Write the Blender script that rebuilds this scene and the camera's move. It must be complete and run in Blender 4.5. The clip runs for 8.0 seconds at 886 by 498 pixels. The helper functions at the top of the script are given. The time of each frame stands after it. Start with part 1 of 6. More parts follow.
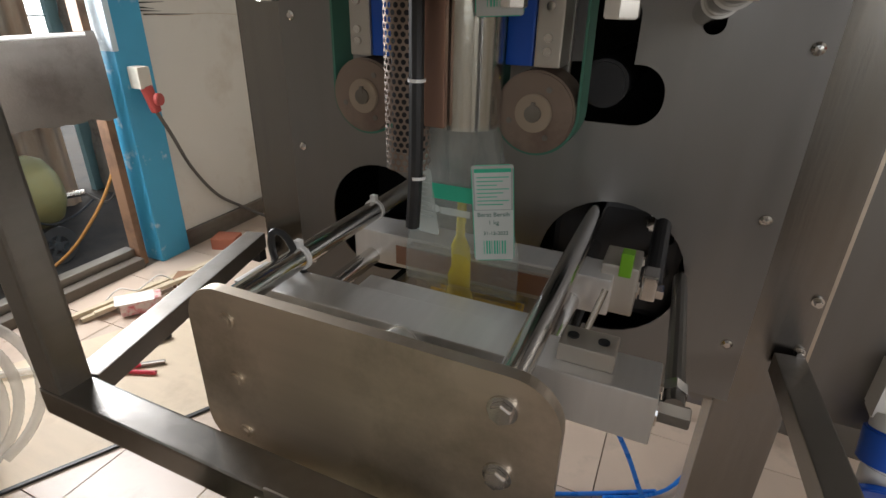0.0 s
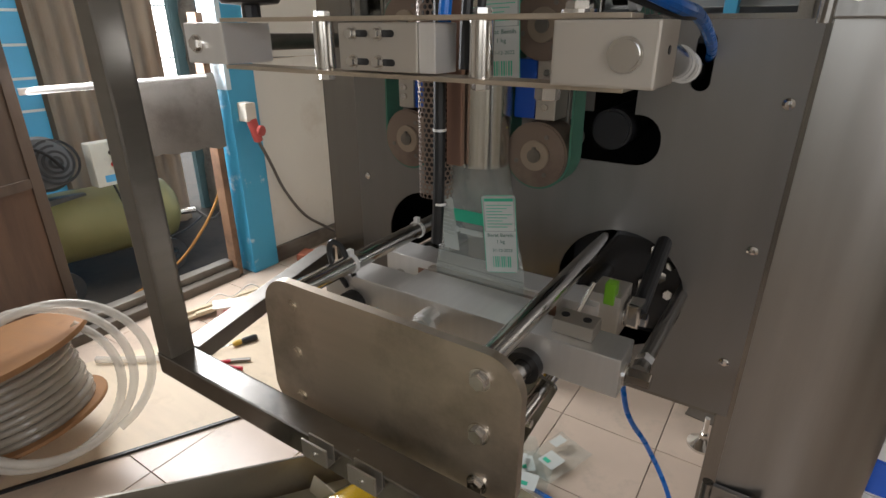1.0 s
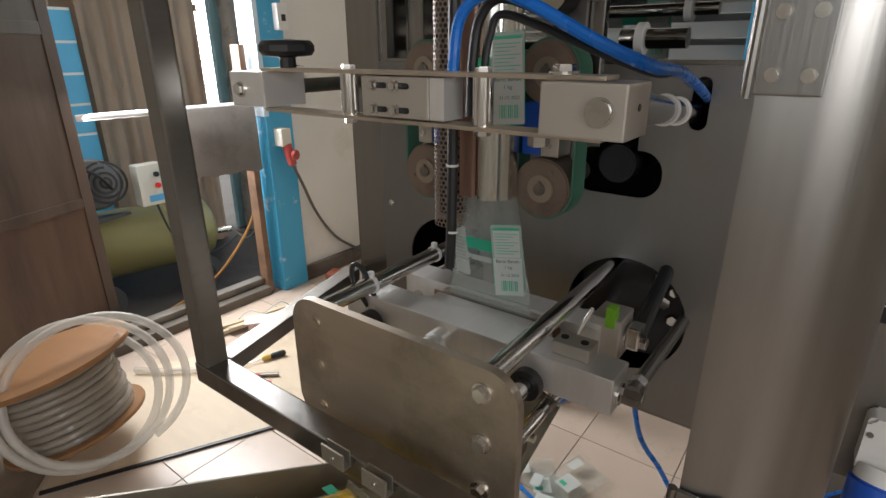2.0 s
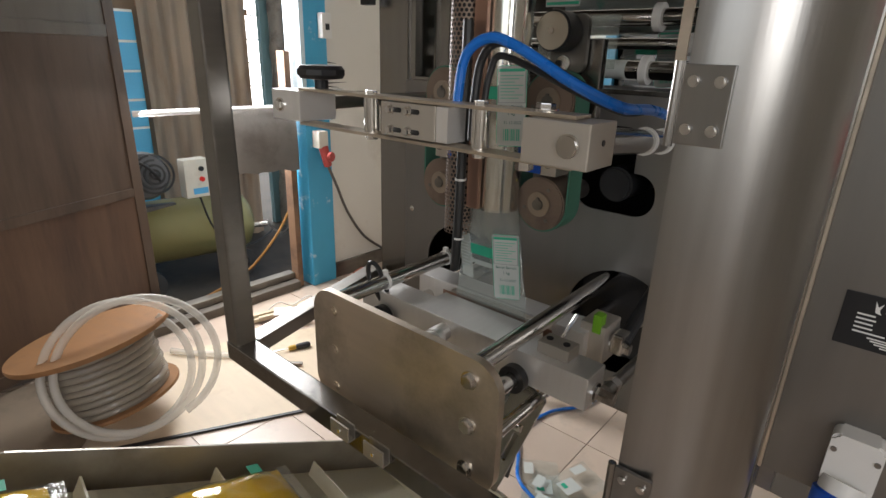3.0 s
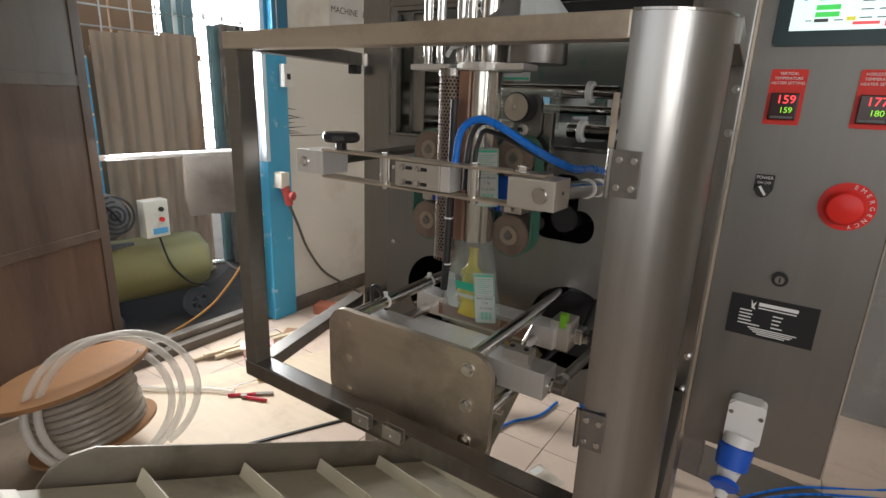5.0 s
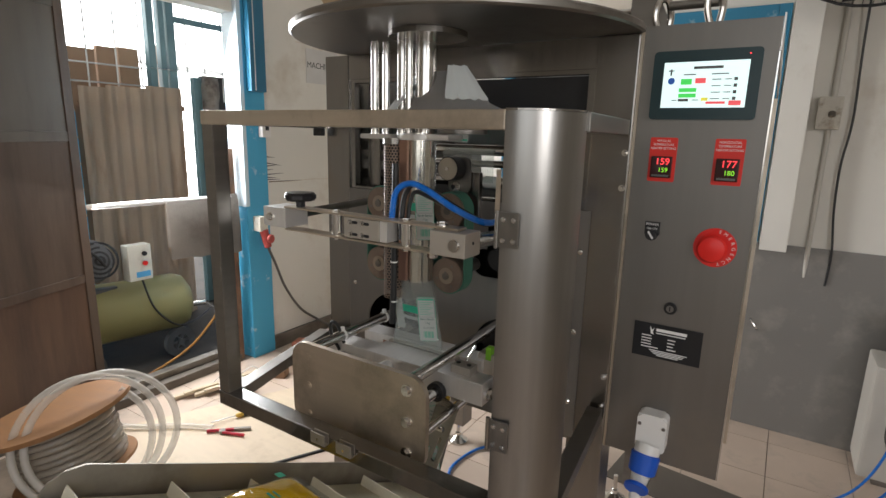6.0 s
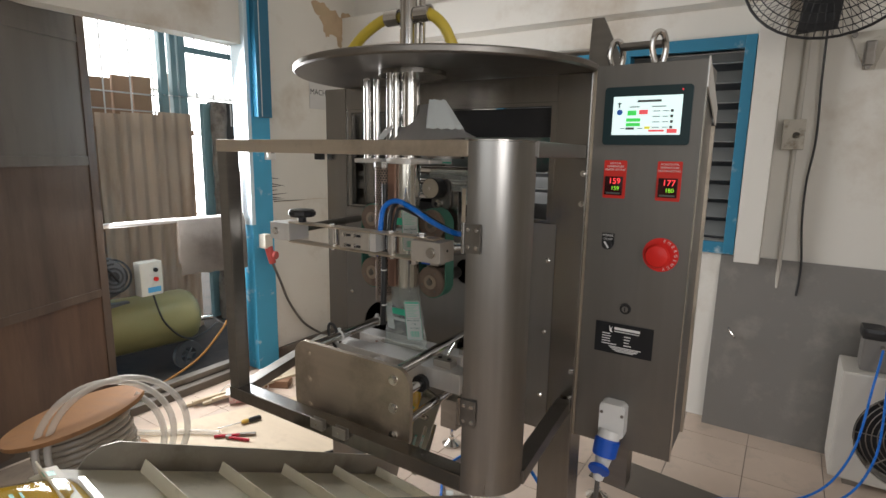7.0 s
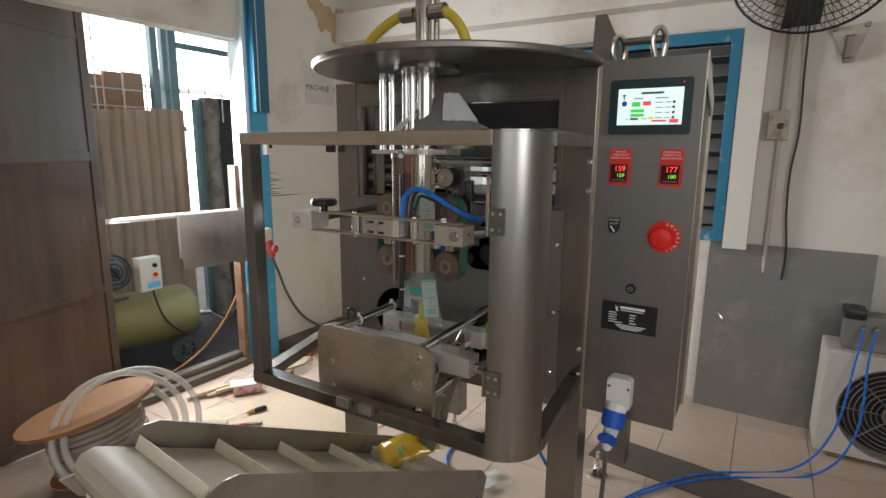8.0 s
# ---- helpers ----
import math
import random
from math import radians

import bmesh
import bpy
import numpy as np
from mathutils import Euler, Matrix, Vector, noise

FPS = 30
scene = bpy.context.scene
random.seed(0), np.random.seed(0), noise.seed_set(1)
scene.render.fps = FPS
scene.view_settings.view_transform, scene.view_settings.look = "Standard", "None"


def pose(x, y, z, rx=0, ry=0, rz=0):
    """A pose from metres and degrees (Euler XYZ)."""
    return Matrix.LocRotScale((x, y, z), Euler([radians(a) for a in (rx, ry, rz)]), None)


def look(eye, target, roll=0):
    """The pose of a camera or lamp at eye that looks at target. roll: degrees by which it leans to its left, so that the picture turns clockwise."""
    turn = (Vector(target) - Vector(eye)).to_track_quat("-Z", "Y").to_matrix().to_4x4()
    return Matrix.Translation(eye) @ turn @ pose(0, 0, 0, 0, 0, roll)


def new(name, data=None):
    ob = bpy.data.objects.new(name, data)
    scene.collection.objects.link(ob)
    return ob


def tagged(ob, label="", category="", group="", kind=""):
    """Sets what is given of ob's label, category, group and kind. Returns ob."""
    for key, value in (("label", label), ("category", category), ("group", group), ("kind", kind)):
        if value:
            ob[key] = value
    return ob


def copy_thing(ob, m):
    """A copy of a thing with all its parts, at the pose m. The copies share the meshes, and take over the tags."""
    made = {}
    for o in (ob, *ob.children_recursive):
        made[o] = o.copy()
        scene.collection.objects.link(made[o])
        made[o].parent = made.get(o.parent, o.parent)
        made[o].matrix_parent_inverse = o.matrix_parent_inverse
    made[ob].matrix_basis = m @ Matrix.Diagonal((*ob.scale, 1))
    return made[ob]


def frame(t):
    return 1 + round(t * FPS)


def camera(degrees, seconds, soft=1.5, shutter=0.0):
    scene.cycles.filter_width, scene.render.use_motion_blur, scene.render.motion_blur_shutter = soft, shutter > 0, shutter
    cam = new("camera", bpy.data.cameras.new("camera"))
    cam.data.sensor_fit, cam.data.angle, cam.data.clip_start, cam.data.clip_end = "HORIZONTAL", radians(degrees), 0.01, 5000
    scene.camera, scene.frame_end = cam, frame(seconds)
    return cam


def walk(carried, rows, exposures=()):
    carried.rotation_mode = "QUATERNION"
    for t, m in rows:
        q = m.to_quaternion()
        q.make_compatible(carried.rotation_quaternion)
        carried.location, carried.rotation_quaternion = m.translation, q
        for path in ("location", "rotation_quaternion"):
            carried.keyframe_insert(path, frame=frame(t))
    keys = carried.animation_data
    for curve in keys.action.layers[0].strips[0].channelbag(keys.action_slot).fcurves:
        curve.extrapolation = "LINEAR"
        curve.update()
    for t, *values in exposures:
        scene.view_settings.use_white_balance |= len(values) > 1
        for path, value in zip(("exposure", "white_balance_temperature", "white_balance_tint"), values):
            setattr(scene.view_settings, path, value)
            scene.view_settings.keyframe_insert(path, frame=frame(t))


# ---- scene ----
cam = camera(79.5, 8.0)
PATH = [
    (0, (0.028, -0.011, 1.183), (-0.709, 1.635, 0.319), 1.1),
    (0.5, (0.095, -0.059, 1.202), (-0.78, 1.533, 0.365), 0.9),
    (1, (0.156, -0.095, 1.226), (-0.864, 1.442, 0.454), -0.1),
    (1.5, (0.195, -0.116, 1.247), (-0.923, 1.38, 0.533), -0.9),
    (2.8, (0.226, -0.155, 1.268), (-0.928, 1.325, 0.578), 1.4),
    (3, (0.286, -0.17, 1.283), (-0.934, 1.261, 0.602), 1.8),
    (3.5, (0.364, -0.235, 1.315), (-0.938, 1.159, 0.715), 1.7),
    (4, (0.368, -0.302, 1.301), (-0.954, 1.084, 0.724), 1.8),
    (4.5, (0.343, -0.371, 1.307), (-0.877, 1.099, 0.717), 0.6),
    (5, (0.345, -0.395, 1.335), (-0.725, 1.202, 0.783), 2.2),
    (5.2, (0.361, -0.403, 1.371), (-0.675, 1.218, 0.825), 2.4),
    (6.3, (0.574, -0.529, 1.396), (-0.485, 1.124, 1.012), 1.2),
    (6.5, (0.607, -0.556, 1.397), (-0.455, 1.097, 1.024), 1.1),
    (7, (0.648, -0.603, 1.408), (-0.419, 1.051, 1.055), 1.0),
    (7.5, (0.629, -0.647, 1.401), (-0.423, 1.017, 1.052), 0.4),
    (8, (0.62, -0.709, 1.396), (-0.397, 0.973, 1.026), 0.5),
]
walk(cam, [(t, look(eye, target, roll)) for t, eye, target, roll in PATH],
     exposures=[(0.0, -0.03), (0.5, 0.04), (1.5, 0.07), (3.0, 0.11), (3.5, 0.16), (4.5, 0.24), (5.0, 0.14), (6.5, 0.07), (7.0, 0.03), (8.0, -0.04)])
# ---------------------------------------------------------------- light
world = bpy.data.worlds.new("sky")
scene.world = world
world.use_nodes = True
wn = world.node_tree.nodes
sky = wn.new("ShaderNodeTexSky")
sky.sky_type, sky.sun_disc = "NISHITA", False
sky.sun_elevation, sky.sun_rotation = radians(50), radians(-75)
wn["Background"].inputs["Strength"].default_value = 0.15
world.node_tree.links.new(sky.outputs[0], wn["Background"].inputs["Color"])


def lamp(name, m, kind, energy, colour, size=None, size_y=None, angle=None):
    data = bpy.data.lights.new(name, kind)
    data.energy, data.color = energy, colour
    if kind == "AREA":
        data.shape, data.size, data.size_y = "RECTANGLE", size, size_y
    if kind == "SUN":
        data.angle = radians(angle)
    ob = new(name, data)
    ob.matrix_world = m
    return ob


lamp("sun", look((-6, 1.9, 6), (-2, 0.9, 0)), "SUN", 0.8, (1, 0.95, 0.88), angle=12)
lamp("doorway_daylight", look((-2.30, 1.10, 1.42), (-0.8, 1.42, 0.82)), "AREA", 50, (0.97, 0.97, 1.0), 0.68, 1.15)
lamp("east_window_daylight", look((2.56, -1.55, 1.75), (0.2, 0.6, 1.0)), "AREA", 25, (1.0, 0.96, 0.95), 1.0, 0.9)
# added fill from the unseen south side, brightens the machine's front
lamp("south_window_daylight", look((1.1, -2.95, 1.75), (0.2, 0.5, 0.8)), "AREA", 11, (1.0, 0.955, 0.945), 1.9, 1.2)

# ---------------------------------------------------------------- materials


def mat(name, colour, rough=0.5, metal=0.0, vary=0.12, scale=8.0, bump=0.0, bump_scale=60.0, stretch=(1, 1, 1), stain=None, stain_scale=2.0,
        stain_amount=0.5, streaks=False, alpha=1.0, transmission=0.0, emit=None, emit_strength=0.0, island=0.0, ior=1.45, coat=0.0):
    m = bpy.data.materials.new(name)
    m.use_nodes = True
    nt = m.node_tree
    n, link = nt.nodes, nt.links.new
    b = n["Principled BSDF"]
    b.inputs["Roughness"].default_value = rough
    b.inputs["Metallic"].default_value = metal
    b.inputs["IOR"].default_value = ior
    b.inputs["Coat Weight"].default_value = coat
    b.inputs["Alpha"].default_value = alpha
    b.inputs["Transmission Weight"].default_value = transmission
    tc = n.new("ShaderNodeTexCoord")
    mp = n.new("ShaderNodeMapping")
    mp.inputs["Scale"].default_value = stretch
    link(tc.outputs["Object"], mp.inputs["Vector"])
    no = n.new("ShaderNodeTexNoise")
    no.inputs["Scale"].default_value, no.inputs["Detail"].default_value = scale, 6
    link(mp.outputs[0], no.inputs["Vector"])
    mix = n.new("ShaderNodeMix")
    mix.data_type = "RGBA"
    mix.inputs["A"].default_value = (*[c * (1 - vary) for c in colour], 1)
    mix.inputs["B"].default_value = (*[min(1, c * (1 + vary)) for c in colour], 1)
    link(no.outputs["Fac"], mix.inputs["Factor"])
    out = mix.outputs["Result"]
    if stain:
        n2 = n.new("ShaderNodeTexNoise")
        n2.inputs["Scale"].default_value, n2.inputs["Detail"].default_value, n2.inputs["Roughness"].default_value = stain_scale, 8, 0.65
        link(mp.outputs[0] if streaks else tc.outputs["Object"], n2.inputs["Vector"])
        ramp = n.new("ShaderNodeValToRGB")
        ramp.color_ramp.elements[0].position, ramp.color_ramp.elements[1].position = 0.62 - 0.25 * stain_amount, 0.78 - 0.15 * stain_amount
        link(n2.outputs["Fac"], ramp.inputs[0])
        m2 = n.new("ShaderNodeMix")
        m2.data_type = "RGBA"
        m2.inputs["B"].default_value = (*stain, 1)
        link(ramp.outputs[0], m2.inputs["Factor"])
        link(out, m2.inputs["A"])
        out = m2.outputs["Result"]
    if island:
        oi = n.new("ShaderNodeObjectInfo")
        hv = n.new("ShaderNodeHueSaturation")
        ma = n.new("ShaderNodeMapRange")
        ma.inputs["To Min"].default_value, ma.inputs["To Max"].default_value = 1 - island, 1 + island
        link(oi.outputs["Random"], ma.inputs["Value"])
        link(ma.outputs[0], hv.inputs["Value"])
        link(out, hv.inputs["Color"])
        out = hv.outputs[0]
    link(out, b.inputs["Base Color"])
    rr = n.new("ShaderNodeMapRange")
    rr.inputs["To Min"].default_value, rr.inputs["To Max"].default_value = max(0.02, rough * 0.8), min(1, rough * 1.2)
    link(no.outputs["Fac"], rr.inputs["Value"])
    link(rr.outputs[0], b.inputs["Roughness"])
    if bump:
        nb = n.new("ShaderNodeTexNoise")
        nb.inputs["Scale"].default_value, nb.inputs["Detail"].default_value = bump_scale, 4
        link(mp.outputs[0], nb.inputs["Vector"])
        bp = n.new("ShaderNodeBump")
        bp.inputs["Strength"].default_value, bp.inputs["Distance"].default_value = bump, 0.002
        link(nb.outputs["Fac"], bp.inputs["Height"])
        link(bp.outputs[0], b.inputs["Normal"])
    if emit:
        b.inputs["Emission Color"].default_value = (*emit, 1)
        b.inputs["Emission Strength"].default_value = emit_strength
    return m


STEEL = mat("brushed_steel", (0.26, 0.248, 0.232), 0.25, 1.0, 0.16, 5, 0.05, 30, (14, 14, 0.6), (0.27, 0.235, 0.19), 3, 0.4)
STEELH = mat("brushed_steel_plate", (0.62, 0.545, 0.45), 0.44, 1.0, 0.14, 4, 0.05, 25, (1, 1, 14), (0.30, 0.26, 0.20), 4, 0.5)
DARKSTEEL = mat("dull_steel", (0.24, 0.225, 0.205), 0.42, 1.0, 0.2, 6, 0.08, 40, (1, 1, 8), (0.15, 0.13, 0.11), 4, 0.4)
PANEL = mat("satin_steel_sheet", (0.255, 0.246, 0.238), 0.38, 0.85, 0.08, 3, 0.04, 60, (12, 1, 1))
CABINET = mat("cabinet_steel_sheet", (0.215, 0.205, 0.19), 0.42, 0.9, 0.1, 3, 0.05, 50, (16, 16, 0.6), (0.25, 0.23, 0.2), 2, 0.3)
COVER = mat("brushed_cover_sheet", (0.30, 0.292, 0.28), 0.30, 1.0, 0.14, 5, 0.05, 30, (14, 14, 0.6), (0.36, 0.33, 0.29), 3, 0.35)
CONVEYOR = mat("scuffed_conveyor_steel", (0.42, 0.39, 0.34), 0.5, 0.9, 0.2, 5, 0.08, 40, (1, 1, 4), (0.28, 0.25, 0.21), 4, 0.4)
CHROME = mat("polished_steel", (0.62, 0.60, 0.57), 0.14, 1.0, 0.08, 12)
ALU = mat("machined_aluminium", (0.80, 0.79, 0.77), 0.40, 0.72, 0.08, 10, 0.06, 80, (10, 1, 1))
BLOCK = mat("matt_aluminium_block", (0.52, 0.485, 0.43), 0.48, 0.7, 0.07, 12, 0.05, 90)
BLACK = mat("black_plastic", (0.018, 0.018, 0.019), 0.4, 0, 0.3, 20, 0.1, 80)
# near-black that paints the shade inside openings
VOID = mat("shade_black_interior", (0.02, 0.02, 0.022), 0.8, 0, 0.3, 6)
RUBBER = mat("black_rubber_cable", (0.02, 0.02, 0.02), 0.45, 0, 0.3, 30)
BLUEHOSE = mat("blue_air_hose", (0.01, 0.16, 0.62), 0.28, 0, 0.1, 30)
BLUEPLUG = mat("blue_plug_plastic", (0.01, 0.09, 0.5), 0.35, 0, 0.1, 30)
REDPLUG = mat("faded_red_plastic", (0.42, 0.07, 0.06), 0.45, 0, 0.2, 30)
RED = mat("red_plastic", (0.72, 0.02, 0.015), 0.35, 0, 0.06, 20)
REDLABEL = mat("red_label", (0.68, 0.03, 0.02), 0.45, 0, 0.05, 20)
WHITEPLASTIC = mat("white_plastic", (0.72, 0.71, 0.68), 0.4, 0, 0.06, 20, 0.05, 60)
CREAM = mat("cream_plastic", (0.66, 0.63, 0.54), 0.45, 0, 0.08, 16, stain=(0.4, 0.36, 0.28), stain_scale=5, stain_amount=0.25)
WALL = mat("white_wall_paint", (0.72, 0.695, 0.635), 0.75, 0, 0.06, 2.5, 0.25, 35, (1, 1, 1), (0.5, 0.43, 0.34), 1.3, 0.4)
CEIL = mat("ceiling_paint", (0.72, 0.71, 0.68), 0.8, 0, 0.05, 3, 0.1, 30)
TILE = mat("cream_floor_tile", (0.56, 0.45, 0.36), 0.30, 0, 0.1, 7, 0.06, 25, (1, 1, 1), (0.42, 0.35, 0.28), 6, 0.3, island=0.06)
GROUT = mat("tile_grout", (0.24, 0.19, 0.155), 0.9, 0, 0.2, 20)
PLY = mat("pale_hardboard", (0.62, 0.51, 0.37), 0.55, 0, 0.1, 5, 0.1, 30, (1, 6, 1), (0.5, 0.4, 0.28), 5, 0.35)
YARD = mat("damp_concrete", (0.05, 0.042, 0.034), 0.9, 0, 0.4, 5, 0.4, 20, (1, 1, 1), (0.02, 0.02, 0.02), 3, 0.6)
BLUEPAINT = mat("chipped_blue_paint", (0.06, 0.36, 0.58), 0.4, 0, 0.1, 6, 0.1, 20, (1, 1, 1), (0.75, 0.78, 0.78), 9, 0.08)
DEEPBLUE = mat("dark_blue_paint", (0.02, 0.14, 0.24), 0.4, 0, 0.15, 6, 0.1, 20)
WOOD = mat("raw_brown_wood", (0.25, 0.14, 0.08), 0.65, 0, 0.3, 6, 0.3, 40, (1, 1, 0.15), (0.1, 0.06, 0.04), 4, 0.4)
DOORBROWN = mat("worn_brown_door_paint", (0.095, 0.064, 0.045), 0.42, 0.0, 0.3, 5, 0.2, 18, (2.5, 2.5, 0.35), (0.052, 0.034, 0.025), 2.2, 0.5, streaks=True)
DOORRED = mat("reddish_brown_door_paint", (0.108, 0.060, 0.037), 0.42, 0.0, 0.3, 5, 0.2, 18, (2.5, 2.5, 0.35), (0.055, 0.03, 0.022), 2.4, 0.5, streaks=True)
# upper door paint, lifted to grey to hold the doorway's glare haze
DOORHAZE = mat("haze_greyed_door_paint", (0.125, 0.110, 0.094), 0.42, 0.0, 0.22, 4, 0.15, 18, (2.5, 2.5, 0.35), (0.085, 0.07, 0.06), 2.5, 0.5, streaks=True)
RUST = mat("rusty_corrugated_sheet", (0.46, 0.375, 0.295), 0.65, 0.1, 0.2, 5, 0.15, 30, (1, 1.6, 0.3), (0.27, 0.16, 0.095), 2.0, 0.36, streaks=True)
TANK = mat("olive_tank_paint", (0.25, 0.225, 0.095), 0.42, 0, 0.12, 5, 0.05, 40, (1, 1, 1), (0.2, 0.18, 0.09), 4, 0.3)
MOTOR = mat("grey_cast_iron", (0.12, 0.125, 0.13), 0.5, 0.5, 0.2, 12, 0.2, 40)
SACK = mat("grey_sackcloth", (0.25, 0.225, 0.20), 0.85, 0, 0.2, 10, 0.5, 120, (1, 1, 1), (0.17, 0.14, 0.12), 4, 0.35)
REELWOOD = mat("orange_plywood", (0.29, 0.145, 0.06), 0.6, 0, 0.25, 7, 0.2, 30, (1, 5, 1), (0.22, 0.11, 0.05), 5, 0.4)
CLEAR = mat("clear_hose", (0.80, 0.77, 0.70), 0.14, 0, 0.05, 20, alpha=0.45)
WOUND = mat("wound_clear_hose", (0.46, 0.41, 0.34), 0.18, 0, 0.15, 12, alpha=0.62)
LABEL = mat("white_label_print", (0.72, 0.76, 0.73), 0.4, 0, 0.04, 20, alpha=0.62)


def clear_sheet(name, tint, gloss, bumpy, milk=0.08):
    """Thin clear plastic: see-through, faintly milky, with creased gloss that grows at the rim."""
    m = bpy.data.materials.new(name)
    m.use_nodes = True
    n, link = m.node_tree.nodes, m.node_tree.links.new
    n.remove(n["Principled BSDF"])
    see, shine, body = n.new("ShaderNodeBsdfTransparent"), n.new("ShaderNodeBsdfGlossy"), n.new("ShaderNodeBsdfTranslucent")
    dif, milky, base, mix = n.new("ShaderNodeBsdfDiffuse"), n.new("ShaderNodeMixShader"), n.new("ShaderNodeMixShader"), n.new("ShaderNodeMixShader")
    rim, power, amount = n.new("ShaderNodeLayerWeight"), n.new("ShaderNodeMath"), n.new("ShaderNodeMapRange")
    see.inputs["Color"].default_value = (*tint, 1)
    dif.inputs["Color"].default_value = body.inputs["Color"].default_value = (0.82, 0.9, 0.88, 1)
    shine.inputs["Roughness"].default_value = gloss
    rim.inputs["Blend"].default_value = 0.5
    power.operation, power.inputs[1].default_value = "POWER", 3.0
    amount.inputs["To Min"].default_value, amount.inputs["To Max"].default_value = 0.085, 0.65
    tc, no, bp = n.new("ShaderNodeTexCoord"), n.new("ShaderNodeTexNoise"), n.new("ShaderNodeBump")
    no.inputs["Scale"].default_value, no.inputs["Detail"].default_value = 28, 5
    bp.inputs["Strength"].default_value, bp.inputs["Distance"].default_value = bumpy, 0.004
    link(tc.outputs["Object"], no.inputs["Vector"])
    link(no.outputs["Fac"], bp.inputs["Height"])
    link(bp.outputs[0], shine.inputs["Normal"])
    link(rim.outputs["Facing"], power.inputs[0])
    link(power.outputs[0], amount.inputs["Value"])
    milky.inputs[0].default_value = 0.5
    link(dif.outputs[0], milky.inputs[1])
    link(body.outputs[0], milky.inputs[2])
    base.inputs[0].default_value = milk
    link(see.outputs[0], base.inputs[1])
    link(milky.outputs[0], base.inputs[2])
    link(amount.outputs[0], mix.inputs[0])
    link(base.outputs[0], mix.inputs[1])
    link(shine.outputs[0], mix.inputs[2])
    link(mix.outputs[0], n["Material Output"].inputs["Surface"])
    return m


FILM = clear_sheet("clear_film", (0.95, 0.98, 0.97), 0.12, 1.0, 0.12)
POUCHFILM = clear_sheet("pouch_film", (0.97, 0.98, 0.96), 0.08, 0.7, 0.02)
POURED = mat("pouring_oil", (0.80, 0.66, 0.07), 0.1, 0, 0.25, 30, 0.4, 30, alpha=0.5)
WINBLUE = mat("window_blue_paint", (0.03, 0.19, 0.31), 0.45, 0, 0.15, 6, 0.15, 20, (1, 1, 1), (0.5, 0.55, 0.56), 9, 0.06)
MILKY = mat("milky_film", (0.80, 0.84, 0.82), 0.3, 0, 0.05, 12, 0.3, 30, alpha=0.78)
OLDCREAM = mat("old_cream_paint", (0.52, 0.49, 0.42), 0.6, 0, 0.15, 14, 0.1, 40, (1, 1, 1), (0.2, 0.15, 0.1), 18, 0.4)
CLEARPRINT = mat("clear_label_stock", (0.68, 0.75, 0.71), 0.3, 0, 0.05, 30, alpha=0.4)
GREEN = mat("green_print", (0.04, 0.42, 0.26), 0.4, 0, 0.06, 20)
GREENBELT = mat("green_belt_rubber", (0.06, 0.19, 0.135), 0.55, 0, 0.2, 14)
PULLEY = mat("brown_pulley", (0.25, 0.19, 0.15), 0.5, 0.5, 0.15, 14, 0.1, 60, (1, 1, 1), (0.15, 0.1, 0.08), 9, 0.4)
COPPER = mat("copper_heater", (0.36, 0.22, 0.165), 0.4, 0.8, 0.15, 10)
LIME = mat("lime_plastic", (0.16, 0.38, 0.02), 0.35, 0, 0.1, 20)
OIL = mat("yellow_oil", (0.90, 0.55, 0.01), 0.12, 0, 0.12, 7, 0.2, 16, transmission=0.1, coat=0.4)
BELT = mat("cream_conveyor_belt", (0.87, 0.82, 0.66), 0.5, 0, 0.06, 5, 0.05, 50, (1, 1, 1), (0.5, 0.47, 0.38), 5, 0.3)
HOSEYELLOW = mat("yellow_hose", (0.66, 0.50, 0.06), 0.3, 0, 0.15, 20, alpha=0.9)
ORANGECORD = mat("orange_cord", (0.36, 0.17, 0.04), 0.5, 0, 0.15, 20)
GREYCORD = mat("grey_cord", (0.11, 0.10, 0.09), 0.5, 0, 0.15, 20)
INK = mat("dark_ink", (0.03, 0.03, 0.03), 0.5, 0, 0.05, 20)
WHITEINK = mat("white_ink", (0.8, 0.8, 0.78), 0.5, 0, 0.05, 20)
SCREEN = mat("lit_screen", (0.6, 0.68, 0.68), 0.2, 0, 0.02, 20, emit=(0.76, 0.97, 0.95), emit_strength=0.75)
LCD = mat("meter_window", (0.03, 0.005, 0.005), 0.15, 0, 0.1, 20)
LEDRED = mat("red_led", (0.5, 0.02, 0.02), 0.4, 0, 0.02, 20, emit=(1.0, 0.05, 0.06), emit_strength=1.6)
LEDGREEN = mat("green_led", (0.2, 0.5, 0.02), 0.4, 0, 0.02, 20, emit=(0.35, 0.95, 0.05), emit_strength=0.8)
SCRGREEN = mat("screen_green", (0.05, 0.5, 0.08), 0.3, 0, 0.02, 20, emit=(0.07, 0.75, 0.12), emit_strength=0.6)
SCRRED = mat("screen_red", (0.6, 0.06, 0.06), 0.3, 0, 0.02, 20, emit=(0.9, 0.12, 0.14), emit_strength=0.6)
SCRGREY = mat("screen_grey", (0.1, 0.1, 0.1), 0.3, 0, 0.02, 20)
CARTON = mat("printed_carton", (0.72, 0.60, 0.55), 0.6, 0, 0.1, 20, stain=(0.6, 0.06, 0.09), stain_scale=38, stain_amount=0.75)
ACWHITE = mat("offwhite_casing", (0.54, 0.515, 0.46), 0.45, 0, 0.06, 8)
GREYBOX = mat("grey_painted_board", (0.20, 0.188, 0.172), 0.5, 0.2, 0.12, 3, 0.08, 30, (1, 1, 1), (0.29, 0.27, 0.24), 4, 0.45)
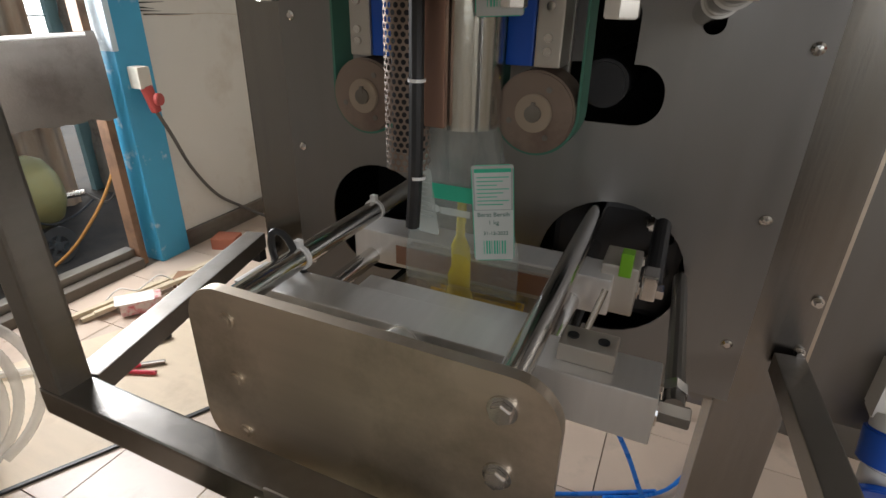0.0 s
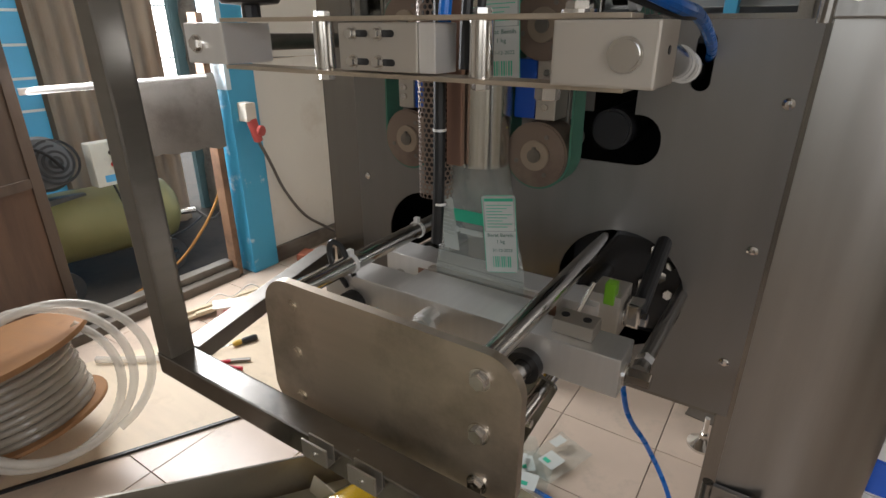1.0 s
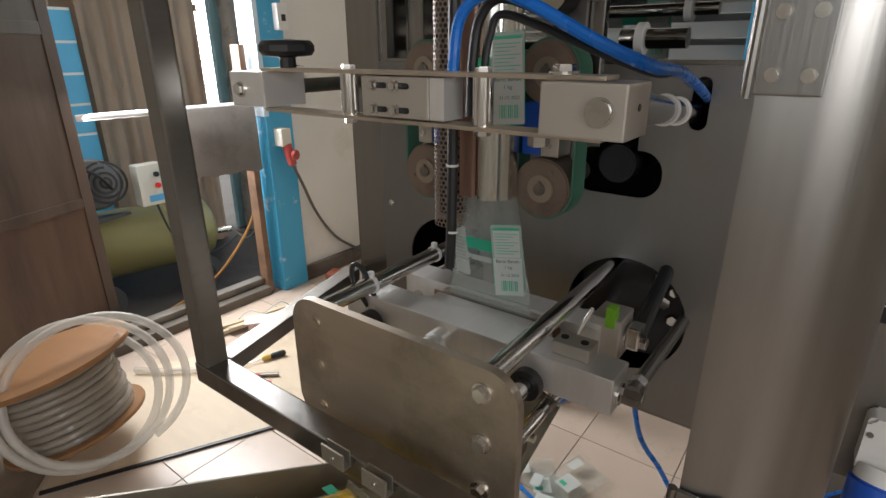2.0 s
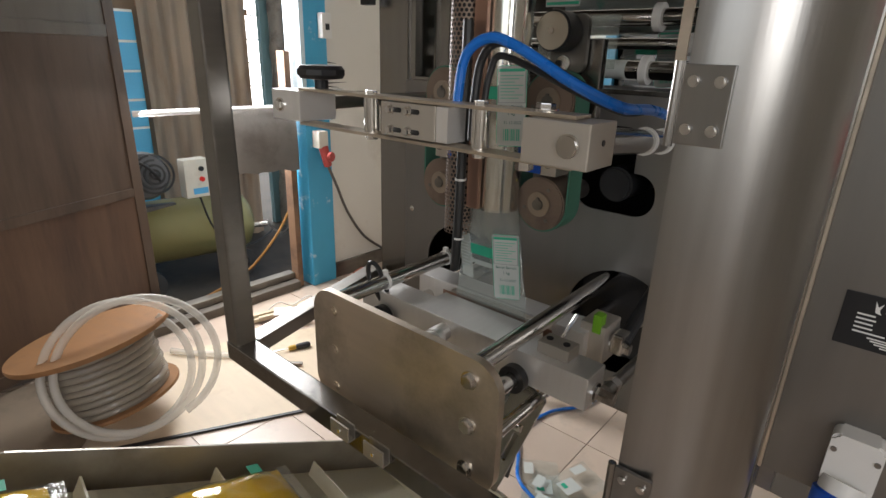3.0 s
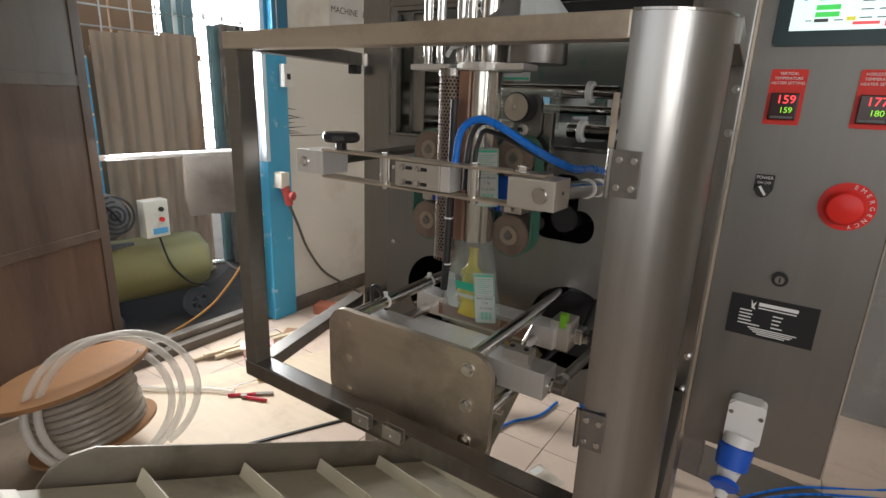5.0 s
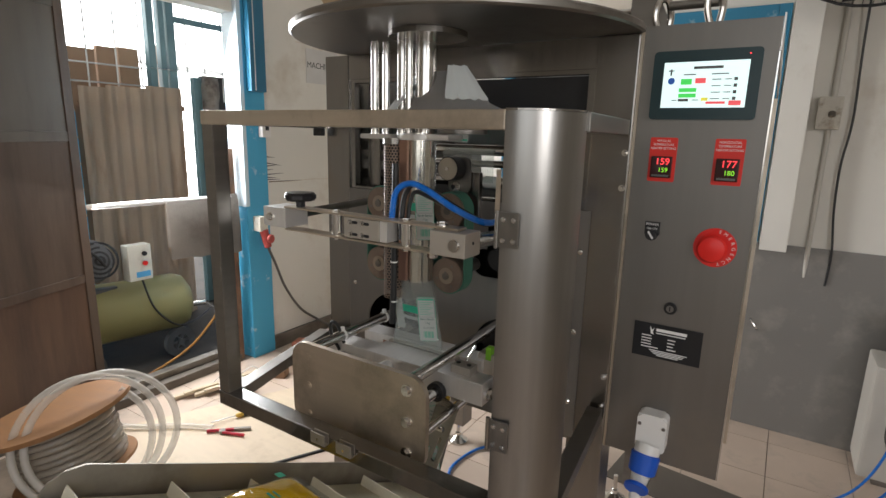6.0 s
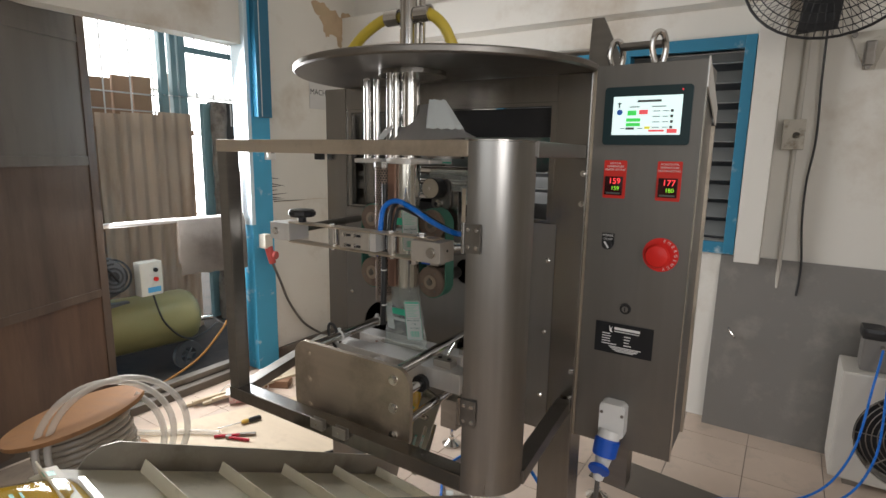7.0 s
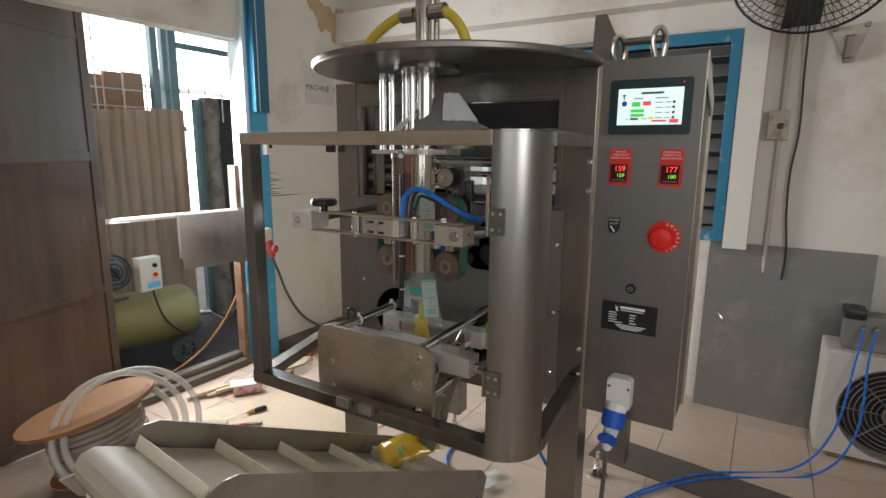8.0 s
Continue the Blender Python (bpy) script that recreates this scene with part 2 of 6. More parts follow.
LOUVRE = mat("frosted_louvre_glass", (0.20, 0.205, 0.20), 0.3, 0, 0.1, 6)
GLASS = mat("window_glass", (0.85, 0.88, 0.88), 0.05, 0, 0.02, 5, alpha=0.25)

# ---------------------------------------------------------------- building helpers
BASE = {}


def thing(name, at, label, category, group="", kind="", shift=(0, 0, 0)):
    ob = new(name)
    ob.location = Vector(at) + Vector(shift)
    ob.empty_display_size = 0.05
    BASE[ob] = Vector(at)
    return tagged(ob, label, category, group, kind)


def part(name, bm, material, parent=None, label="", smooth=False):
    """One mesh object under a thing or a part; its vertices are given in the room's metres."""
    base = BASE.get(parent, Vector())
    bm.transform(Matrix.Translation(-base))
    bmesh.ops.recalc_face_normals(bm, faces=bm.faces)
    for f in bm.faces:
        f.smooth = smooth
    if smooth:
        for e in bm.edges:
            if len(e.link_faces) == 2 and e.calc_face_angle(0) > 0.6:
                e.smooth = False
    me = bpy.data.meshes.new(name)
    bm.to_mesh(me)
    bm.free()
    me.materials.append(material)
    ob = new(name, me)
    BASE[ob] = base
    if parent:
        ob.parent = parent
    if label:
        ob["label"] = label
    return ob


def structure(name, bm, material, label, category="structure", smooth=False):
    return tagged(part(name, bm, material, None, "", smooth), label, category, kind="structure")


def box(x0, x1, y0, y1, z0, z1, bevel=0.0, bm=None, m=None):
    one = bmesh.new()
    bmesh.ops.create_cube(one, size=1, matrix=Matrix.Translation(((x0 + x1) / 2, (y0 + y1) / 2, (z0 + z1) / 2)) @ Matrix.Diagonal((x1 - x0, y1 - y0, z1 - z0, 1)))
    if bevel:
        bmesh.ops.bevel(one, geom=list(one.edges), offset=bevel, segments=2, profile=0.7, affect="EDGES")
    if m:
        one.transform(m)
    return join(bm, one)


def join(bm, one):
    if bm is None:
        return one
    me = bpy.data.meshes.new("temp")
    one.to_mesh(me)
    one.free()
    bm.from_mesh(me)
    bpy.data.meshes.remove(me)
    return bm


def along(a, b):
    a, b = Vector(a), Vector(b)
    return Matrix.Translation((a + b) / 2) @ (b - a).to_track_quat("Z", "Y").to_matrix().to_4x4()


def rod(a, b, r, seg=24, r2=None, bevel=0.0, bm=None):
    one = bmesh.new()
    bmesh.ops.create_cone(one, cap_ends=True, segments=seg, radius1=r, radius2=r if r2 is None else r2, depth=(Vector(b) - Vector(a)).length)
    if bevel:
        rim = [e for e in one.edges if any(len(f.verts) > 4 for f in e.link_faces)]
        bmesh.ops.bevel(one, geom=rim, offset=bevel, segments=2, affect="EDGES")
    one.transform(along(a, b))
    return join(bm, one)


def ring(a, b, r, hole, seg=32, bm=None):
    """A disc or tube with a hole through it, from a to b."""
    one = bmesh.new()
    m = along(a, b)
    h = (Vector(b) - Vector(a)).length / 2
    loops = []
    for rad, z in ((r, -h), (r, h), (hole, h), (hole, -h)):
        loops.append([one.verts.new(m @ Vector((rad * math.cos(2 * math.pi * i / seg), rad * math.sin(2 * math.pi * i / seg), z))) for i in range(seg)])
    for k in range(4):
        p, q = loops[k], loops[(k + 1) % 4]
        for i in range(seg):
            one.faces.new((p[i], p[(i + 1) % seg], q[(i + 1) % seg], q[i]))
    return join(bm, one)


def smooth_path(points, steps=8):
    pts = [Vector(p) for p in points]
    out = []
    for i in range(len(pts) - 1):
        p0, p1, p2, p3 = pts[max(i - 1, 0)], pts[i], pts[i + 1], pts[min(i + 2, len(pts) - 1)]
        for k in range(steps):
            t = k / steps
            out.append(0.5 * (2 * p1 + (p2 - p0) * t + (2 * p0 - 5 * p1 + 4 * p2 - p3) * t * t + (3 * p1 - p0 - 3 * p2 + p3) * t ** 3))
    return out + [pts[-1]]


def hose(points, r, seg=10, steps=8, ribs=0.0, bm=None):
    path = smooth_path(points, steps)
    one = bmesh.new()
    loops = []
    side = None
    for i, p in enumerate(path):
        d = (path[min(i + 1, len(path) - 1)] - path[max(i - 1, 0)]).normalized()
        if side is None:
            side = d.orthogonal().normalized()
        side = (side - d * side.dot(d)).normalized()
        up = d.cross(side)
        rad = r * (1 + (ribs if i % 2 else 0))
        loops.append([one.verts.new(p + rad * (math.cos(2 * math.pi * k / seg) * side + math.sin(2 * math.pi * k / seg) * up)) for k in range(seg)])
    for p, q in zip(loops, loops[1:]):
        for k in range(seg):
            one.faces.new((p[k], p[(k + 1) % seg], q[(k + 1) % seg], q[k]))
    one.faces.new(loops[0])
    one.faces.new(list(reversed(loops[-1])))
    return join(bm, one)


def lathe(profile, m, seg=32, bm=None):
    """A body of revolution: (radius, height) pairs about the z axis of m."""
    one = bmesh.new()
    loops = []
    for r, z in profile:
        loops.append([one.verts.new(m @ Vector((max(r, 1e-4) * math.cos(2 * math.pi * i / seg), max(r, 1e-4) * math.sin(2 * math.pi * i / seg), z))) for i in range(seg)])
    for p, q in zip(loops, loops[1:]):
        for i in range(seg):
            one.faces.new((p[i], p[(i + 1) % seg], q[(i + 1) % seg], q[i]))
    bmesh.ops.remove_doubles(one, verts=one.verts, dist=2e-4)
    return join(bm, one)


def outline(points, m, depth, bevel=0.0, bm=None):
    """A flat plate from an outline in the xy plane of m, depth thick along its z."""
    one = bmesh.new()
    low = [one.verts.new((x, y, 0)) for x, y in points]
    high = [one.verts.new((x, y, depth)) for x, y in points]
    one.faces.new(list(reversed(low)))
    one.faces.new(high)
    n = len(points)
    for i in range(n):
        one.faces.new((low[i], low[(i + 1) % n], high[(i + 1) % n], high[i]))
    if bevel:
        rim = [e for e in one.edges if any(len(f.verts) == n for f in e.link_faces)]
        bmesh.ops.bevel(one, geom=rim, offset=bevel, segments=2, affect="EDGES")
    one.transform(m)
    return join(bm, one)


def round_rect(w, h, r, seg=8):
    pts = []
    for cx, cy, a0 in ((w / 2 - r, h / 2 - r, 0), (-w / 2 + r, h / 2 - r, 90), (-w / 2 + r, -h / 2 + r, 180), (w / 2 - r, -h / 2 + r, 270)):
        for i in range(seg + 1):
            a = radians(a0 + 90 * i / seg)
            pts.append((cx + r * math.cos(a), cy + r * math.sin(a)))
    return pts


FACE = Matrix.Rotation(radians(90), 4, "X")  # lays an xy outline upright, facing -y


def upright(x, y, z):
    return Matrix.Translation((x, y, z)) @ FACE


def hexbolt(at, r, h, axis=(0, -1, 0), washer=0.0, bm=None):
    a = Vector(at)
    d = Vector(axis).normalized()
    start = a
    if washer:
        bm = rod(a, a + d * 0.0025, washer, 20, bm=bm)
        start = a + d * 0.002
    return rod(start, start + d * h, r, 6, bevel=r * 0.08, bm=bm)


def text(name, body, size, m, material, parent, align="CENTER", arc=0.0):
    cu = bpy.data.curves.new("lettering", "FONT")
    cu.body, cu.size, cu.align_x, cu.align_y, cu.extrude = body, size, align, "CENTER", 0.0002
    tmp = bpy.data.objects.new("lettering", cu)
    scene.collection.objects.link(tmp)
    bpy.context.view_layer.update()
    me = bpy.data.meshes.new_from_object(tmp.evaluated_get(bpy.context.evaluated_depsgraph_get()))
    bpy.data.objects.remove(tmp)
    bm = bmesh.new()
    bm.from_mesh(me)
    bpy.data.meshes.remove(me)
    bm.transform(m)
    return part(name, bm, material, parent)


def bars(rows, m, parent, material, name="text_bar"):
    """Unreadable lines of print: (x, y, length, height) in the face's metres."""
    bm = None
    for x, y, w, h in rows:
        bm = box(x, x + w, y - h / 2, y + h / 2, 0, 0.0006, bm=bm, m=m)
    return part(name, bm, material, parent)


def cut(bm, *cutters):
    """bm with the cutters' volumes taken away."""
    made = []
    for b in (bm, *cutters):
        bmesh.ops.recalc_face_normals(b, faces=b.faces)
        me = bpy.data.meshes.new("temp")
        b.to_mesh(me)
        b.free()
        ob = bpy.data.objects.new("temp", me)
        scene.collection.objects.link(ob)
        made.append(ob)
    for c in made[1:]:
        mod = made[0].modifiers.new("cut", "BOOLEAN")
        mod.operation, mod.object, mod.solver = "DIFFERENCE", c, "EXACT"
    bpy.context.view_layer.update()
    me = bpy.data.meshes.new_from_object(made[0].evaluated_get(bpy.context.evaluated_depsgraph_get()))
    out = bmesh.new()
    out.from_mesh(me)
    for ob in made:
        old = ob.data
        bpy.data.objects.remove(ob)
        bpy.data.meshes.remove(old)
    bpy.data.meshes.remove(me)
    return out


# ---------------------------------------------------------------- the room
structure("floor", box(-2.27, 2.72, -3.12, 2.62, -0.15, -0.006), GROUT, "grey grouted floor under cream tiles", "floor")
bm = box(-2.27, -2.15, -3.0, -0.06, 0, 2.9)
box(-2.27, -2.15, 1.68, 2.5, 0, 2.9, bm=bm)
box(-2.27, -2.15, -0.06, 1.68, 2.02, 2.9, bm=bm)
structure("wall_west", bm, WALL, "stained white plastered wall with a door opening", "wall")
WX0, WX1, WZ0, WZ1 = -0.90, 0.39, 0.98, 1.94
bm = box(-2.27, WX0, 2.5, 2.62, 0, 2.9)
box(WX1, 2.72, 2.5, 2.62, 0, 2.9, bm=bm)
box(WX0, WX1, 2.5, 2.62, 0, WZ0, bm=bm)
box(WX0, WX1, 2.5, 2.62, WZ1, 2.9, bm=bm)
structure("wall_north", bm, WALL, "white painted wall with a blue louvred window", "wall")
bm = box(2.6, 2.72, -3.12, -2.3, 0, 2.9)
box(2.6, 2.72, -0.8, 2.5, 0, 2.9, bm=bm)
box(2.6, 2.72, -2.3, -0.8, 0, 1.2, bm=bm)
box(2.6, 2.72, -2.3, -0.8, 2.3, 2.9, bm=bm)
structure("wall_east", bm, WALL, "plain white painted wall with a window opening", "wall")
# unseen wall and roof, added in a shade-dark colour to keep the louvres dim
structure("neighbour_wall", box(-1.2, 0.9, 2.9, 3.0, 0, 2.9), mat("shade_dark_backing", (0.10, 0.105, 0.11), 0.9, 0, 0.2, 3), "unseen wall added behind the louvres, coloured dim", "wall")
structure("neighbour_roof", box(-1.2, 0.9, 2.62, 3.0, 2.55, 2.6), bpy.data.materials["shade_dark_backing"], "unseen roof added behind the louvres, coloured dim", "roof")
# unseen wall; its opening is added to go with the south fill
bm = box(-2.27, 0.1, -3.12, -3.0, 0, 2.9)
box(2.1, 2.6, -3.12, -3.0, 0, 2.9, bm=bm)
box(0.1, 2.1, -3.12, -3.0, 0, 1.1, bm=bm)
box(0.1, 2.1, -3.12, -3.0, 2.4, 2.9, bm=bm)
structure("wall_south", bm, WALL, "plain white painted wall with a window opening", "wall")
structure("ceiling", box(-2.27, 2.72, -3.12, 2.62, 2.9, 3.0), CEIL, "plain pale ceiling", "ceiling")
structure("beam", box(-2.15, 2.6, 2.36, 2.5, 2.14, 2.34, 0.006), WALL, "white plastered beam along the wall", "beam")
structure("pilaster", box(0.45, 0.56, 2.38, 2.5, 0.9, 2.14, 0.004), WALL, "white plastered pier beside the window", "pilaster")
structure("baseboard", box(-2.15, -2.13, 1.64, 2.48, 0.0, 0.09, 0.003), DARKSTEEL, "dirty dark skirting strip", "baseboard")
structure("threshold", box(-2.29, -2.15, -0.06, 1.44, -0.006, 0.045, 0.006), mat("dirty_threshold", (0.13, 0.11, 0.09), 0.7, 0, 0.3, 6, 0.3, 30), "dirty dark concrete door threshold", "threshold")
structure("door_sill", box(-2.262, -2.205, -0.055, 1.44, 0.0455, 0.082, 0.004), DARKSTEEL, "pale metal sill bar on the threshold", "sill")

# unseen overhang, added to keep skylight off the compressor tank
structure("eaves", box(-3.3, -2.27, -1.2, 2.9, 2.52, 2.58), DARKSTEEL, "unseen roof overhang added to shade the yard", "roof")

# blue louvred window
win = tagged(thing("window_1", ((WX0 + WX1) / 2, 2.5, WZ0), "blue painted window frame with grey louvres", "window"), kind="structure")
for x0, x1, z0, z1 in ((WX0 - 0.06, WX0, WZ0 - 0.06, WZ1 + 0.06), (WX1, WX1 + 0.05, WZ0 - 0.06, WZ1 + 0.06), (WX0, WX1, WZ1, WZ1 + 0.06), (WX0, WX1, WZ0 - 0.06, WZ0), (-0.2, -0.15, WZ0, WZ1)):
    part("window_frame", box(x0, x1, 2.47, 2.56, z0, z1, 0.004), WINBLUE, win)
for i in range(10):
    part("louvre", box(WX0 + 0.005, WX1 - 0.005, -0.055, 0.055, -0.003, 0.003, m=Matrix.Translation((0, 2.56, WZ0 + 0.06 + i * 0.097)) @ Matrix.Rotation(radians(38), 4, "X")), LOUVRE, win)

# blue column and wooden jamb by the doorway
bm = box(-2.26, -2.12, 1.51, 1.67, 0, 2.9, 0.008)
structure("column", bm, BLUEPAINT, "chipped bright blue painted square post", "post")
# worn edge whose pale colour also paints the skylight on the post's door side
structure("door_trim", box(-2.25, -2.117, 1.502, 1.530, 0.95, 2.9, 0.003), mat("worn_sky_lit_blue_paint", (0.60, 0.72, 0.78), 0.5, 0, 0.1, 5, 0.1, 20, (1, 1, 1), (0.25, 0.5, 0.65), 8, 0.2), "worn paint strip on the post edge, coloured pale as if sky-lit", "trim")
cd = thing("cable_duct", (-2.09, 1.605, 1.605), "dark blue painted cable duct on the post", "cable duct")
part("duct", box(-2.119, -2.075, 1.548, 1.652, 1.605, 2.9, 0.004), DEEPBLUE, cd)
part("seam", box(-2.0745, -2.073, 1.575, 1.580, 1.61, 2.9), WHITEPLASTIC, cd)
structure("door_jamb", box(-2.24, -2.175, 1.442, 1.476, 0, 1.285, 0.003), WOOD, "raw brown wooden batten against the door post", "jamb")

structure("door_post", box(-2.27, -2.03, -0.20, -0.055, 0, 2.6, 0.004), mat("pale_door_post_paint", (0.52, 0.47, 0.40), 0.6, 0, 0.12, 5, 0.15, 25, (1, 1, 0.4), (0.3, 0.22, 0.15), 4, 0.4), "pale worn post on the hinge side of the doorway", "post")

# door leaf standing half open
leaf = tagged(thing("door_1", (-2.06, -0.03, 0.03), "tall worn brown panelled door standing ajar", "door"), kind="structure")
DL = Matrix.Translation((-2.08, -0.03, 0.03)) @ Matrix.Rotation(radians(90 + 21), 4, "Z")
LW = 0.84
part("door_panel", box(0.03, LW - 0.03, -0.012, 0.012, 0.02, 0.62, m=DL), DOORRED, leaf)
part("door_panel", box(0.03, LW - 0.03, -0.012, 0.012, 0.62, 1.31, m=DL), DOORBROWN, leaf)
part("door_panel", box(0.03, LW - 0.03, -0.012, 0.012, 1.31, 2.46, m=DL), DOORHAZE, leaf)
for x0, x1, z0, z1 in ((0, 0.05, 0, 2.5), (LW - 0.05, LW, 0, 2.5), (0.05, LW - 0.05, 0, 0.05), (0.05, LW - 0.05, 0.6, 0.64), (0.05, LW - 0.05, 1.288, 1.335), (0.05, LW - 0.05, 1.88, 1.92), (0.05, LW - 0.05, 2.45, 2.5)):
    part("door_rail", box(x0, x1, -0.018, 0.018, z0, z1, 0.003, m=DL), DOORHAZE if z0 >= 1.2 else DOORBROWN, leaf)

# ---------------------------------------------------------------- the yard outside the doorway
structure("ground", box(-400, -2.27, -400, 400, -0.35, -0.12), YARD, "dark damp concrete yard", "ground")
def corrugated(x, y0, y1, z0, z1, wave, amp, lean=0.0):
    """Corrugated sheet standing along y."""
    one = bmesh.new()
    n = round((y1 - y0) / wave * 8)
    rows = [[one.verts.new((x + lean * k + amp * math.sin(2 * math.pi * i / 8), y0 + (y1 - y0) * i / n, z1 if k else z0)) for i in range(n + 1)] for k in range(2)]
    for i in range(n):
        one.faces.new((rows[0][i], rows[0][i + 1], rows[1][i + 1], rows[1][i]))
    bmesh.ops.solidify(one, geom=one.faces, thickness=0.002)
    return one


fence = thing("corrugated_fence", (-3.55, 1.68, -0.12), "rusty corrugated iron sheets forming a yard fence", "fence")
for y0, y1, x, top in ((1.31, 1.50, -3.552, 1.655), (1.485, 1.78, -3.546, 1.67), (1.765, 2.05, -3.552, 1.69)):
    part("sheet", corrugated(x, y0, y1, -0.12, top, 0.098, 0.013), RUST, fence, smooth=True)
part("fence_rail", box(-3.60, -3.575, 1.32, 2.08, 1.52, 1.56, 0.003), WOOD, fence)
part("fence_rail", box(-3.60, -3.575, 1.32, 2.08, 0.4, 0.44, 0.003), WOOD, fence)
gr = thing("window_grille", (-3.75, 2.0, -0.12), "teal painted steel posts and grille above the fence", "grille")
TEAL = mat("teal_paint", (0.15, 0.25, 0.27), 0.5, 0, 0.15, 8)
for y0, y1 in ((1.912, 1.968), (2.006, 2.05), (2.069, 2.135)):
    part("post", box(-3.78, -3.72, y0, y1, -0.12, 2.9, 0.003), TEAL, gr)
GALV = mat("pale_galvanised_rod", (0.55, 0.55, 0.53), 0.45, 0.4, 0.1, 10)
for y in (1.30, 1.48, 1.68, 1.86, 2.238, 2.397, 2.567):
    part("bar", rod((-3.75, y, 1.62), (-3.75, y, 2.9), 0.006, 8), GALV, gr)
for z in (1.70, 1.83):
    part("bar", rod((-3.757, 1.2, z), (-3.757, 1.912, z), 0.006, 8), GALV, gr)
part("post", box(-3.74, -3.69, 2.245, 2.318, -0.12, 1.80, 0.003), TEAL, gr)
for z in (0.85, 1.02, 1.19, 1.36, 1.53):
    part("rung", rod((-3.72, 2.06, z), (-3.72, 2.25, z), 0.005, 8), TEAL, gr)
part("rail", box(-3.765, -3.735, 2.135, 2.75, 2.208, 2.255, 0.002), TEAL, gr)
bf = thing("board_fence", (-3.87, 1.6, -0.12), "rusty brown upright boards behind the fence", "boards")
RB = mat("rust_board", (0.30, 0.19, 0.12), 0.8, 0, 0.3, 5, 0.3, 20, (1, 1, 0.3), island=0.2)
for y0, y1, z in ((0.95, 1.27, 1.90), (1.285, 1.585, 1.94), (1.60, 1.735, 1.97), (1.755, 1.905, 1.98), (2.07, 2.22, 2.04)):
    part("board", box(-3.90, -3.86, y0, y1, -0.12, z, 0.004), RB, bf)
sh = thing("blue_shutter", (-3.6, 0.9, -0.12), "pale blue painted shutter with white bands in the yard", "shutter")
PB = mat("pale_blue_paint", (0.10, 0.42, 0.68), 0.5, 0, 0.1, 5)
for k in range(9):
    part("slat", box(-3.62, -3.60, 0.45, 1.30, -0.12 + k * 0.18, 0.045 + k * 0.18, 0.003), PB, sh)
    part("band", box(-3.618, -3.604, 0.45, 1.30, 0.045 + k * 0.18, 0.06 + k * 0.18), WHITEPLASTIC, sh)
bm = rod((-3.60, 2.335, -0.12), (-3.62, 2.345, 1.80), 0.075, 20, 0.058)
bmesh.ops.subdivide_edges(bm, edges=[e for e in bm.edges if abs(e.verts[0].co.z - e.verts[1].co.z) > 1], cuts=26)
for vv in bm.verts:
    vv.co.x += 0.022 * noise.noise(vv.co * 9)
    vv.co.y += 0.022 * noise.noise(vv.co * 9 + Vector((5, 0, 0)))
BARK = mat("weathered_grey_bark", (0.22, 0.19, 0.16), 0.9, 0, 0.35, 14, 0.8, 30, (1, 1, 0.4), (0.08, 0.06, 0.05), 8, 0.5)
tagged(part("weathered_post", bm, BARK, None, "", True), "gnarled weathered wooden post by the fence", "post")
bm = corrugated(-3.70, 1.915, 2.68, 1.835, 1.915, 0.052, 0.012, -0.30)
tagged(part("tin_awning", bm, GALV, None, "", True), "small scalloped tin awning over the yard corner", "awning")
tagged(part("yard_wall", box(-3.95, -3.85, 2.46, 3.4, -0.12, 1.84), mat("dark_yard_wall", (0.05, 0.045, 0.04), 0.9, 0, 0.3, 5, 0.3, 20)), "dark yard wall below the awning", "wall")

SKYGLOW = mat("bright_sky", (0.8, 0.8, 0.8), 0.9, 0, 0.02, 1, emit=(1.0, 0.99, 0.97), emit_strength=6.5)
structure("backdrop", box(-9.1, -9.0, -8, 12, -0.12, 9), SKYGLOW, "bright overcast sky beyond the yard", "sky")

# pipe rail with a sack over it
rail = thing("pipe_rail", (-2.42, 0.95, 0.96), "pale galvanised pipe rail across the doorway", "rail")
part("pipe", rod((-2.43, 0.79, 0.990), (-2.17, 1.44, 1.012), 0.014, 16), WHITEPLASTIC, rail, smooth=True)
bm = bmesh.new()
prof = [(0.050, -0.31), (0.046, -0.16), (0.030, -0.02), (0.0, 0.022), (-0.026, -0.02), (-0.04, -0.12), (-0.042, -0.26)]
dirn = Vector((0.26, 0.65, 0.022)).normalized()
nrm = Vector((dirn.y, -dirn.x, 0))
loops = []
for i in range(13):
    c = Vector((-2.295, 1.125, 0.996)) + dirn * (i * 0.031)
    loops.append([bm.verts.new(c + nrm * (a * (1 + 0.12 * noise.noise((i * 0.6, z * 9, 1)))) + Vector((0, 0, z * (1 + 0.06 * noise.noise((i * 0.5, 3, 1)))))) for a, z in prof])
for p, q in zip(loops, loops[1:]):
    for k in range(len(prof) - 1):
        bm.faces.new((p[k], p[k + 1], q[k + 1], q[k]))
bmesh.ops.solidify(bm, geom=bm.faces, thickness=0.006)
tagged(part("sack", bm, SACK, None, "", True), "grey sackcloth hung over the pipe rail", "sack")

# air compressor
comp = thing("air_compressor", (-2.95, 1.2, -0.12), "olive green air compressor with dark motor", "compressor")
T0, T1 = Vector((-3.00, 0.76, 0.25)), Vector((-2.86, 1.53, 0.25))
TM = Matrix.Translation(T0) @ (T1 - T0).to_track_quat("Z", "Y").to_matrix().to_4x4()
TL = (T1 - T0).length
tank = part("tank", lathe([(0, -0.03), (0.10, -0.015), (0.16, 0.02), (0.185, 0.07), (0.185, TL - 0.07), (0.16, TL - 0.02), (0.10, TL + 0.015), (0, TL + 0.03)], TM, 40), TANK, comp, smooth=True)
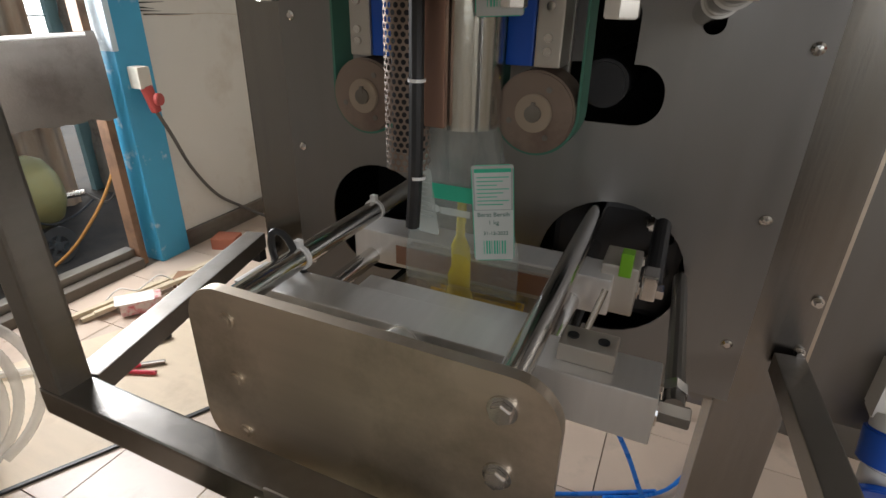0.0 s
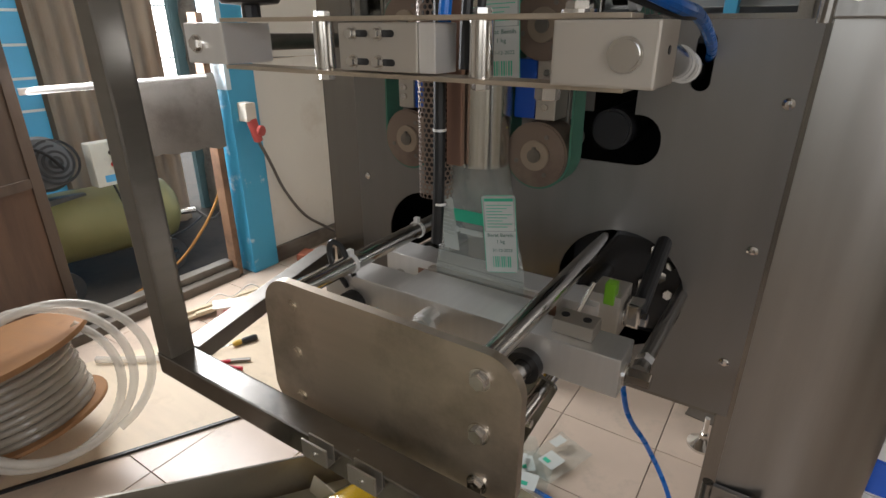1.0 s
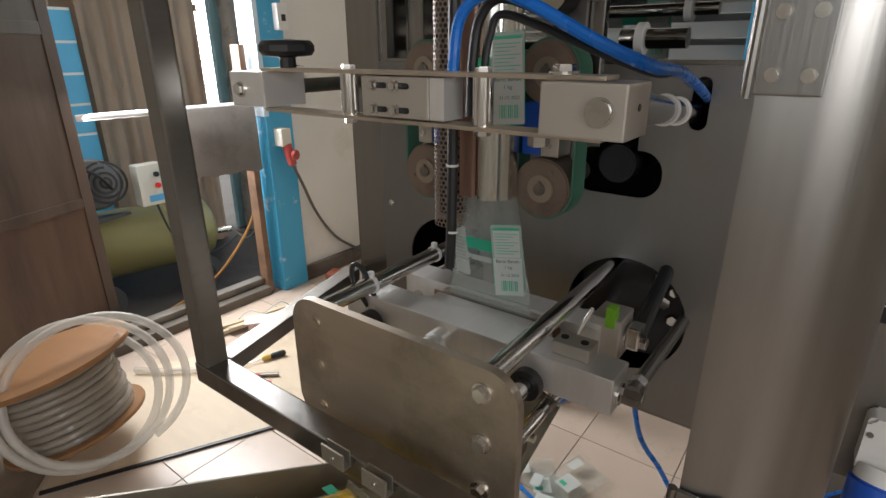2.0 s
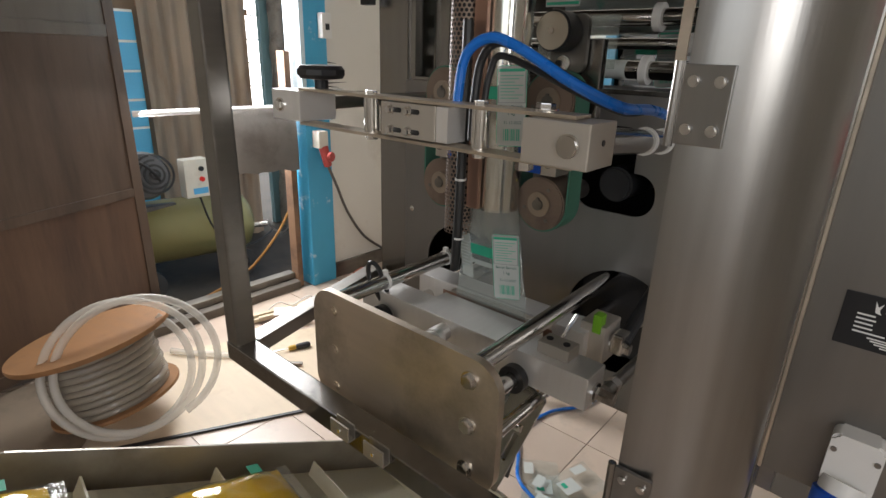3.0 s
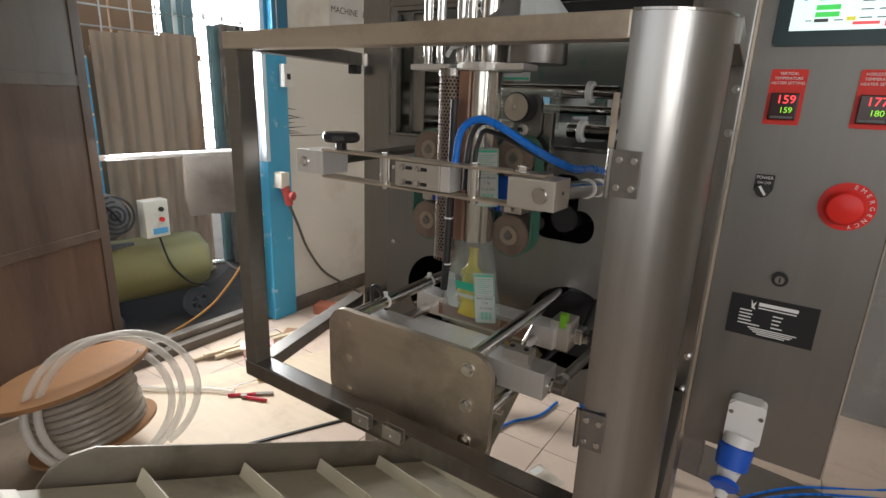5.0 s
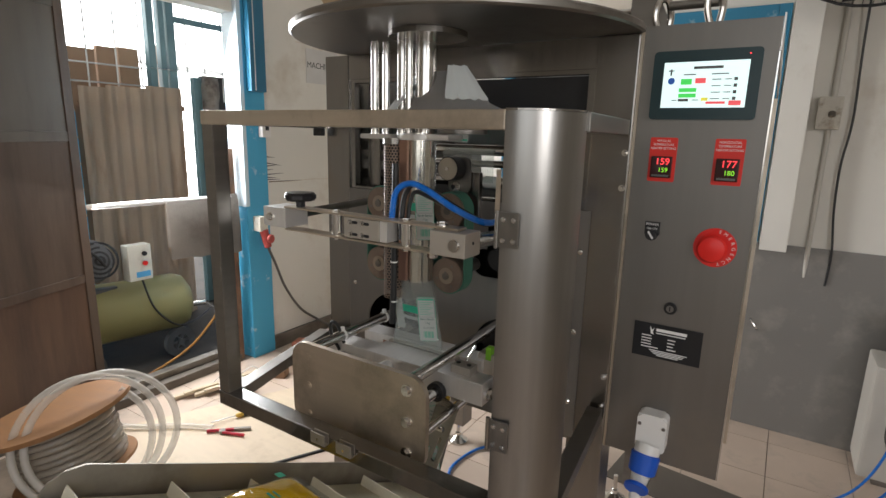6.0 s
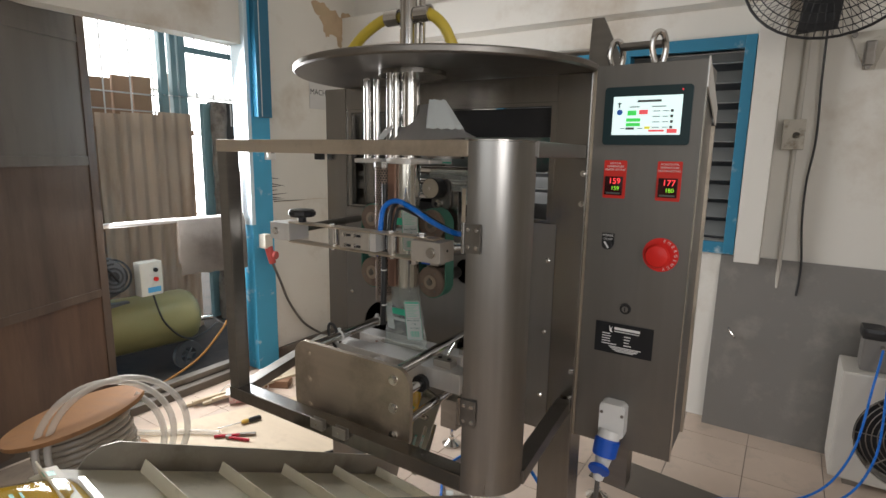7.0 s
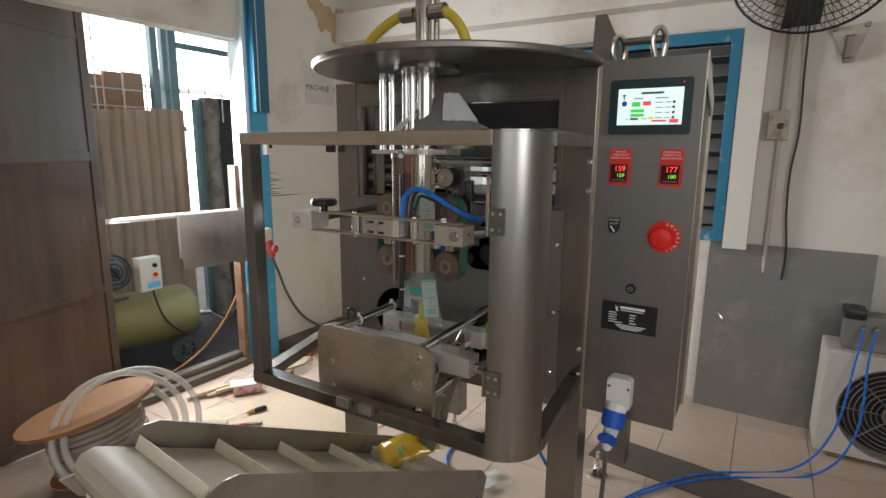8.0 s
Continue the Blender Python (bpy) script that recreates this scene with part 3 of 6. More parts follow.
part("sticker", box(-0.03, 0.03, -0.001, 0.001, -0.035, 0.035, m=Matrix.Translation((-2.775, 1.0, 0.25)) @ Matrix.Rotation(radians(78), 4, "Z")), LABEL, tank)
for y in (0.85, 1.42):
    part("wheel", ring((-2.80, y, -0.015), (-2.765, y, -0.015), 0.10, 0.055, 28), MOTOR, comp, smooth=True)
    hub = rod((-2.81, y, -0.015), (-2.755, y, -0.015), 0.022, 16)
    for a in range(6):
        d = Vector((0, math.cos(a * math.pi / 3), math.sin(a * math.pi / 3)))
        c = Vector((-2.78, y, -0.015))
        rod(c, c + d * 0.06, 0.009, 8, bm=hub)
    part("hub", hub, MOTOR, comp)
mo = part("motor", lathe([(0, 0), (0.11, 0), (0.13, 0.02), (0.13, 0.22), (0.115, 0.25), (0, 0.26)], Matrix.Translation((-2.98, 0.95, 0.585)) @ Matrix.Rotation(radians(78), 4, "Y") @ Matrix.Rotation(radians(10), 4, "X"), 32), MOTOR, comp, "dark grey motor with end cowl", True)
for k in range(4):
    part("cowl_ring", ring((-2.732 + 0.004 * k, 0.955, 0.638), (-2.728 + 0.004 * k, 0.955, 0.639), 0.108 - 0.026 * k, 0.096 - 0.026 * k), BLACK, mo)
part("cylinder_head", box(-3.05, -2.9, 0.75, 0.9, 0.4, 0.68, 0.01), MOTOR, comp)
part("foot_bracket", box(-3.0, -2.86, 0.85, 1.1, 0.375, 0.43, 0.004), MOTOR, comp)
cb = part("switch_box", box(-2.80, -2.72, 1.11, 1.25, 0.475, 0.695, 0.008), CREAM, comp, "cream pressure switch box with two buttons")
part("sticker", box(-2.7195, -2.7185, 1.15, 1.235, 0.495, 0.53), mat("blue_sticker", (0.1, 0.4, 0.7), 0.4), cb)
for z in (0.64, 0.58):
    part("button", rod((-2.72, 1.205, z), (-2.708, 1.205, z), 0.014, 16), RED if z < 0.60 else BLACK, cb)
part("power_lead", hose([(-2.74, 1.19, 0.475), (-2.72, 1.24, 0.28), (-2.70, 1.36, 0.14), (-2.74, 1.52, 0.12), (-2.9, 1.75, 0.12)], 0.006), RUBBER, comp)
part("valve", rod((-2.85, 1.54, 0.2), (-2.8, 1.64, 0.2), 0.018, 12), CHROME, comp)
tagged(part("orange_air_line", hose([(-2.24, 1.56, 0.80), (-2.31, 1.585, 0.60), (-2.35, 1.50, 0.37), (-2.38, 1.38, 0.20), (-2.43, 1.24, 0.06), (-2.52, 1.0, -0.06), (-2.6, 0.8, -0.112)], 0.0075), ORANGECORD, None, "", True), "orange rubber air line sagging from the door post", "hose")
tagged(part("grey_air_line", hose([(-2.8, 1.64, 0.2), (-2.6, 1.62, 0.19), (-2.44, 1.60, 0.32), (-2.33, 1.57, 0.52), (-2.29, 1.56, 0.70)], 0.006), GREYCORD, None, "", True), "grey air line from the compressor valve to the post", "hose")
tagged(part("motor_lead", hose([(-2.72, 0.98, 0.6), (-2.70, 0.9, 0.70), (-2.85, 0.8, 0.72), (-3.0, 0.8, 0.6)], 0.008), RUBBER, None, "", True), "black lead over the compressor motor", "cable")

# ---------------------------------------------------------------- fittings on the walls
skt = thing("red_wall_plug", (-2.08, 1.56, 0.66), "faded red industrial plug in a cream socket on the post", "plug", shift=(-0.03, 0.018, 0.10))
part("socket", box(-2.10, -2.03, 1.53, 1.59, 0.70, 0.79, 0.01), CREAM, skt)
part("plug_body", rod((-2.045, 1.565, 0.71), (-2.035, 1.585, 0.60), 0.026, 18, 0.022, 0.004), REDPLUG, skt, smooth=True)
part("flap", rod((-2.02, 1.585, 0.655), (-2.0, 1.59, 0.655), 0.026, 18, bevel=0.003), REDPLUG, skt)
tagged(part("wall_lead", hose([(-2.062, 1.60, 0.70), (-2.085, 1.67, 0.58), (-2.12, 1.77, 0.40), (-2.13, 1.90, 0.22), (-2.125, 2.05, 0.10), (-2.0, 2.12, 0.03)], 0.008), GREYCORD, None, "", True), "grey lead drooping along the white wall", "cable")
sb = thing("wall_socket", (-2.10, 1.60, 1.42), "white wall socket box on the blue post", "socket", shift=(-0.02, 0.06, -0.01))
part("cover", box(-2.10, -2.06, 1.555, 1.615, 1.36, 1.48, 0.006), WHITEPLASTIC, sb)
part("pin_holes", box(-2.061, -2.059, 1.575, 1.60, 1.40, 1.43), BLACK, sb)
sg = thing("machine_sign", (-2.148, 2.1, 1.76), "plain grey paper sign reading MACHINE 1", "sign", shift=(0, 0.07, 0.045))
part("sheet", box(-2.149, -2.147, 1.96, 2.24, 1.65, 1.86), mat("grey_paper", (0.6, 0.59, 0.57), 0.7), sg)
for k_, word in enumerate(("MACHINE", "1")):
    text("lettering", word, 0.052, Matrix.Translation((-2.1455, 2.08 + 0.165 * k_, 1.76)) @ Matrix.Rotation(radians(90), 4, "Z") @ Matrix.Rotation(radians(90), 4, "X"), INK, sg)

# brown damp patches where the paint has flaked high on the wall
DAMP = mat("brown_damp_plaster", (0.50, 0.37, 0.24), 0.85, 0, 0.35, 9, 0.4, 40, (1, 1, 1), (0.50, 0.38, 0.24), 7, 0.6)
for k, (y, z, w, h) in enumerate(((2.28, 2.30, 0.11, 0.075), (2.16, 2.36, 0.07, 0.05), (2.40, 2.33, 0.06, 0.06), (2.33, 2.20, 0.03, 0.06), (2.21, 2.22, 0.022, 0.035), (2.44, 2.22, 0.028, 0.08))):
    ring_ = []
    for i in range(22):
        a = 2 * math.pi * i / 22
        g = 1 + 0.55 * noise.noise((math.cos(a) * 1.7 + 4 * k, math.sin(a) * 1.7, 2.5))
        ring_.append((y + w * g * math.cos(a), z + h * g * math.sin(a)))
    part("damp_patch", outline(ring_, Matrix.Translation((-2.150, 0, 0)) @ Matrix((Vector((0, 1, 0)), Vector((0, 0, 1)), Vector((1, 0, 0)))).transposed().to_4x4(), 0.0008 + 0.0002 * k), DAMP, bpy.data.objects["wall_west"])
for pts_ in (((1.95, 1.93), (2.10, 1.925), (2.20, 1.90), (2.30, 1.905)), ((1.70, 1.085), (1.85, 1.075), (2.05, 1.08), (2.25, 1.07))):
    part("crack", hose([(-2.1495, y, z) for y, z in pts_], 0.0012, 4, 4), DAMP, bpy.data.objects["wall_west"])

# dark brush strokes on the plaster beside the post
STREAK = mat("dark_paint_streak", (0.05, 0.05, 0.05), 0.7, 0, 0.2, 20)
wall_w = bpy.data.objects["wall_west"]
for y0, y1, z, dz in ((1.675, 1.75, 1.237, -0.01), (1.675, 1.80, 1.20, -0.022), (1.675, 1.775, 1.178, 0.006), (1.675, 1.815, 1.128, 0.003), (1.675, 1.76, 1.112, -0.008), (1.675, 1.79, 1.098, -0.004), (1.675, 1.735, 1.155, 0.002), (1.70, 1.97, 1.083, -0.004)):
    bm = bmesh.new()
    quad = [bm.verts.new(p) for p in ((-2.149, y0, z - 0.004), (-2.149, y1, z + dz - 0.0007), (-2.149, y1, z + dz + 0.0007), (-2.149, y0, z + 0.003))]
    bm.faces.new(quad)
    bmesh.ops.solidify(bm, geom=bm.faces, thickness=0.0006)
    part("paint_streak", bm, STREAK, wall_w)

# wall fan
fan = thing("wall_fan", (0.66, 2.20, 2.15), "black wire wall fan tilted downwards", "fan", shift=(0.03, 0, -0.01))
FM = Matrix.Translation((0.66, 2.12, 2.17)) @ Matrix.Rotation(radians(72), 4, "X")
for r, z in ((0.30, 0.0), (0.285, 0.03), (0.265, 0.052), (0.235, 0.07), (0.20, 0.081), (0.16, 0.09), (0.12, 0.095), (0.08, 0.099)):
    pts = [FM @ Vector((r * math.cos(a * math.pi / 18), r * math.sin(a * math.pi / 18), z)) for a in range(37)]
    part("guard_ring", hose(pts, 0.0025 if r < 0.3 else 0.006, 6, 1), BLACK, fan)
bm = None
for a in range(60):
    c, s = math.cos(a * math.pi / 30), math.sin(a * math.pi / 30)
    bm = hose([FM @ Vector((0.3 * c, 0.3 * s, 0)), FM @ Vector((0.26 * c, 0.26 * s, 0.055)), FM @ Vector((0.15 * c, 0.15 * s, 0.092)), FM @ Vector((0.06 * c, 0.06 * s, 0.1))], 0.0014, 4, 3, bm=bm)
    bm = hose([FM @ Vector((0.3 * c, 0.3 * s, 0)), FM @ Vector((0.24 * c, 0.24 * s, -0.06)), FM @ Vector((0.08 * c, 0.08 * s, -0.08))], 0.0014, 4, 2, bm=bm)
tagged(part("guard_wire", bm, BLACK, fan), kind="stuff")
part("hub", rod(FM @ Vector((0, 0, -0.16)), FM @ Vector((0, 0, 0.10)), 0.06, 24, bevel=0.01), BLACK, fan, smooth=True)
for a in range(3):
    part("blade", box(0.05, 0.27, -0.07, 0.07, -0.004, 0.004, 0.002, m=FM @ Matrix.Rotation(radians(120 * a + 25), 4, "Z") @ Matrix.Rotation(radians(18), 4, "X")), BLACK, fan)
part("wall_arm", rod((0.66, 2.25, 2.2), (0.66, 2.48, 2.25), 0.02, 14), BLACK, fan)
tagged(part("fan_lead", hose([(0.71, 2.44, 2.1), (0.715, 2.47, 1.8), (0.725, 2.475, 1.5), (0.71, 2.475, 1.3), (0.715, 2.475, 1.1), (0.735, 2.475, 0.9), (0.73, 2.47, 0.75)], 0.005), RUBBER, None, "", True), "black fan lead hanging down the wall", "cable")
br = thing("wall_bracket", (0.82, 2.47, 1.85), "old grey metal bracket screwed to the wall", "bracket", shift=(0.05, 0, 0.02))
part("plate", outline([(-0.080, 0.075), (0.075, 0.085), (0.032, -0.06), (0.028, -0.085), (-0.014, -0.085), (-0.018, -0.06)], upright(0.825, 2.492, 1.87), 0.012, 0.002), OLDCREAM, br, "old cream painted bracket plate")
part("arm", box(0.805, 0.845, 2.42, 2.482, 1.80, 1.90, 0.008), DARKSTEEL, br)
for x, z in ((0.765, 1.935), (0.885, 1.945), (0.825, 1.795)):
    part("knob", rod((x, 2.48, z), (x, 2.455, z), 0.011, 14), DARKSTEEL, br)
jb = thing("junction_box", (0.58, 2.38, 1.42), "cream painted junction box with conduit", "electrical box", shift=(0.045, 0, 0.025))
part("box_body", box(0.545, 0.635, 2.44, 2.5, 1.43, 1.57, 0.006), OLDCREAM, jb)
part("latch", rod((0.60, 2.44, 1.49), (0.60, 2.43, 1.50), 0.014, 10), DARKSTEEL, jb)
part("conduit", rod((0.60, 2.485, 1.57), (0.60, 2.485, 2.14), 0.012, 12), ACWHITE, jb)
part("conduit", rod((0.60, 2.485, 0.75), (0.60, 2.485, 1.43), 0.010, 12), ACWHITE, jb)

# leaning board, air conditioner and manifold by the wall
pb = thing("leaning_panel", (0.69, 2.44, 0), "large grey steel sheet leaning on the wall", "panel")
PM = Matrix.Translation((0.385, 2.415, 0.0)) @ Matrix.Rotation(radians(-4.5), 4, "X")
part("sheet", box(0, 0.72, 0, 0.012, 0, 0.92, 0.002, m=PM), GREYBOX, pb)
part("handle", hose([PM @ Vector(p) for p in ((0.075, 0, 0.54), (0.078, -0.02, 0.535), (0.105, -0.02, 0.50), (0.105, 0, 0.49))], 0.004, 8, 3), CHROME, pb)
ac = thing("outdoor_unit", (1.2, 2.3, 0), "off-white air conditioner outdoor unit on the floor", "air conditioner", shift=(0.035, 0, 0))
body = cut(box(0.89, 1.62, 2.15, 2.39, 0.03, 0.52, 0.012), rod((1.17, 2.1, 0.26), (1.17, 2.25, 0.26), 0.215, 48))
part("casing", body, ACWHITE, ac, "off-white pressed steel casing")
part("fan_well", rod((1.17, 2.235, 0.26), (1.17, 2.25, 0.26), 0.213, 40), BLACK, ac)
part("fan_hub", rod((1.17, 2.16, 0.26), (1.17, 2.23, 0.26), 0.05, 24), DARKSTEEL, ac)
bm = None
for k in range(9):
    r = 0.05 + 0.02 * k
    pts = [(1.17 + r * math.cos(a * math.pi / 18), 2.152, 0.26 + r * math.sin(a * math.pi / 18)) for a in range(37)]
    bm = hose(pts, 0.0025, 5, 1, bm=bm)
for a in range(8):
    c, s = math.cos(a * math.pi / 4), math.sin(a * math.pi / 4)
    rod((1.17 + 0.05 * c, 2.152, 0.26 + 0.05 * s), (1.17 + 0.215 * c, 2.152, 0.26 + 0.215 * s), 0.003, 6, bm=bm)
part("grille", bm, DARKSTEEL, ac)
for x in (0.95, 1.52):
    part("foot", box(x, x + 0.06, 2.17, 2.37, 0, 0.03), DARKSTEEL, ac)
mf = thing("air_manifold", (1.05, 2.25, 0.52), "dark grey manifold block on the outdoor unit", "manifold", shift=(0.03, 0, 0))
part("block", box(0.955, 1.25, 2.20, 2.32, 0.522, 0.68, 0.006), GREYBOX, mf)
part("cloth", box(0.945, 1.03, 2.19, 2.31, 0.66, 0.71, 0.018), BLACK, mf)
for x in (1.02, 1.065):
    part("fitting", rod((x, 2.20, 0.635), (x, 2.175, 0.63), 0.009, 12), CHROME, mf)
for k, x in enumerate((1.05, 1.095)):
    tagged(part("blue_air_hose", hose([(x, 2.178, 0.63), (x - 0.02, 2.12, 0.50), (x - 0.07 + k * 0.03, 2.02, 0.20), (0.84 + k * 0.08, 1.93, 0.012), (0.52 + k * 0.03, 1.70 - k * 0.02, 0.008), (0.30 + k * 0.02, 1.42, 0.008), (0.17, 1.15, 0.01), (0.02, 1.05, 0.012)], 0.0048), BLUEHOSE, None, "", True), "bright blue air hose trailing over the tiles", "hose", "blue air hoses")
tagged(part("dark_floor_strip", box(0.05, 1.7, -0.115, 0.115, 0.0, 0.004, m=Matrix.Translation((0, 1.70, 0)) @ Matrix.Rotation(radians(-7), 4, "Z")), mat("dark_strip_brown", (0.14, 0.12, 0.10), 0.5, 0.2, 0.2, 5)), "dark strip across the tiles", "floor strip")

# ---------------------------------------------------------------- packaging machine body
mc = thing("packaging_machine", (-0.21, 1.1, 0), "stainless steel vertical pouch packaging machine on levelling feet", "packaging machine")
for x0 in (-0.655, 0.140):
    part("column", box(x0, x0 + 0.088, 0.694, 0.78, 0.10, 1.605, 0.003), STEEL, mc)
    part("column", box(x0, x0 + 0.088, 1.42, 1.50, 0.10, 1.605, 0.003), DARKSTEEL, mc)
for x, y in ((-0.611, 0.737), (0.184, 0.737), (0.11, 1.455), (-0.611, 1.455)):
    ft = part("levelling_foot", lathe([(0, 0), (0.045, 0), (0.045, 0.008), (0.03, 0.016), (0.014, 0.03), (0.0, 0.03)], Matrix.Translation((x, y, 0)), 28), CHROME, mc, "chromed levelling foot", True)
    part("stud", rod((x, y, 0.025), (x, y, 0.105), 0.008, 14), CHROME, ft)
    part("lock_nut", rod((x, y, 0.03), (x, y, 0.045), 0.014, 6), CHROME, ft)
front = box(-0.567, 0.156, 0.690, 0.6935, 0.672, 1.233)
holes = [outline(round_rect(0.198, 0.198, 0.0985), upright(-0.033, 0.8, 0.839), 0.2), outline(round_rect(0.184, 0.184, 0.0915), upright(-0.400, 0.8, 0.845), 0.2),
         outline(round_rect(0.14, 0.072, 0.033), upright(-0.071, 0.8, 1.075), 0.2), outline(round_rect(0.06, 0.12, 0.02), upright(-0.071, 0.8, 1.124), 0.2),
         outline(round_rect(0.024, 0.072, 0.0115), upright(0.036, 0.8, 1.183), 0.2)]
part("front_panel", cut(front, *holes), PANEL, mc, "satin steel front sheet with round openings")
for x, z in ((0.139, 1.138), (0.138, 0.944), (0.136, 0.764), (-0.545, 1.15), (-0.545, 0.95), (-0.545, 0.74)):
    part("screw", lathe([(0, 0.005), (0.004, 0.0045), (0.007, 0.002), (0.0075, 0)], upright(x, 0.690, z), 14), CHROME, mc)
part("top_panel", box(-0.567, 0.14, 0.696, 0.699, 1.540, 1.604), STEEL, mc)
part("opening_frame", cut(box(-0.567, 0.14, 0.70, 0.725, 1.222, 1.55), box(-0.55, 0.125, 0.6, 0.8, 1.24, 1.53)), STEEL, mc)
# black plate paints the shade of the recess below the top panel
part("header_band", box(-0.198, 0.124, 0.728, 0.74, 1.454, 1.529), BLACK, mc, "black plate painting the shade of the header recess")
part("inner_column", box(-0.53, -0.49, 0.74, 0.80, 1.24, 1.53, 0.003), STEEL, mc)
part("side_panel", box(-0.655, -0.652, 0.78, 1.42, 0.672, 1.605), STEEL, mc)
part("side_panel", box(0.2255, 0.228, 0.78, 1.42, 0.672, 1.605), STEEL, mc)
part("bottom_pan", box(-0.652, 0.225, 0.70, 1.42, 0.660, 0.668), DARKSTEEL, mc)
# partition and shelf are coloured near-black for the shade inside the machine
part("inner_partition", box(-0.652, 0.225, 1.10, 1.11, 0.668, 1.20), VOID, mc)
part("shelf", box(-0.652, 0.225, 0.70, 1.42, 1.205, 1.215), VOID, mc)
part("gearbox", box(-0.12, 0.06, 0.72, 0.95, 0.76, 0.93, 0.01), BLACK, mc)
part("gear_motor", rod((-0.075, 0.70, 1.085), (-0.075, 1.0, 1.085), 0.030, 28, bevel=0.004), BLACK, mc, "black gear motor", True)
part("gear_motor", rod((-0.30, 0.70, 1.085), (-0.30, 0.95, 1.085), 0.034, 28, bevel=0.004), BLACK, mc, "", True)
for x, z, r in ((0.005, 0.905, 0.010), (0.028, 0.885, 0.008), (0.015, 0.862, 0.010), (-0.005, 0.845, 0.012), (0.030, 0.835, 0.008)):
    part("link_nut", hexbolt((x, 0.73, z), r, 0.02, (0.5, -1, 0.2), r * 1.3), CHROME, mc)
part("link_arm", box(-0.012, 0.012, -0.006, 0.006, -0.055, 0.055, 0.003, m=Matrix.Translation((0.012, 0.745, 0.875)) @ Matrix.Rotation(radians(25), 4, "Y")), BLACK, mc)
part("spacer", box(0.010, 0.024, 0.715, 0.73, 0.895, 0.925, 0.002), WHITEPLASTIC, mc)
# film rollers inside the upper opening
for y, z, r, end, collar in ((0.80, 1.355, 0.014, -0.018, -0.085), (0.80, 1.270, 0.0155, -0.019, -0.095), (0.87, 1.315, 0.010, 0.005, -0.045)):
    rl = part("film_roller", rod((-0.545, y, z), (end, y, z), r, 24), CHROME, mc, "polished film roller", True)
    for x in (collar,):
        part("collar", ring((x, y, z), (x + 0.012, y, z), r + 0.009, r - 0.001), WHITEPLASTIC, rl)
fr = part("film_reel", rod((-0.45, 1.22, 1.43), (0.06, 1.22, 1.43), 0.085, 40), mat("rolled_clear_film", (0.42, 0.47, 0.44), 0.25, 0, 0.15, 12, stain=(0.1, 0.4, 0.3), stain_scale=9, stain_amount=0.3), mc, "roll of printed clear film", True)
part("print_band", ring((0.02, 1.22, 1.43), (0.035, 1.22, 1.43), 0.0865, 0.08), BLUEHOSE, fr)
part("label_print", box(-0.10, -0.04, 1.134, 1.1345, 1.42, 1.445), LABEL, fr)
part("film_web", box(-0.30, -0.14, 0.782, 0.7825, 1.27, 1.36), FILM, mc)
part("roller_sleeve", ring((-0.172, 0.80, 1.270), (-0.122, 0.80, 1.270), 0.0165, 0.0156), LABEL, mc, "white printed sleeve on the lower roller", True)
part("web_label", box(-0.29, -0.22, 0.7812, 0.7817, 1.375, 1.395), LABEL, mc)
part("web_label", box(-0.288, -0.222, 0.7804, 0.7810, 1.378, 1.383), GREEN, mc)

# rotary top table
tb = thing("round_top_table", (-0.12, 0.68, 1.605), "round stainless steel top table with filler pipe", "table top")
part("disc", lathe([(0, 0.012), (0.404, 0.012), (0.408, 0.008), (0.408, -0.002), (0.404, -0.006), (0, -0.006)], Matrix.Translation((-0.172, 0.675, 1.612)), 96), DARKSTEEL, tb, smooth=True)
part("hub_flange", rod((-0.17, 0.51, 1.594), (-0.17, 0.51, 1.6055), 0.085, 40), STEEL, tb)
fp = part("filler_pipe", rod((-0.175, 0.50, 1.622), (-0.175, 0.50, 2.05), 0.021, 28), CHROME, tb, "", True)
part("small_pipe", rod((-0.148, 0.52, 1.622), (-0.148, 0.52, 1.95), 0.008, 16), CHROME, tb, "", True)
for s in (-1, 1):
    part("hose_clamp", ring((-0.175 + s * 0.025, 0.50, 1.735), (-0.175 + s * 0.065, 0.50, 1.735), 0.019, 0.012), CHROME, fp)
    if s < 0:
        pts = [(-0.205, 0.50, 1.735), (-0.255, 0.50, 1.733), (-0.325, 0.505, 1.704), (-0.385, 0.515, 1.664), (-0.415, 0.53, 1.640)]
    else:
        pts = [(-0.145, 0.50, 1.735), (-0.112, 0.505, 1.732), (-0.082, 0.515, 1.705), (-0.064, 0.525, 1.665), (-0.055, 0.54, 1.640)]
    tagged(part("yellow_oil_hose", hose(pts, 0.013, 12, 10, 0.05), HOSEYELLOW, None, "", True), "yellow ribbed oil hose clamped to the filler pipe", "hose", "yellow oil hoses")
hk = thing("lifting_hook_plate", (0.19, 0.80, 1.61), "stainless plate with two chromed lifting eyes", "bracket")
part("plate", outline([(0, 0), (0.088, 0), (0.088, 0.045), (0.036, 0.152), (0.005, 0.152)], upright(0.158, 0.862, 1.612), 0.006), DARKSTEEL, hk)
part("bar", rod((0.05, 0.87, 1.684), (0.158, 0.87, 1.684), 0.008, 14), CHROME, hk)
part("bar", rod((0.246, 0.85, 1.684), (0.345, 0.85, 1.684), 0.010, 14), DARKSTEEL, hk)
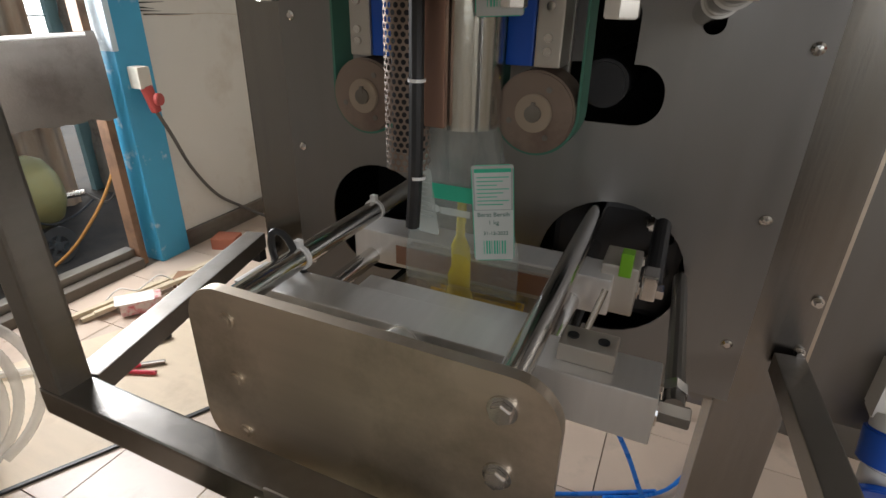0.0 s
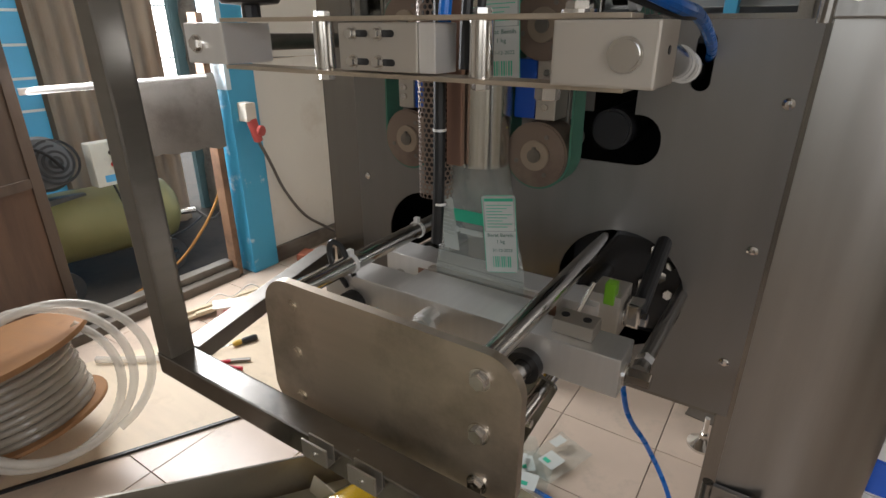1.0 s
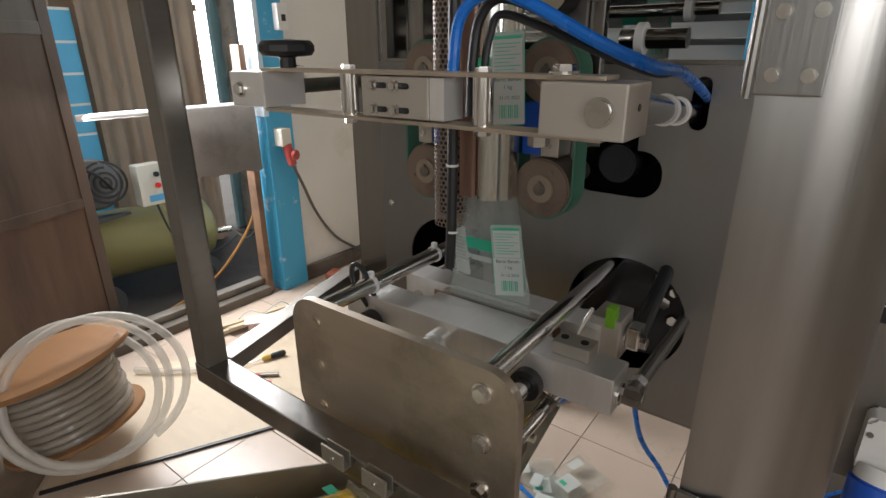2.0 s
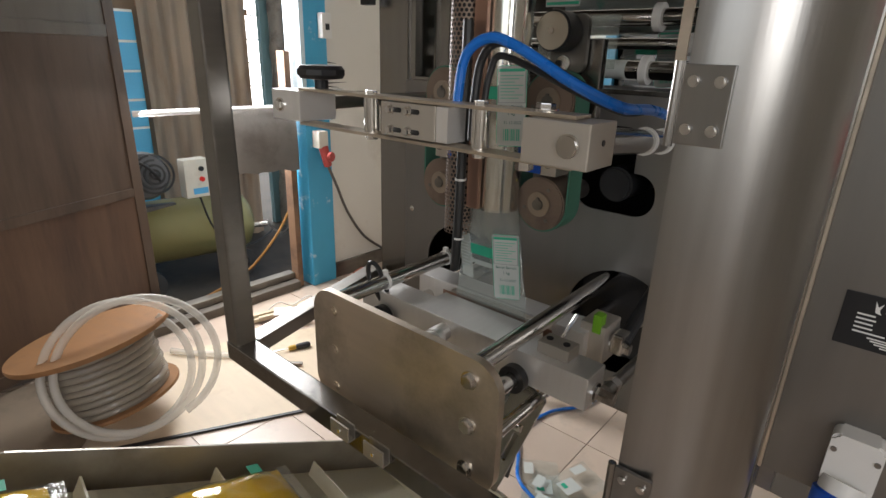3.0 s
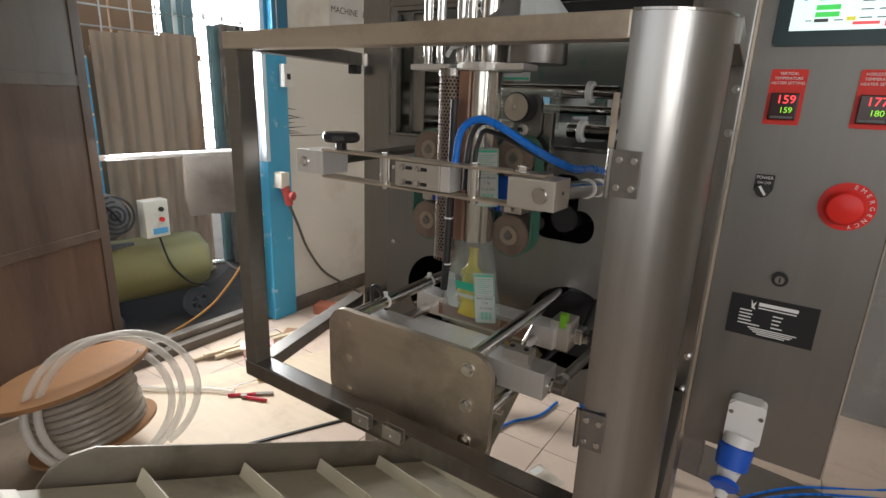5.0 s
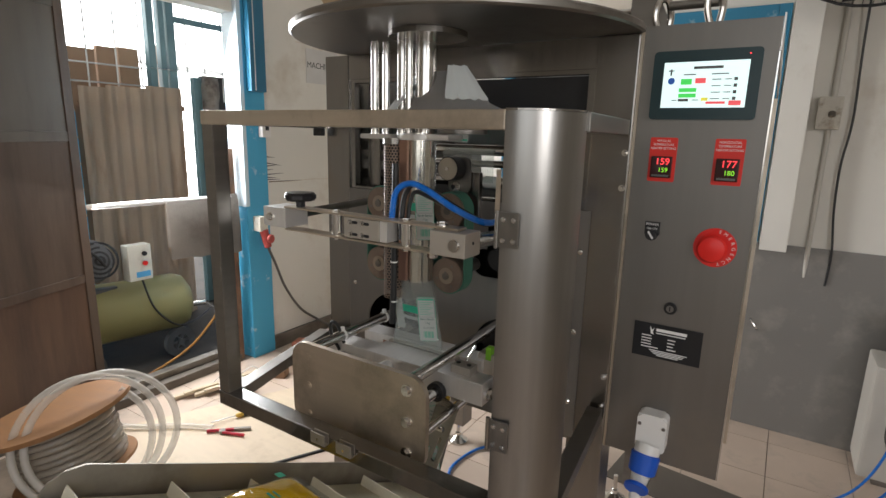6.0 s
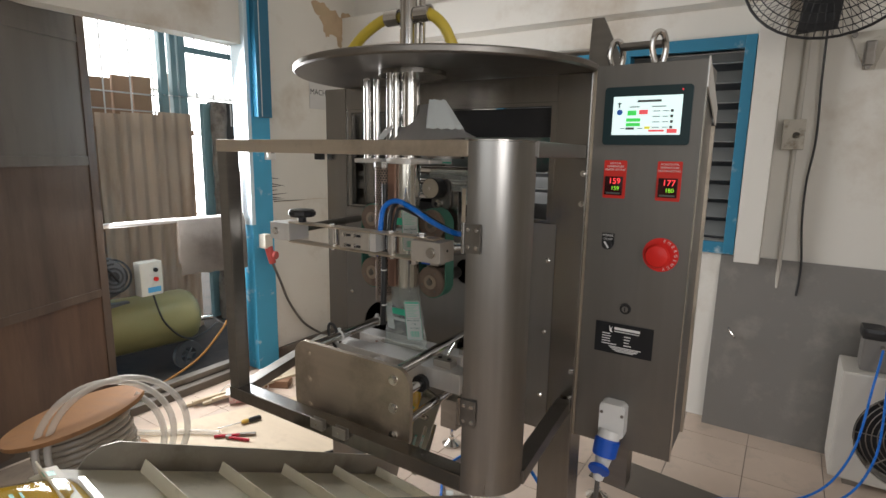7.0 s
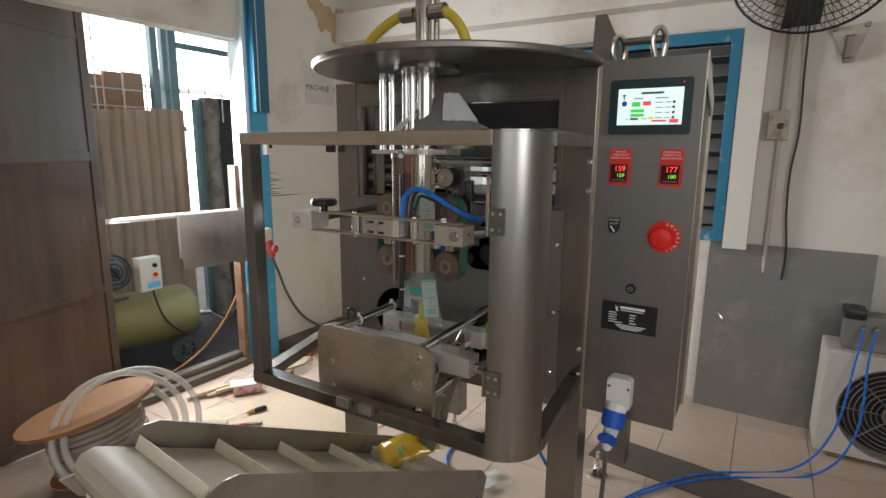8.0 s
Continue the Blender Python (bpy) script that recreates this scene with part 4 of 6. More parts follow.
for x, top in ((0.235, 1.698), (0.338, 1.712)):
    part("eye", hose([(x, 0.85, 1.62), (x - 0.014, 0.84, top - 0.04), (x - 0.010, 0.84, top - 0.008), (x, 0.845, top), (x + 0.010, 0.85, top - 0.008), (x + 0.014, 0.86, top - 0.04), (x + 0.006, 0.86, 1.62)], 0.0075, 10, 6), CHROME, hk, smooth=True)
# ---------------------------------------------------------------- guard frame with rounded corner cover
gd = thing("guard_frame", (-0.2, 0.26, 0.70), "steel tube guard frame with a rounded corner cover", "guard", shift=(-0.013, -0.010, 0.001))
# lighter and darker steels on one frame put its light and shade into colour
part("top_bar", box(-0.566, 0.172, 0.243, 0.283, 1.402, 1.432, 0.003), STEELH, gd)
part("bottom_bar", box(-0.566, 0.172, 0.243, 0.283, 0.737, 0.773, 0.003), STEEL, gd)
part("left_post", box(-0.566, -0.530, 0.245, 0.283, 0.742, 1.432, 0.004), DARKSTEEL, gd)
for z in (0.742, 1.402):
    a, b = Vector((-0.545, 0.283, z + 0.015)), Vector((-0.655, 0.690, z + 0.015))
    part("side_bar", box(-0.018, 0.018, -0.015, 0.015, -(b - a).length / 2, (b - a).length / 2, 0.002, m=along(a, b)), DARKSTEEL, gd)
    a, b = Vector((0.252, 0.330, z + 0.015)), Vector((0.220, 0.694, z + 0.015))
    part("side_bar", box(-0.018, 0.018, -0.015, 0.015, -(b - a).length / 2, (b - a).length / 2, 0.002, m=along(a, b)), DARKSTEEL, gd)
    part("stop_block", box(-0.665, -0.635, 0.67, 0.689, z - 0.022, z + 0.0, 0.003), BLACK, gd)
COVR = 0.092
pts = [(0.172, 0.243)]
for i in range(17):
    a = radians(-90 + 90 * i / 16)
    pts.append((0.172 + COVR * math.cos(a), 0.243 + COVR + COVR * math.sin(a)))
inner = [(0.172 + (p[0] - 0.172) * 0.97, 0.243 + COVR + (p[1] - 0.243 - COVR) * 0.97) for p in reversed(pts)]
part("corner_cover", outline(pts + inner, Matrix.Translation((0, 0, 0.738)), 0.692), COVER, gd, "brushed steel quarter-round corner cover", True)
part("cover_cap", outline(pts[1:] + [(0.172, 0.335)], Matrix.Translation((0, 0, 1.4305)), 0.003), STEEL, gd)
for z in (1.255, 0.913):
    hg = part("hinge", box(0.1700, 0.204, 0.2385, 0.2422, z - 0.027, z + 0.027, 0.001), COVER, gd, "steel butt hinge")
    part("pin", rod((0.168, 0.2385, z - 0.029), (0.168, 0.2385, z + 0.029), 0.0035, 12), STEEL, hg)
    for x in (0.179, 0.196):
        for dz in (-0.016, 0.016):
            part("screw", rod((x, 0.239, z + dz), (x, 0.2355, z + dz), 0.0040, 12, bevel=0.001), CHROME, hg)
part("edge_strip", box(0.163, 0.170, 0.240, 0.2425, 1.28, 1.345), STEELH, gd)
for z0, z1 in ((1.18, 1.26), (0.80, 0.86)):
    part("post_hinge", rod((-0.575, 0.262, z0), (-0.575, 0.262, z1), 0.005, 10), CHROME, gd)
for x in (-0.219, -0.147):
    lt = part("latch", cut(box(x - 0.020, x + 0.020, 0.229, 0.2428, 0.757, 0.782, 0.0015), box(x - 0.03, x + 0.03, 0.2315, 0.2405, 0.7595, 0.80)), CONVEYOR, gd, "small folded steel latch channel")
    part("screw", rod((x, 0.229, 0.769), (x, 0.2275, 0.769), 0.003, 10), CHROME, lt)

# ---------------------------------------------------------------- control cabinet
cc = thing("control_cabinet", (0.355, 0.85, 0.68), "tall stainless control cabinet with touch screen and switches", "control cabinet")
part("cabinet_body", box(0.236, 0.470, 0.709, 0.88, 0.676, 1.615, 0.003), CABINET, cc)
part("cabinet_front", box(0.2335, 0.4725, 0.705, 0.7085, 0.673, 1.618, 0.001), CABINET, cc)
SIDE = Matrix((Vector((0, 1, 0)), Vector((0, 0, 1)), Vector((1, 0, 0)))).transposed().to_4x4()
part("cabinet_lid", outline([(0.706, 1.624), (0.706, 1.560), (0.905, 1.488), (0.905, 1.530)], Matrix.Translation((0.4732, 0, 0)) @ SIDE, 0.003), ALU, cc, "bright folded lid edge")
part("edge_fold", box(0.4728, 0.4752, 0.703, 0.714, 0.674, 1.558), CHROME, cc)
part("edge_fold", box(0.4704, 0.4775, 0.870, 0.884, 0.678, 1.485), STEELH, cc)
for z in (1.365, 1.290, 0.850, 0.775):
    part("column_bolt", hexbolt((0.218, 0.694, z), 0.0045, 0.009, washer=0.007), CHROME, mc)
part("edge_fold", box(0.2286, 0.2332, 0.700, 0.740, 0.674, 1.612), STEELH, cc, "bright folded cabinet edge")
hm = part("screen_bezel", outline(round_rect(0.192, 0.132, 0.008), upright(0.3535, 0.7045, 1.5010), 0.006, 0.001), mat("petrol_black_bezel", (0.012, 0.035, 0.04), 0.3, 0, 0.1, 10), cc, "petrol black touch screen bezel")
SF = 0.6978
part("display", box(0.2785, 0.4295, SF, 0.6984, 1.4580, 1.5450), SCREEN, hm, "lit white touch display")
SM = upright(0.2785, SF, 1.4580)


def screen_item(name, rects, material):
    for x, y, w, h in rects:
        part(name, box(x, x + w, y, y + h, 0.0002, 0.0008, m=SM), material, hm)


screen_item("green_button", [(0.034, 0.044, 0.020, 0.011), (0.032, 0.030, 0.032, 0.0075), (0.032, 0.0195, 0.032, 0.0075)], SCRGREEN)
screen_item("red_button", [(0.060, 0.046, 0.019, 0.010), (0.083, 0.007, 0.034, 0.0045), (0.123, 0.004, 0.021, 0.009)], SCRRED)
screen_item("yellow_button", [(0.074, 0.013, 0.012, 0.006)], mat("screen_yellow", (0.7, 0.65, 0.05), 0.3, emit=(0.8, 0.75, 0.1), emit_strength=0.5))
screen_item("grey_mark", [(0.032, 0.012, 0.019, 0.005), (0.020, 0.0138, 0.009, 0.0015), (0.058, 0.0138, 0.012, 0.0015)] + [(0.112, 0.052 - 0.012 * k, 0.012, 0.0016) for k in range(4)] +
            [(0.128, 0.050 - 0.012 * k, 0.006, 0.006) for k in range(4)] + [(0.090, 0.052 - 0.012 * k, 0.016, 0.0016) for k in range(4)] + [(0.055, 0.073, 0.052, 0.005), (0.088, 0.062, 0.03, 0.002), (0.038, 0.062, 0.022, 0.002)], SCRGREY)
part("emblem", rod((0.2945, SF - 0.0008, 1.5095), (0.2945, SF, 1.5095), 0.0065, 20), mat("screen_blue", (0.02, 0.08, 0.3), 0.3, emit=(0.03, 0.1, 0.4), emit_strength=0.4), hm)
screen_item("emblem_mark", [(0.013, 0.062, 0.003, 0.012), (0.009, 0.070, 0.011, 0.002)], SCRGREY)
part("power_light", rod((0.428, 0.6985, 1.556), (0.428, 0.6975, 1.556), 0.0015, 8), LEDRED, hm)
for k, (x0, words, top, low) in enumerate(((0.266, "VERTICAL\nTEMPERATURE\nHEATER SETTING", "159", "159"), (0.388, "HORIZONTAL\nTEMPERATURE\nHEATER SETTING", "177", "180"))):
    tc = part("temperature_controller", outline(round_rect(0.053, 0.090, 0.003), upright(x0 + 0.0265, 0.7045, 1.354), 0.0025), REDLABEL, cc, "red label plate with a digital temperature meter")
    for j, wd in enumerate(words.split("\n")):
        text("lettering", wd, 0.0062, upright(x0 + 0.0265, 0.7015, 1.392 - 0.0075 * j), WHITEINK, tc)
    part("meter", box(x0 + 0.006, x0 + 0.047, 0.694, 0.702, 1.317, 1.361, 0.0015), LCD, tc)
    text("digits", top, 0.019, upright(x0 + 0.029, 0.6935, 1.350), LEDRED, tc)
    text("digits", low, 0.013, upright(x0 + 0.031, 0.6935, 1.333), LEDGREEN, tc)
    part("keys", box(x0 + 0.010, x0 + 0.043, 0.6933, 0.6945, 1.3195, 1.3235), SCRGREY, tc)
ps = part("power_switch", outline([(-0.015, 0.02), (0.015, 0.02), (0.015, -0.006), (0.008, -0.018), (0, -0.021), (-0.008, -0.018), (-0.015, -0.006)], upright(0.2875, 0.7045, 1.203), 0.003), BLACK, cc, "black power switch plate")
text("lettering", "POWER", 0.0075, upright(0.2875, 0.701, 1.2175), WHITEINK, ps)
text("lettering", "ON OFF", 0.006, upright(0.2875, 0.701, 1.2085), WHITEINK, ps)
part("selector", rod((0.2875, 0.7015, 1.196), (0.2875, 0.690, 1.196), 0.011, 20), BLACK, ps)
part("pointer", box(-0.002, 0.002, -0.001, 0.001, -0.009, 0.009, m=Matrix.Translation((0.2875, 0.6895, 1.196)) @ Matrix.Rotation(radians(-35), 4, "Y")), WHITEINK, ps)
em = part("emergency_stop", rod((0.411, 0.7045, 1.183), (0.411, 0.7020, 1.183), 0.040, 40), RED, cc, "red mushroom emergency stop button")
part("mushroom", lathe([(0.014, 0), (0.014, 0.012), (0.026, 0.016), (0.028, 0.022), (0.024, 0.028), (0.012, 0.031), (0, 0.0315)], upright(0.408, 0.702, 1.183), 36), RED, em, smooth=True)
for i, ch in enumerate("EMERGENCY"):
    a = radians(78 - i * 19)
    text("letter", ch, 0.0095, upright(0.411 + 0.0335 * math.cos(a), 0.7016, 1.183 + 0.0335 * math.sin(a)) @ Matrix.Rotation(a - math.pi / 2, 4, "Z"), WHITEINK, em)
lk = part("cam_lock", rod((0.342, 0.7045, 1.040), (0.342, 0.697, 1.040), 0.013, 24, bevel=0.002), BLACK, cc, "round black cam lock")
part("lock_face", rod((0.342, 0.697, 1.040), (0.342, 0.6955, 1.040), 0.0075, 20), DARKSTEEL, lk)
part("key_slot", box(0.3408, 0.3432, 0.695, 0.6958, 1.035, 1.045), BLACK, lk)
np_ = part("name_plate", box(0.272, 0.412, 0.7030, 0.7045, 0.920, 0.999, 0.0006), mat("black_nameplate", (0.012, 0.013, 0.015), 0.35), cc, "black maker's plate with white print")
NM = upright(0.272, 0.7030, 0.920)
bars([(0.047, 0.066, 0.062, 0.0065), (0.047, 0.0585, 0.060, 0.002)], NM, np_, WHITEINK, "maker_bar")
bars([(0.018, 0.050 - 0.0065 * k, (0.02, 0.022, 0.02, 0.021, 0.036)[k], 0.0022) for k in range(5)] + [(0.072, 0.048 - 0.0075 * k, (0.016, 0.014, 0.012, 0.018)[k], 0.0022) for k in range(4)] +
     [(0.036, 0.018, 0.078, 0.0018), (0.04, 0.0145, 0.068, 0.0018), (0.045, 0.011, 0.06, 0.0018), (0.052, 0.0075, 0.045, 0.0018)], NM, np_, WHITEINK)
part("emblem", outline([(0.034, 0.072), (0.038, 0.064), (0.043, 0.07), (0.040, 0.060), (0.043, 0.054), (0.036, 0.056)], NM, 0.0006), WHITEINK, np_)
sk = part("power_inlet", outline(round_rect(0.062, 0.088, 0.010), upright(0.337, 0.705, 0.756), 0.036, 0.004), WHITEPLASTIC, cc, "white industrial power inlet")
part("inlet_neck", rod((0.335, 0.675, 0.725), (0.331, 0.655, 0.690), 0.027, 28), WHITEPLASTIC, sk, smooth=True)
for x, z in ((0.312, 0.775), (0.362, 0.775)):
    part("screw", rod((x, 0.669, z), (x, 0.667, z), 0.004, 10), DARKSTEEL, sk)
pg = thing("blue_plug", (0.331, 0.655, 0.66), "blue industrial plug in the cabinet inlet", "plug")
part("plug_collar", rod((0.333, 0.666, 0.710), (0.330, 0.650, 0.668), 0.031, 28, 0.029, 0.003), BLUEPLUG, pg, smooth=True)
part("flap", rod((0.327, 0.630, 0.645), (0.327, 0.622, 0.640), 0.026, 28, bevel=0.002), BLUEPLUG, pg, smooth=True)
part("plug_body", rod((0.330, 0.652, 0.668), (0.322, 0.640, 0.605), 0.021, 24, 0.012, 0.003), WHITEPLASTIC, pg, smooth=True)
part("lead", hose([(0.322, 0.640, 0.608), (0.318, 0.65, 0.50), (0.30, 0.70, 0.25), (0.29, 0.76, 0.06), (0.30, 0.95, 0.012), (0.36, 1.2, 0.012)], 0.006), GREYCORD, pg, smooth=True)

# ---------------------------------------------------------------- jaw unit: plate, rods, bars
jw = thing("sealing_jaw_unit", (-0.168, 0.5, 0.75), "stainless front plate on guide rods with two sealing jaws", "sealing jaws", shift=(-0.013, 0, -0.012))
jp = part("front_plate", outline(round_rect(0.369, 0.200, 0.042, 10), upright(-0.181, 0.302, 0.846), 0.012, 0.0015), STEELH, jw, "rounded brushed steel front plate")
for x in (-0.042, -0.315):
    for z in (0.915, 0.847, 0.778):
        if x > -0.1:
            part("bolt", hexbolt((x, 0.290, z), 0.0095, 0.007, washer=0.0125), CHROME, jp, "hex bolt with washer")
        else:
            part("bolt", hexbolt((x, 0.290, z), 0.0065, 0.0025, washer=0.0085), STEELH, jp)
    for z, r in ((0.931, 0.0125), (0.867, 0.0115), (0.792, 0.010)):
        part("guide_rod", rod((x, 0.303, z), (x - 0.004, 0.72, z), r, 28), CHROME, jw, "polished guide rod", True)
cyl = part("spring_cylinder", rod((-0.166, 0.303, 0.893), (-0.166, 0.372, 0.893), 0.017, 24, bevel=0.002), ALU, jw, "ribbed aluminium spring cylinder", True)
for k in range(5):
    part("rib", ring((-0.166, 0.318 + 0.010 * k, 0.893), (-0.166, 0.322 + 0.010 * k, 0.893), 0.0185, 0.0168, 24), ALU, cyl)
for x in (-0.118, -0.100):
    part("socket_screw", rod((x, 0.335, 0.880), (x, 0.335, 0.897), 0.0075, 16, bevel=0.001), DARKSTEEL, jw)
part("tie_plate", box(-0.30, -0.06, 0.303, 0.368, 0.868, 0.878, 0.002), DARKSTEEL, jw)
for a in ((-0.316, 0.40, 0.931), (-0.318, 0.56, 0.931)):
    part("cable_tie", ring((a[0], a[1], a[2]), (a[0], a[1] + 0.005, a[2]), 0.0145, 0.0122), WHITEPLASTIC, jw)
    part("tie_head", box(a[0] - 0.004, a[0] + 0.004, a[1] - 0.002, a[1] + 0.006, a[2] + 0.012, a[2] + 0.021, 0.001), WHITEPLASTIC, jw)
part("jaw_cable", hose([(-0.33, 0.405, 0.89), (-0.336, 0.385, 0.935), (-0.330, 0.38, 0.966), (-0.320, 0.39, 0.958), (-0.318, 0.41, 0.905)], 0.004), RUBBER, jw, "black jaw heater cable", True)

# front jaw: drawn in its closed place; it slides on the rods
fj = new("front_jaw")
fj.parent = jw
BASE[fj] = BASE[jw]
fj["label"] = "machined aluminium front jaw bar"


def jaw_piece(name, bm, material, jaw, smooth=False):
    return part(name, bm, material, jaw, "", smooth)


bar = cut(box(-0.374, 0.064, 0.405, 0.456, 0.861, 0.910, 0.002), rod((-0.043, 0.39, 0.867), (-0.043, 0.48, 0.867), 0.0175, 28), rod((-0.316, 0.39, 0.867), (-0.316, 0.48, 0.867), 0.0175, 28))
jaw_piece("bar", bar, ALU, fj)
for x in (-0.316, -0.043):
    jaw_piece("bushing", ring((x, 0.392, 0.867), (x, 0.42, 0.867), 0.021, 0.0122, 28), BLACK, fj, True)
jaw_piece("jaw_lip", box(-0.255, -0.055, 0.456, 0.495, 0.866, 0.902, 0.002), ALU, fj)
jaw_piece("heat_tape", box(-0.252, -0.058, 0.4951, 0.4965, 0.872, 0.898), COPPER, fj)
jaw_piece("sensor_bracket", box(-0.022, 0.026, 0.420, 0.452, 0.9102, 0.928, 0.002), BLOCK, fj)
for x in (-0.012, 0.014):
    jaw_piece("screw", rod((x, 0.436, 0.928), (x, 0.436, 0.9295), 0.005, 14), BLACK, fj)
jaw_piece("pin", rod((-0.005, 0.45, 0.92), (0.004, 0.48, 0.955), 0.003, 10), CHROME, fj)
jaw_piece("link_bolt", hexbolt((0.064, 0.432, 0.878), 0.010, 0.026, (1, 0, 0), 0.014), CHROME, fj)
jaw_piece("link_rod", rod((0.078, 0.432, 0.885), (0.074, 0.72, 0.865), 0.009, 14), DARKSTEEL, fj)
jaw_piece("link_nut", rod((0.078, 0.448, 0.884), (0.078, 0.463, 0.883), 0.011, 6), CHROME, fj)
jaw_piece("heater_rod", rod((-0.18, 0.375, 0.888), (-0.18, 0.405, 0.888), 0.014, 16), ALU, fj)
rj = new("rear_jaw")
rj.parent = jw
BASE[rj] = BASE[jw]
rj["label"] = "machined aluminium rear jaw block"
jaw_piece("bar", box(-0.345, 0.0, 0.515, 0.565, 0.858, 0.905, 0.002), ALU, rj)
jaw_piece("jaw_lip", box(-0.255, -0.055, 0.502, 0.515, 0.866, 0.902, 0.002), BLOCK, rj)
jaw_piece("heat_tape", box(-0.272, -0.048, 0.5005, 0.5018, 0.872, 0.898), COPPER, rj)
jaw_piece("end_block", box(-0.016, 0.026, 0.530, 0.585, 0.855, 0.918, 0.003), BLOCK, rj)
jaw_piece("proximity_sensor", box(0.004, 0.018, 0.528, 0.545, 0.905, 0.935, 0.002), LIME, rj)
jaw_piece("link_bolt", hexbolt((0.026, 0.560, 0.880), 0.010, 0.028, (1, 0, 0), 0.014), CHROME, rj)
jaw_piece("link_rod", rod((0.042, 0.562, 0.888), (0.038, 0.72, 0.955), 0.011, 14), BLACK, rj)
jaw_piece("clevis", box(0.030, 0.048, 0.545, 0.575, 0.872, 0.905, 0.003), CHROME, rj)
for x in (-0.316, -0.043):
    jaw_piece("bushing", ring((x, 0.566, 0.867), (x, 0.60, 0.867), 0.022, 0.0122, 28), ALU, rj, True)

# slotted chute below the jaws
ch = thing("pouch_chute", (-0.15, 0.5, 0.55), "slotted steel brackets and chute below the jaws", "chute", shift=(-0.02, 0, -0.02))
SMX = Matrix.Translation((-0.089, 0.478, 0.690)) @ Matrix.Rotation(radians(20.6), 4, "Y") @ Matrix.Rotation(radians(97), 4, "X")
part("bracket", cut(outline(round_rect(0.056, 0.29, 0.008), SMX, 0.005), outline(round_rect(0.0095, 0.085, 0.0046), SMX @ Matrix.Translation((0.011, -0.0065, -0.02)), 0.05), outline(round_rect(0.0095, 0.05, 0.0046), SMX @ Matrix.Translation((-0.010, -0.038, -0.02)), 0.05)), STEEL, ch, "slotted steel bracket")
CM = Matrix.Translation((-0.165, 0.565, 0.60)) @ Matrix.Rotation(radians(62), 4, "X")
part("slide", box(-0.10, 0.05, -0.06, 0.06, -0.001, 0.001, m=CM), DARKSTEEL, ch)
part("stay", rod((-0.30, 0.42, 0.775), (-0.03, 0.42, 0.775), 0.006, 12), CHROME, ch)

# ---------------------------------------------------------------- vertical sealer across the front
vs = thing("vertical_sealer", (-0.17, 0.31, 1.19), "aluminium vertical sealer held between two flat steel bars", "sealer", shift=(-0.014, 0.006, -0.011))
for z in (1.1935, 1.2415):
    part("flat_bar", box(-0.378, 0.062, 0.288, 0.318, z, z + 0.004, 0.0008), STEELH, vs, "flat steel bar")
part("end_block", box(0.014, 0.086, 0.272, 0.326, 1.198, 1.241, 0.002), BLOCK, vs, "matt aluminium end block")
part("block_bolt", rod((0.066, 0.272, 1.2195), (0.066, 0.266, 1.2195), 0.0115, 32, bevel=0.002), CHROME, vs)
part("grub_screw", rod((0.086, 0.30, 1.222), (0.0868, 0.30, 1.222), 0.003, 10), BLACK, vs)
part("end_block", box(-0.442, -0.372, 0.285, 0.350, 1.198, 1.241, 0.002), ALU, vs)
part("block_bolt", hexbolt((-0.420, 0.285, 1.219), 0.008, 0.005, washer=0.01), CHROME, vs)
mb = part("heater_block", box(-0.206, -0.116, 0.290, 0.318, 1.199, 1.240, 0.0015), BLOCK, vs, "matt aluminium heater block with slotted bolts")
part("heater_end", box(-0.1155, -0.098, 0.292, 0.325, 1.199, 1.240, 0.0015), ALU, vs)
for z in (1.231, 1.207):
    for x in (-0.188, -0.158):
        part("slot", outline(round_rect(0.022, 0.006, 0.0029), upright(x + 0.007, 0.2898, z), 0.0006), BLACK, mb)
        part("bolt", hexbolt((x, 0.290, z), 0.0045, 0.005, washer=0.006), CHROME, mb)
for x in (-0.238, -0.060):
    sp = part("spacer", rod((x, 0.303, 1.1975), (x, 0.303, 1.2415), 0.010, 24), CHROME, vs, "polished spacer post", True)
    part("bolt", hexbolt((x, 0.303, 1.2455), 0.008, 0.005, (0, 0, 1)), CHROME, sp)
    part("bolt", hexbolt((x, 0.303, 1.1935), 0.008, 0.006, (0, 0, -1)), CHROME, sp)
kb = part("star_knob", lathe([(0.010, 0), (0.010, 0.012), (0.030, 0.014), (0.034, 0.019), (0.034, 0.026), (0.030, 0.031), (0, 0.033)], Matrix.Translation((-0.345, 0.305, 1.2455)), 10), BLACK, vs, "black plastic star knob", True)
part("hex_bolt", hexbolt((0.02, 0.303, 1.2455), 0.010, 0.006, (0, 0, 1), 0.013), CHROME, vs)
part("hex_bolt", hexbolt((0.0, 0.303, 1.1935), 0.010, 0.010, (0, 0, -1), 0.0), CHROME, vs)
part("support_rod", rod((0.070, 0.326, 1.2195), (0.036, 0.72, 1.178), 0.0145, 24), CHROME, vs, smooth=True)
part("support_rod", rod((-0.40, 0.35, 1.2195), (-0.47, 0.72, 1.215), 0.010, 24), DARKSTEEL, vs, smooth=True)
for y in (0.48, 0.56):
    f = (y - 0.326) / 0.394
    c = Vector((0.070 - 0.034 * f, y, 1.2195 - 0.0415 * f))
    part("cable_tie", ring(c, c + Vector((0, 0.004, 0)), 0.0172, 0.0147), WHITEPLASTIC, vs)
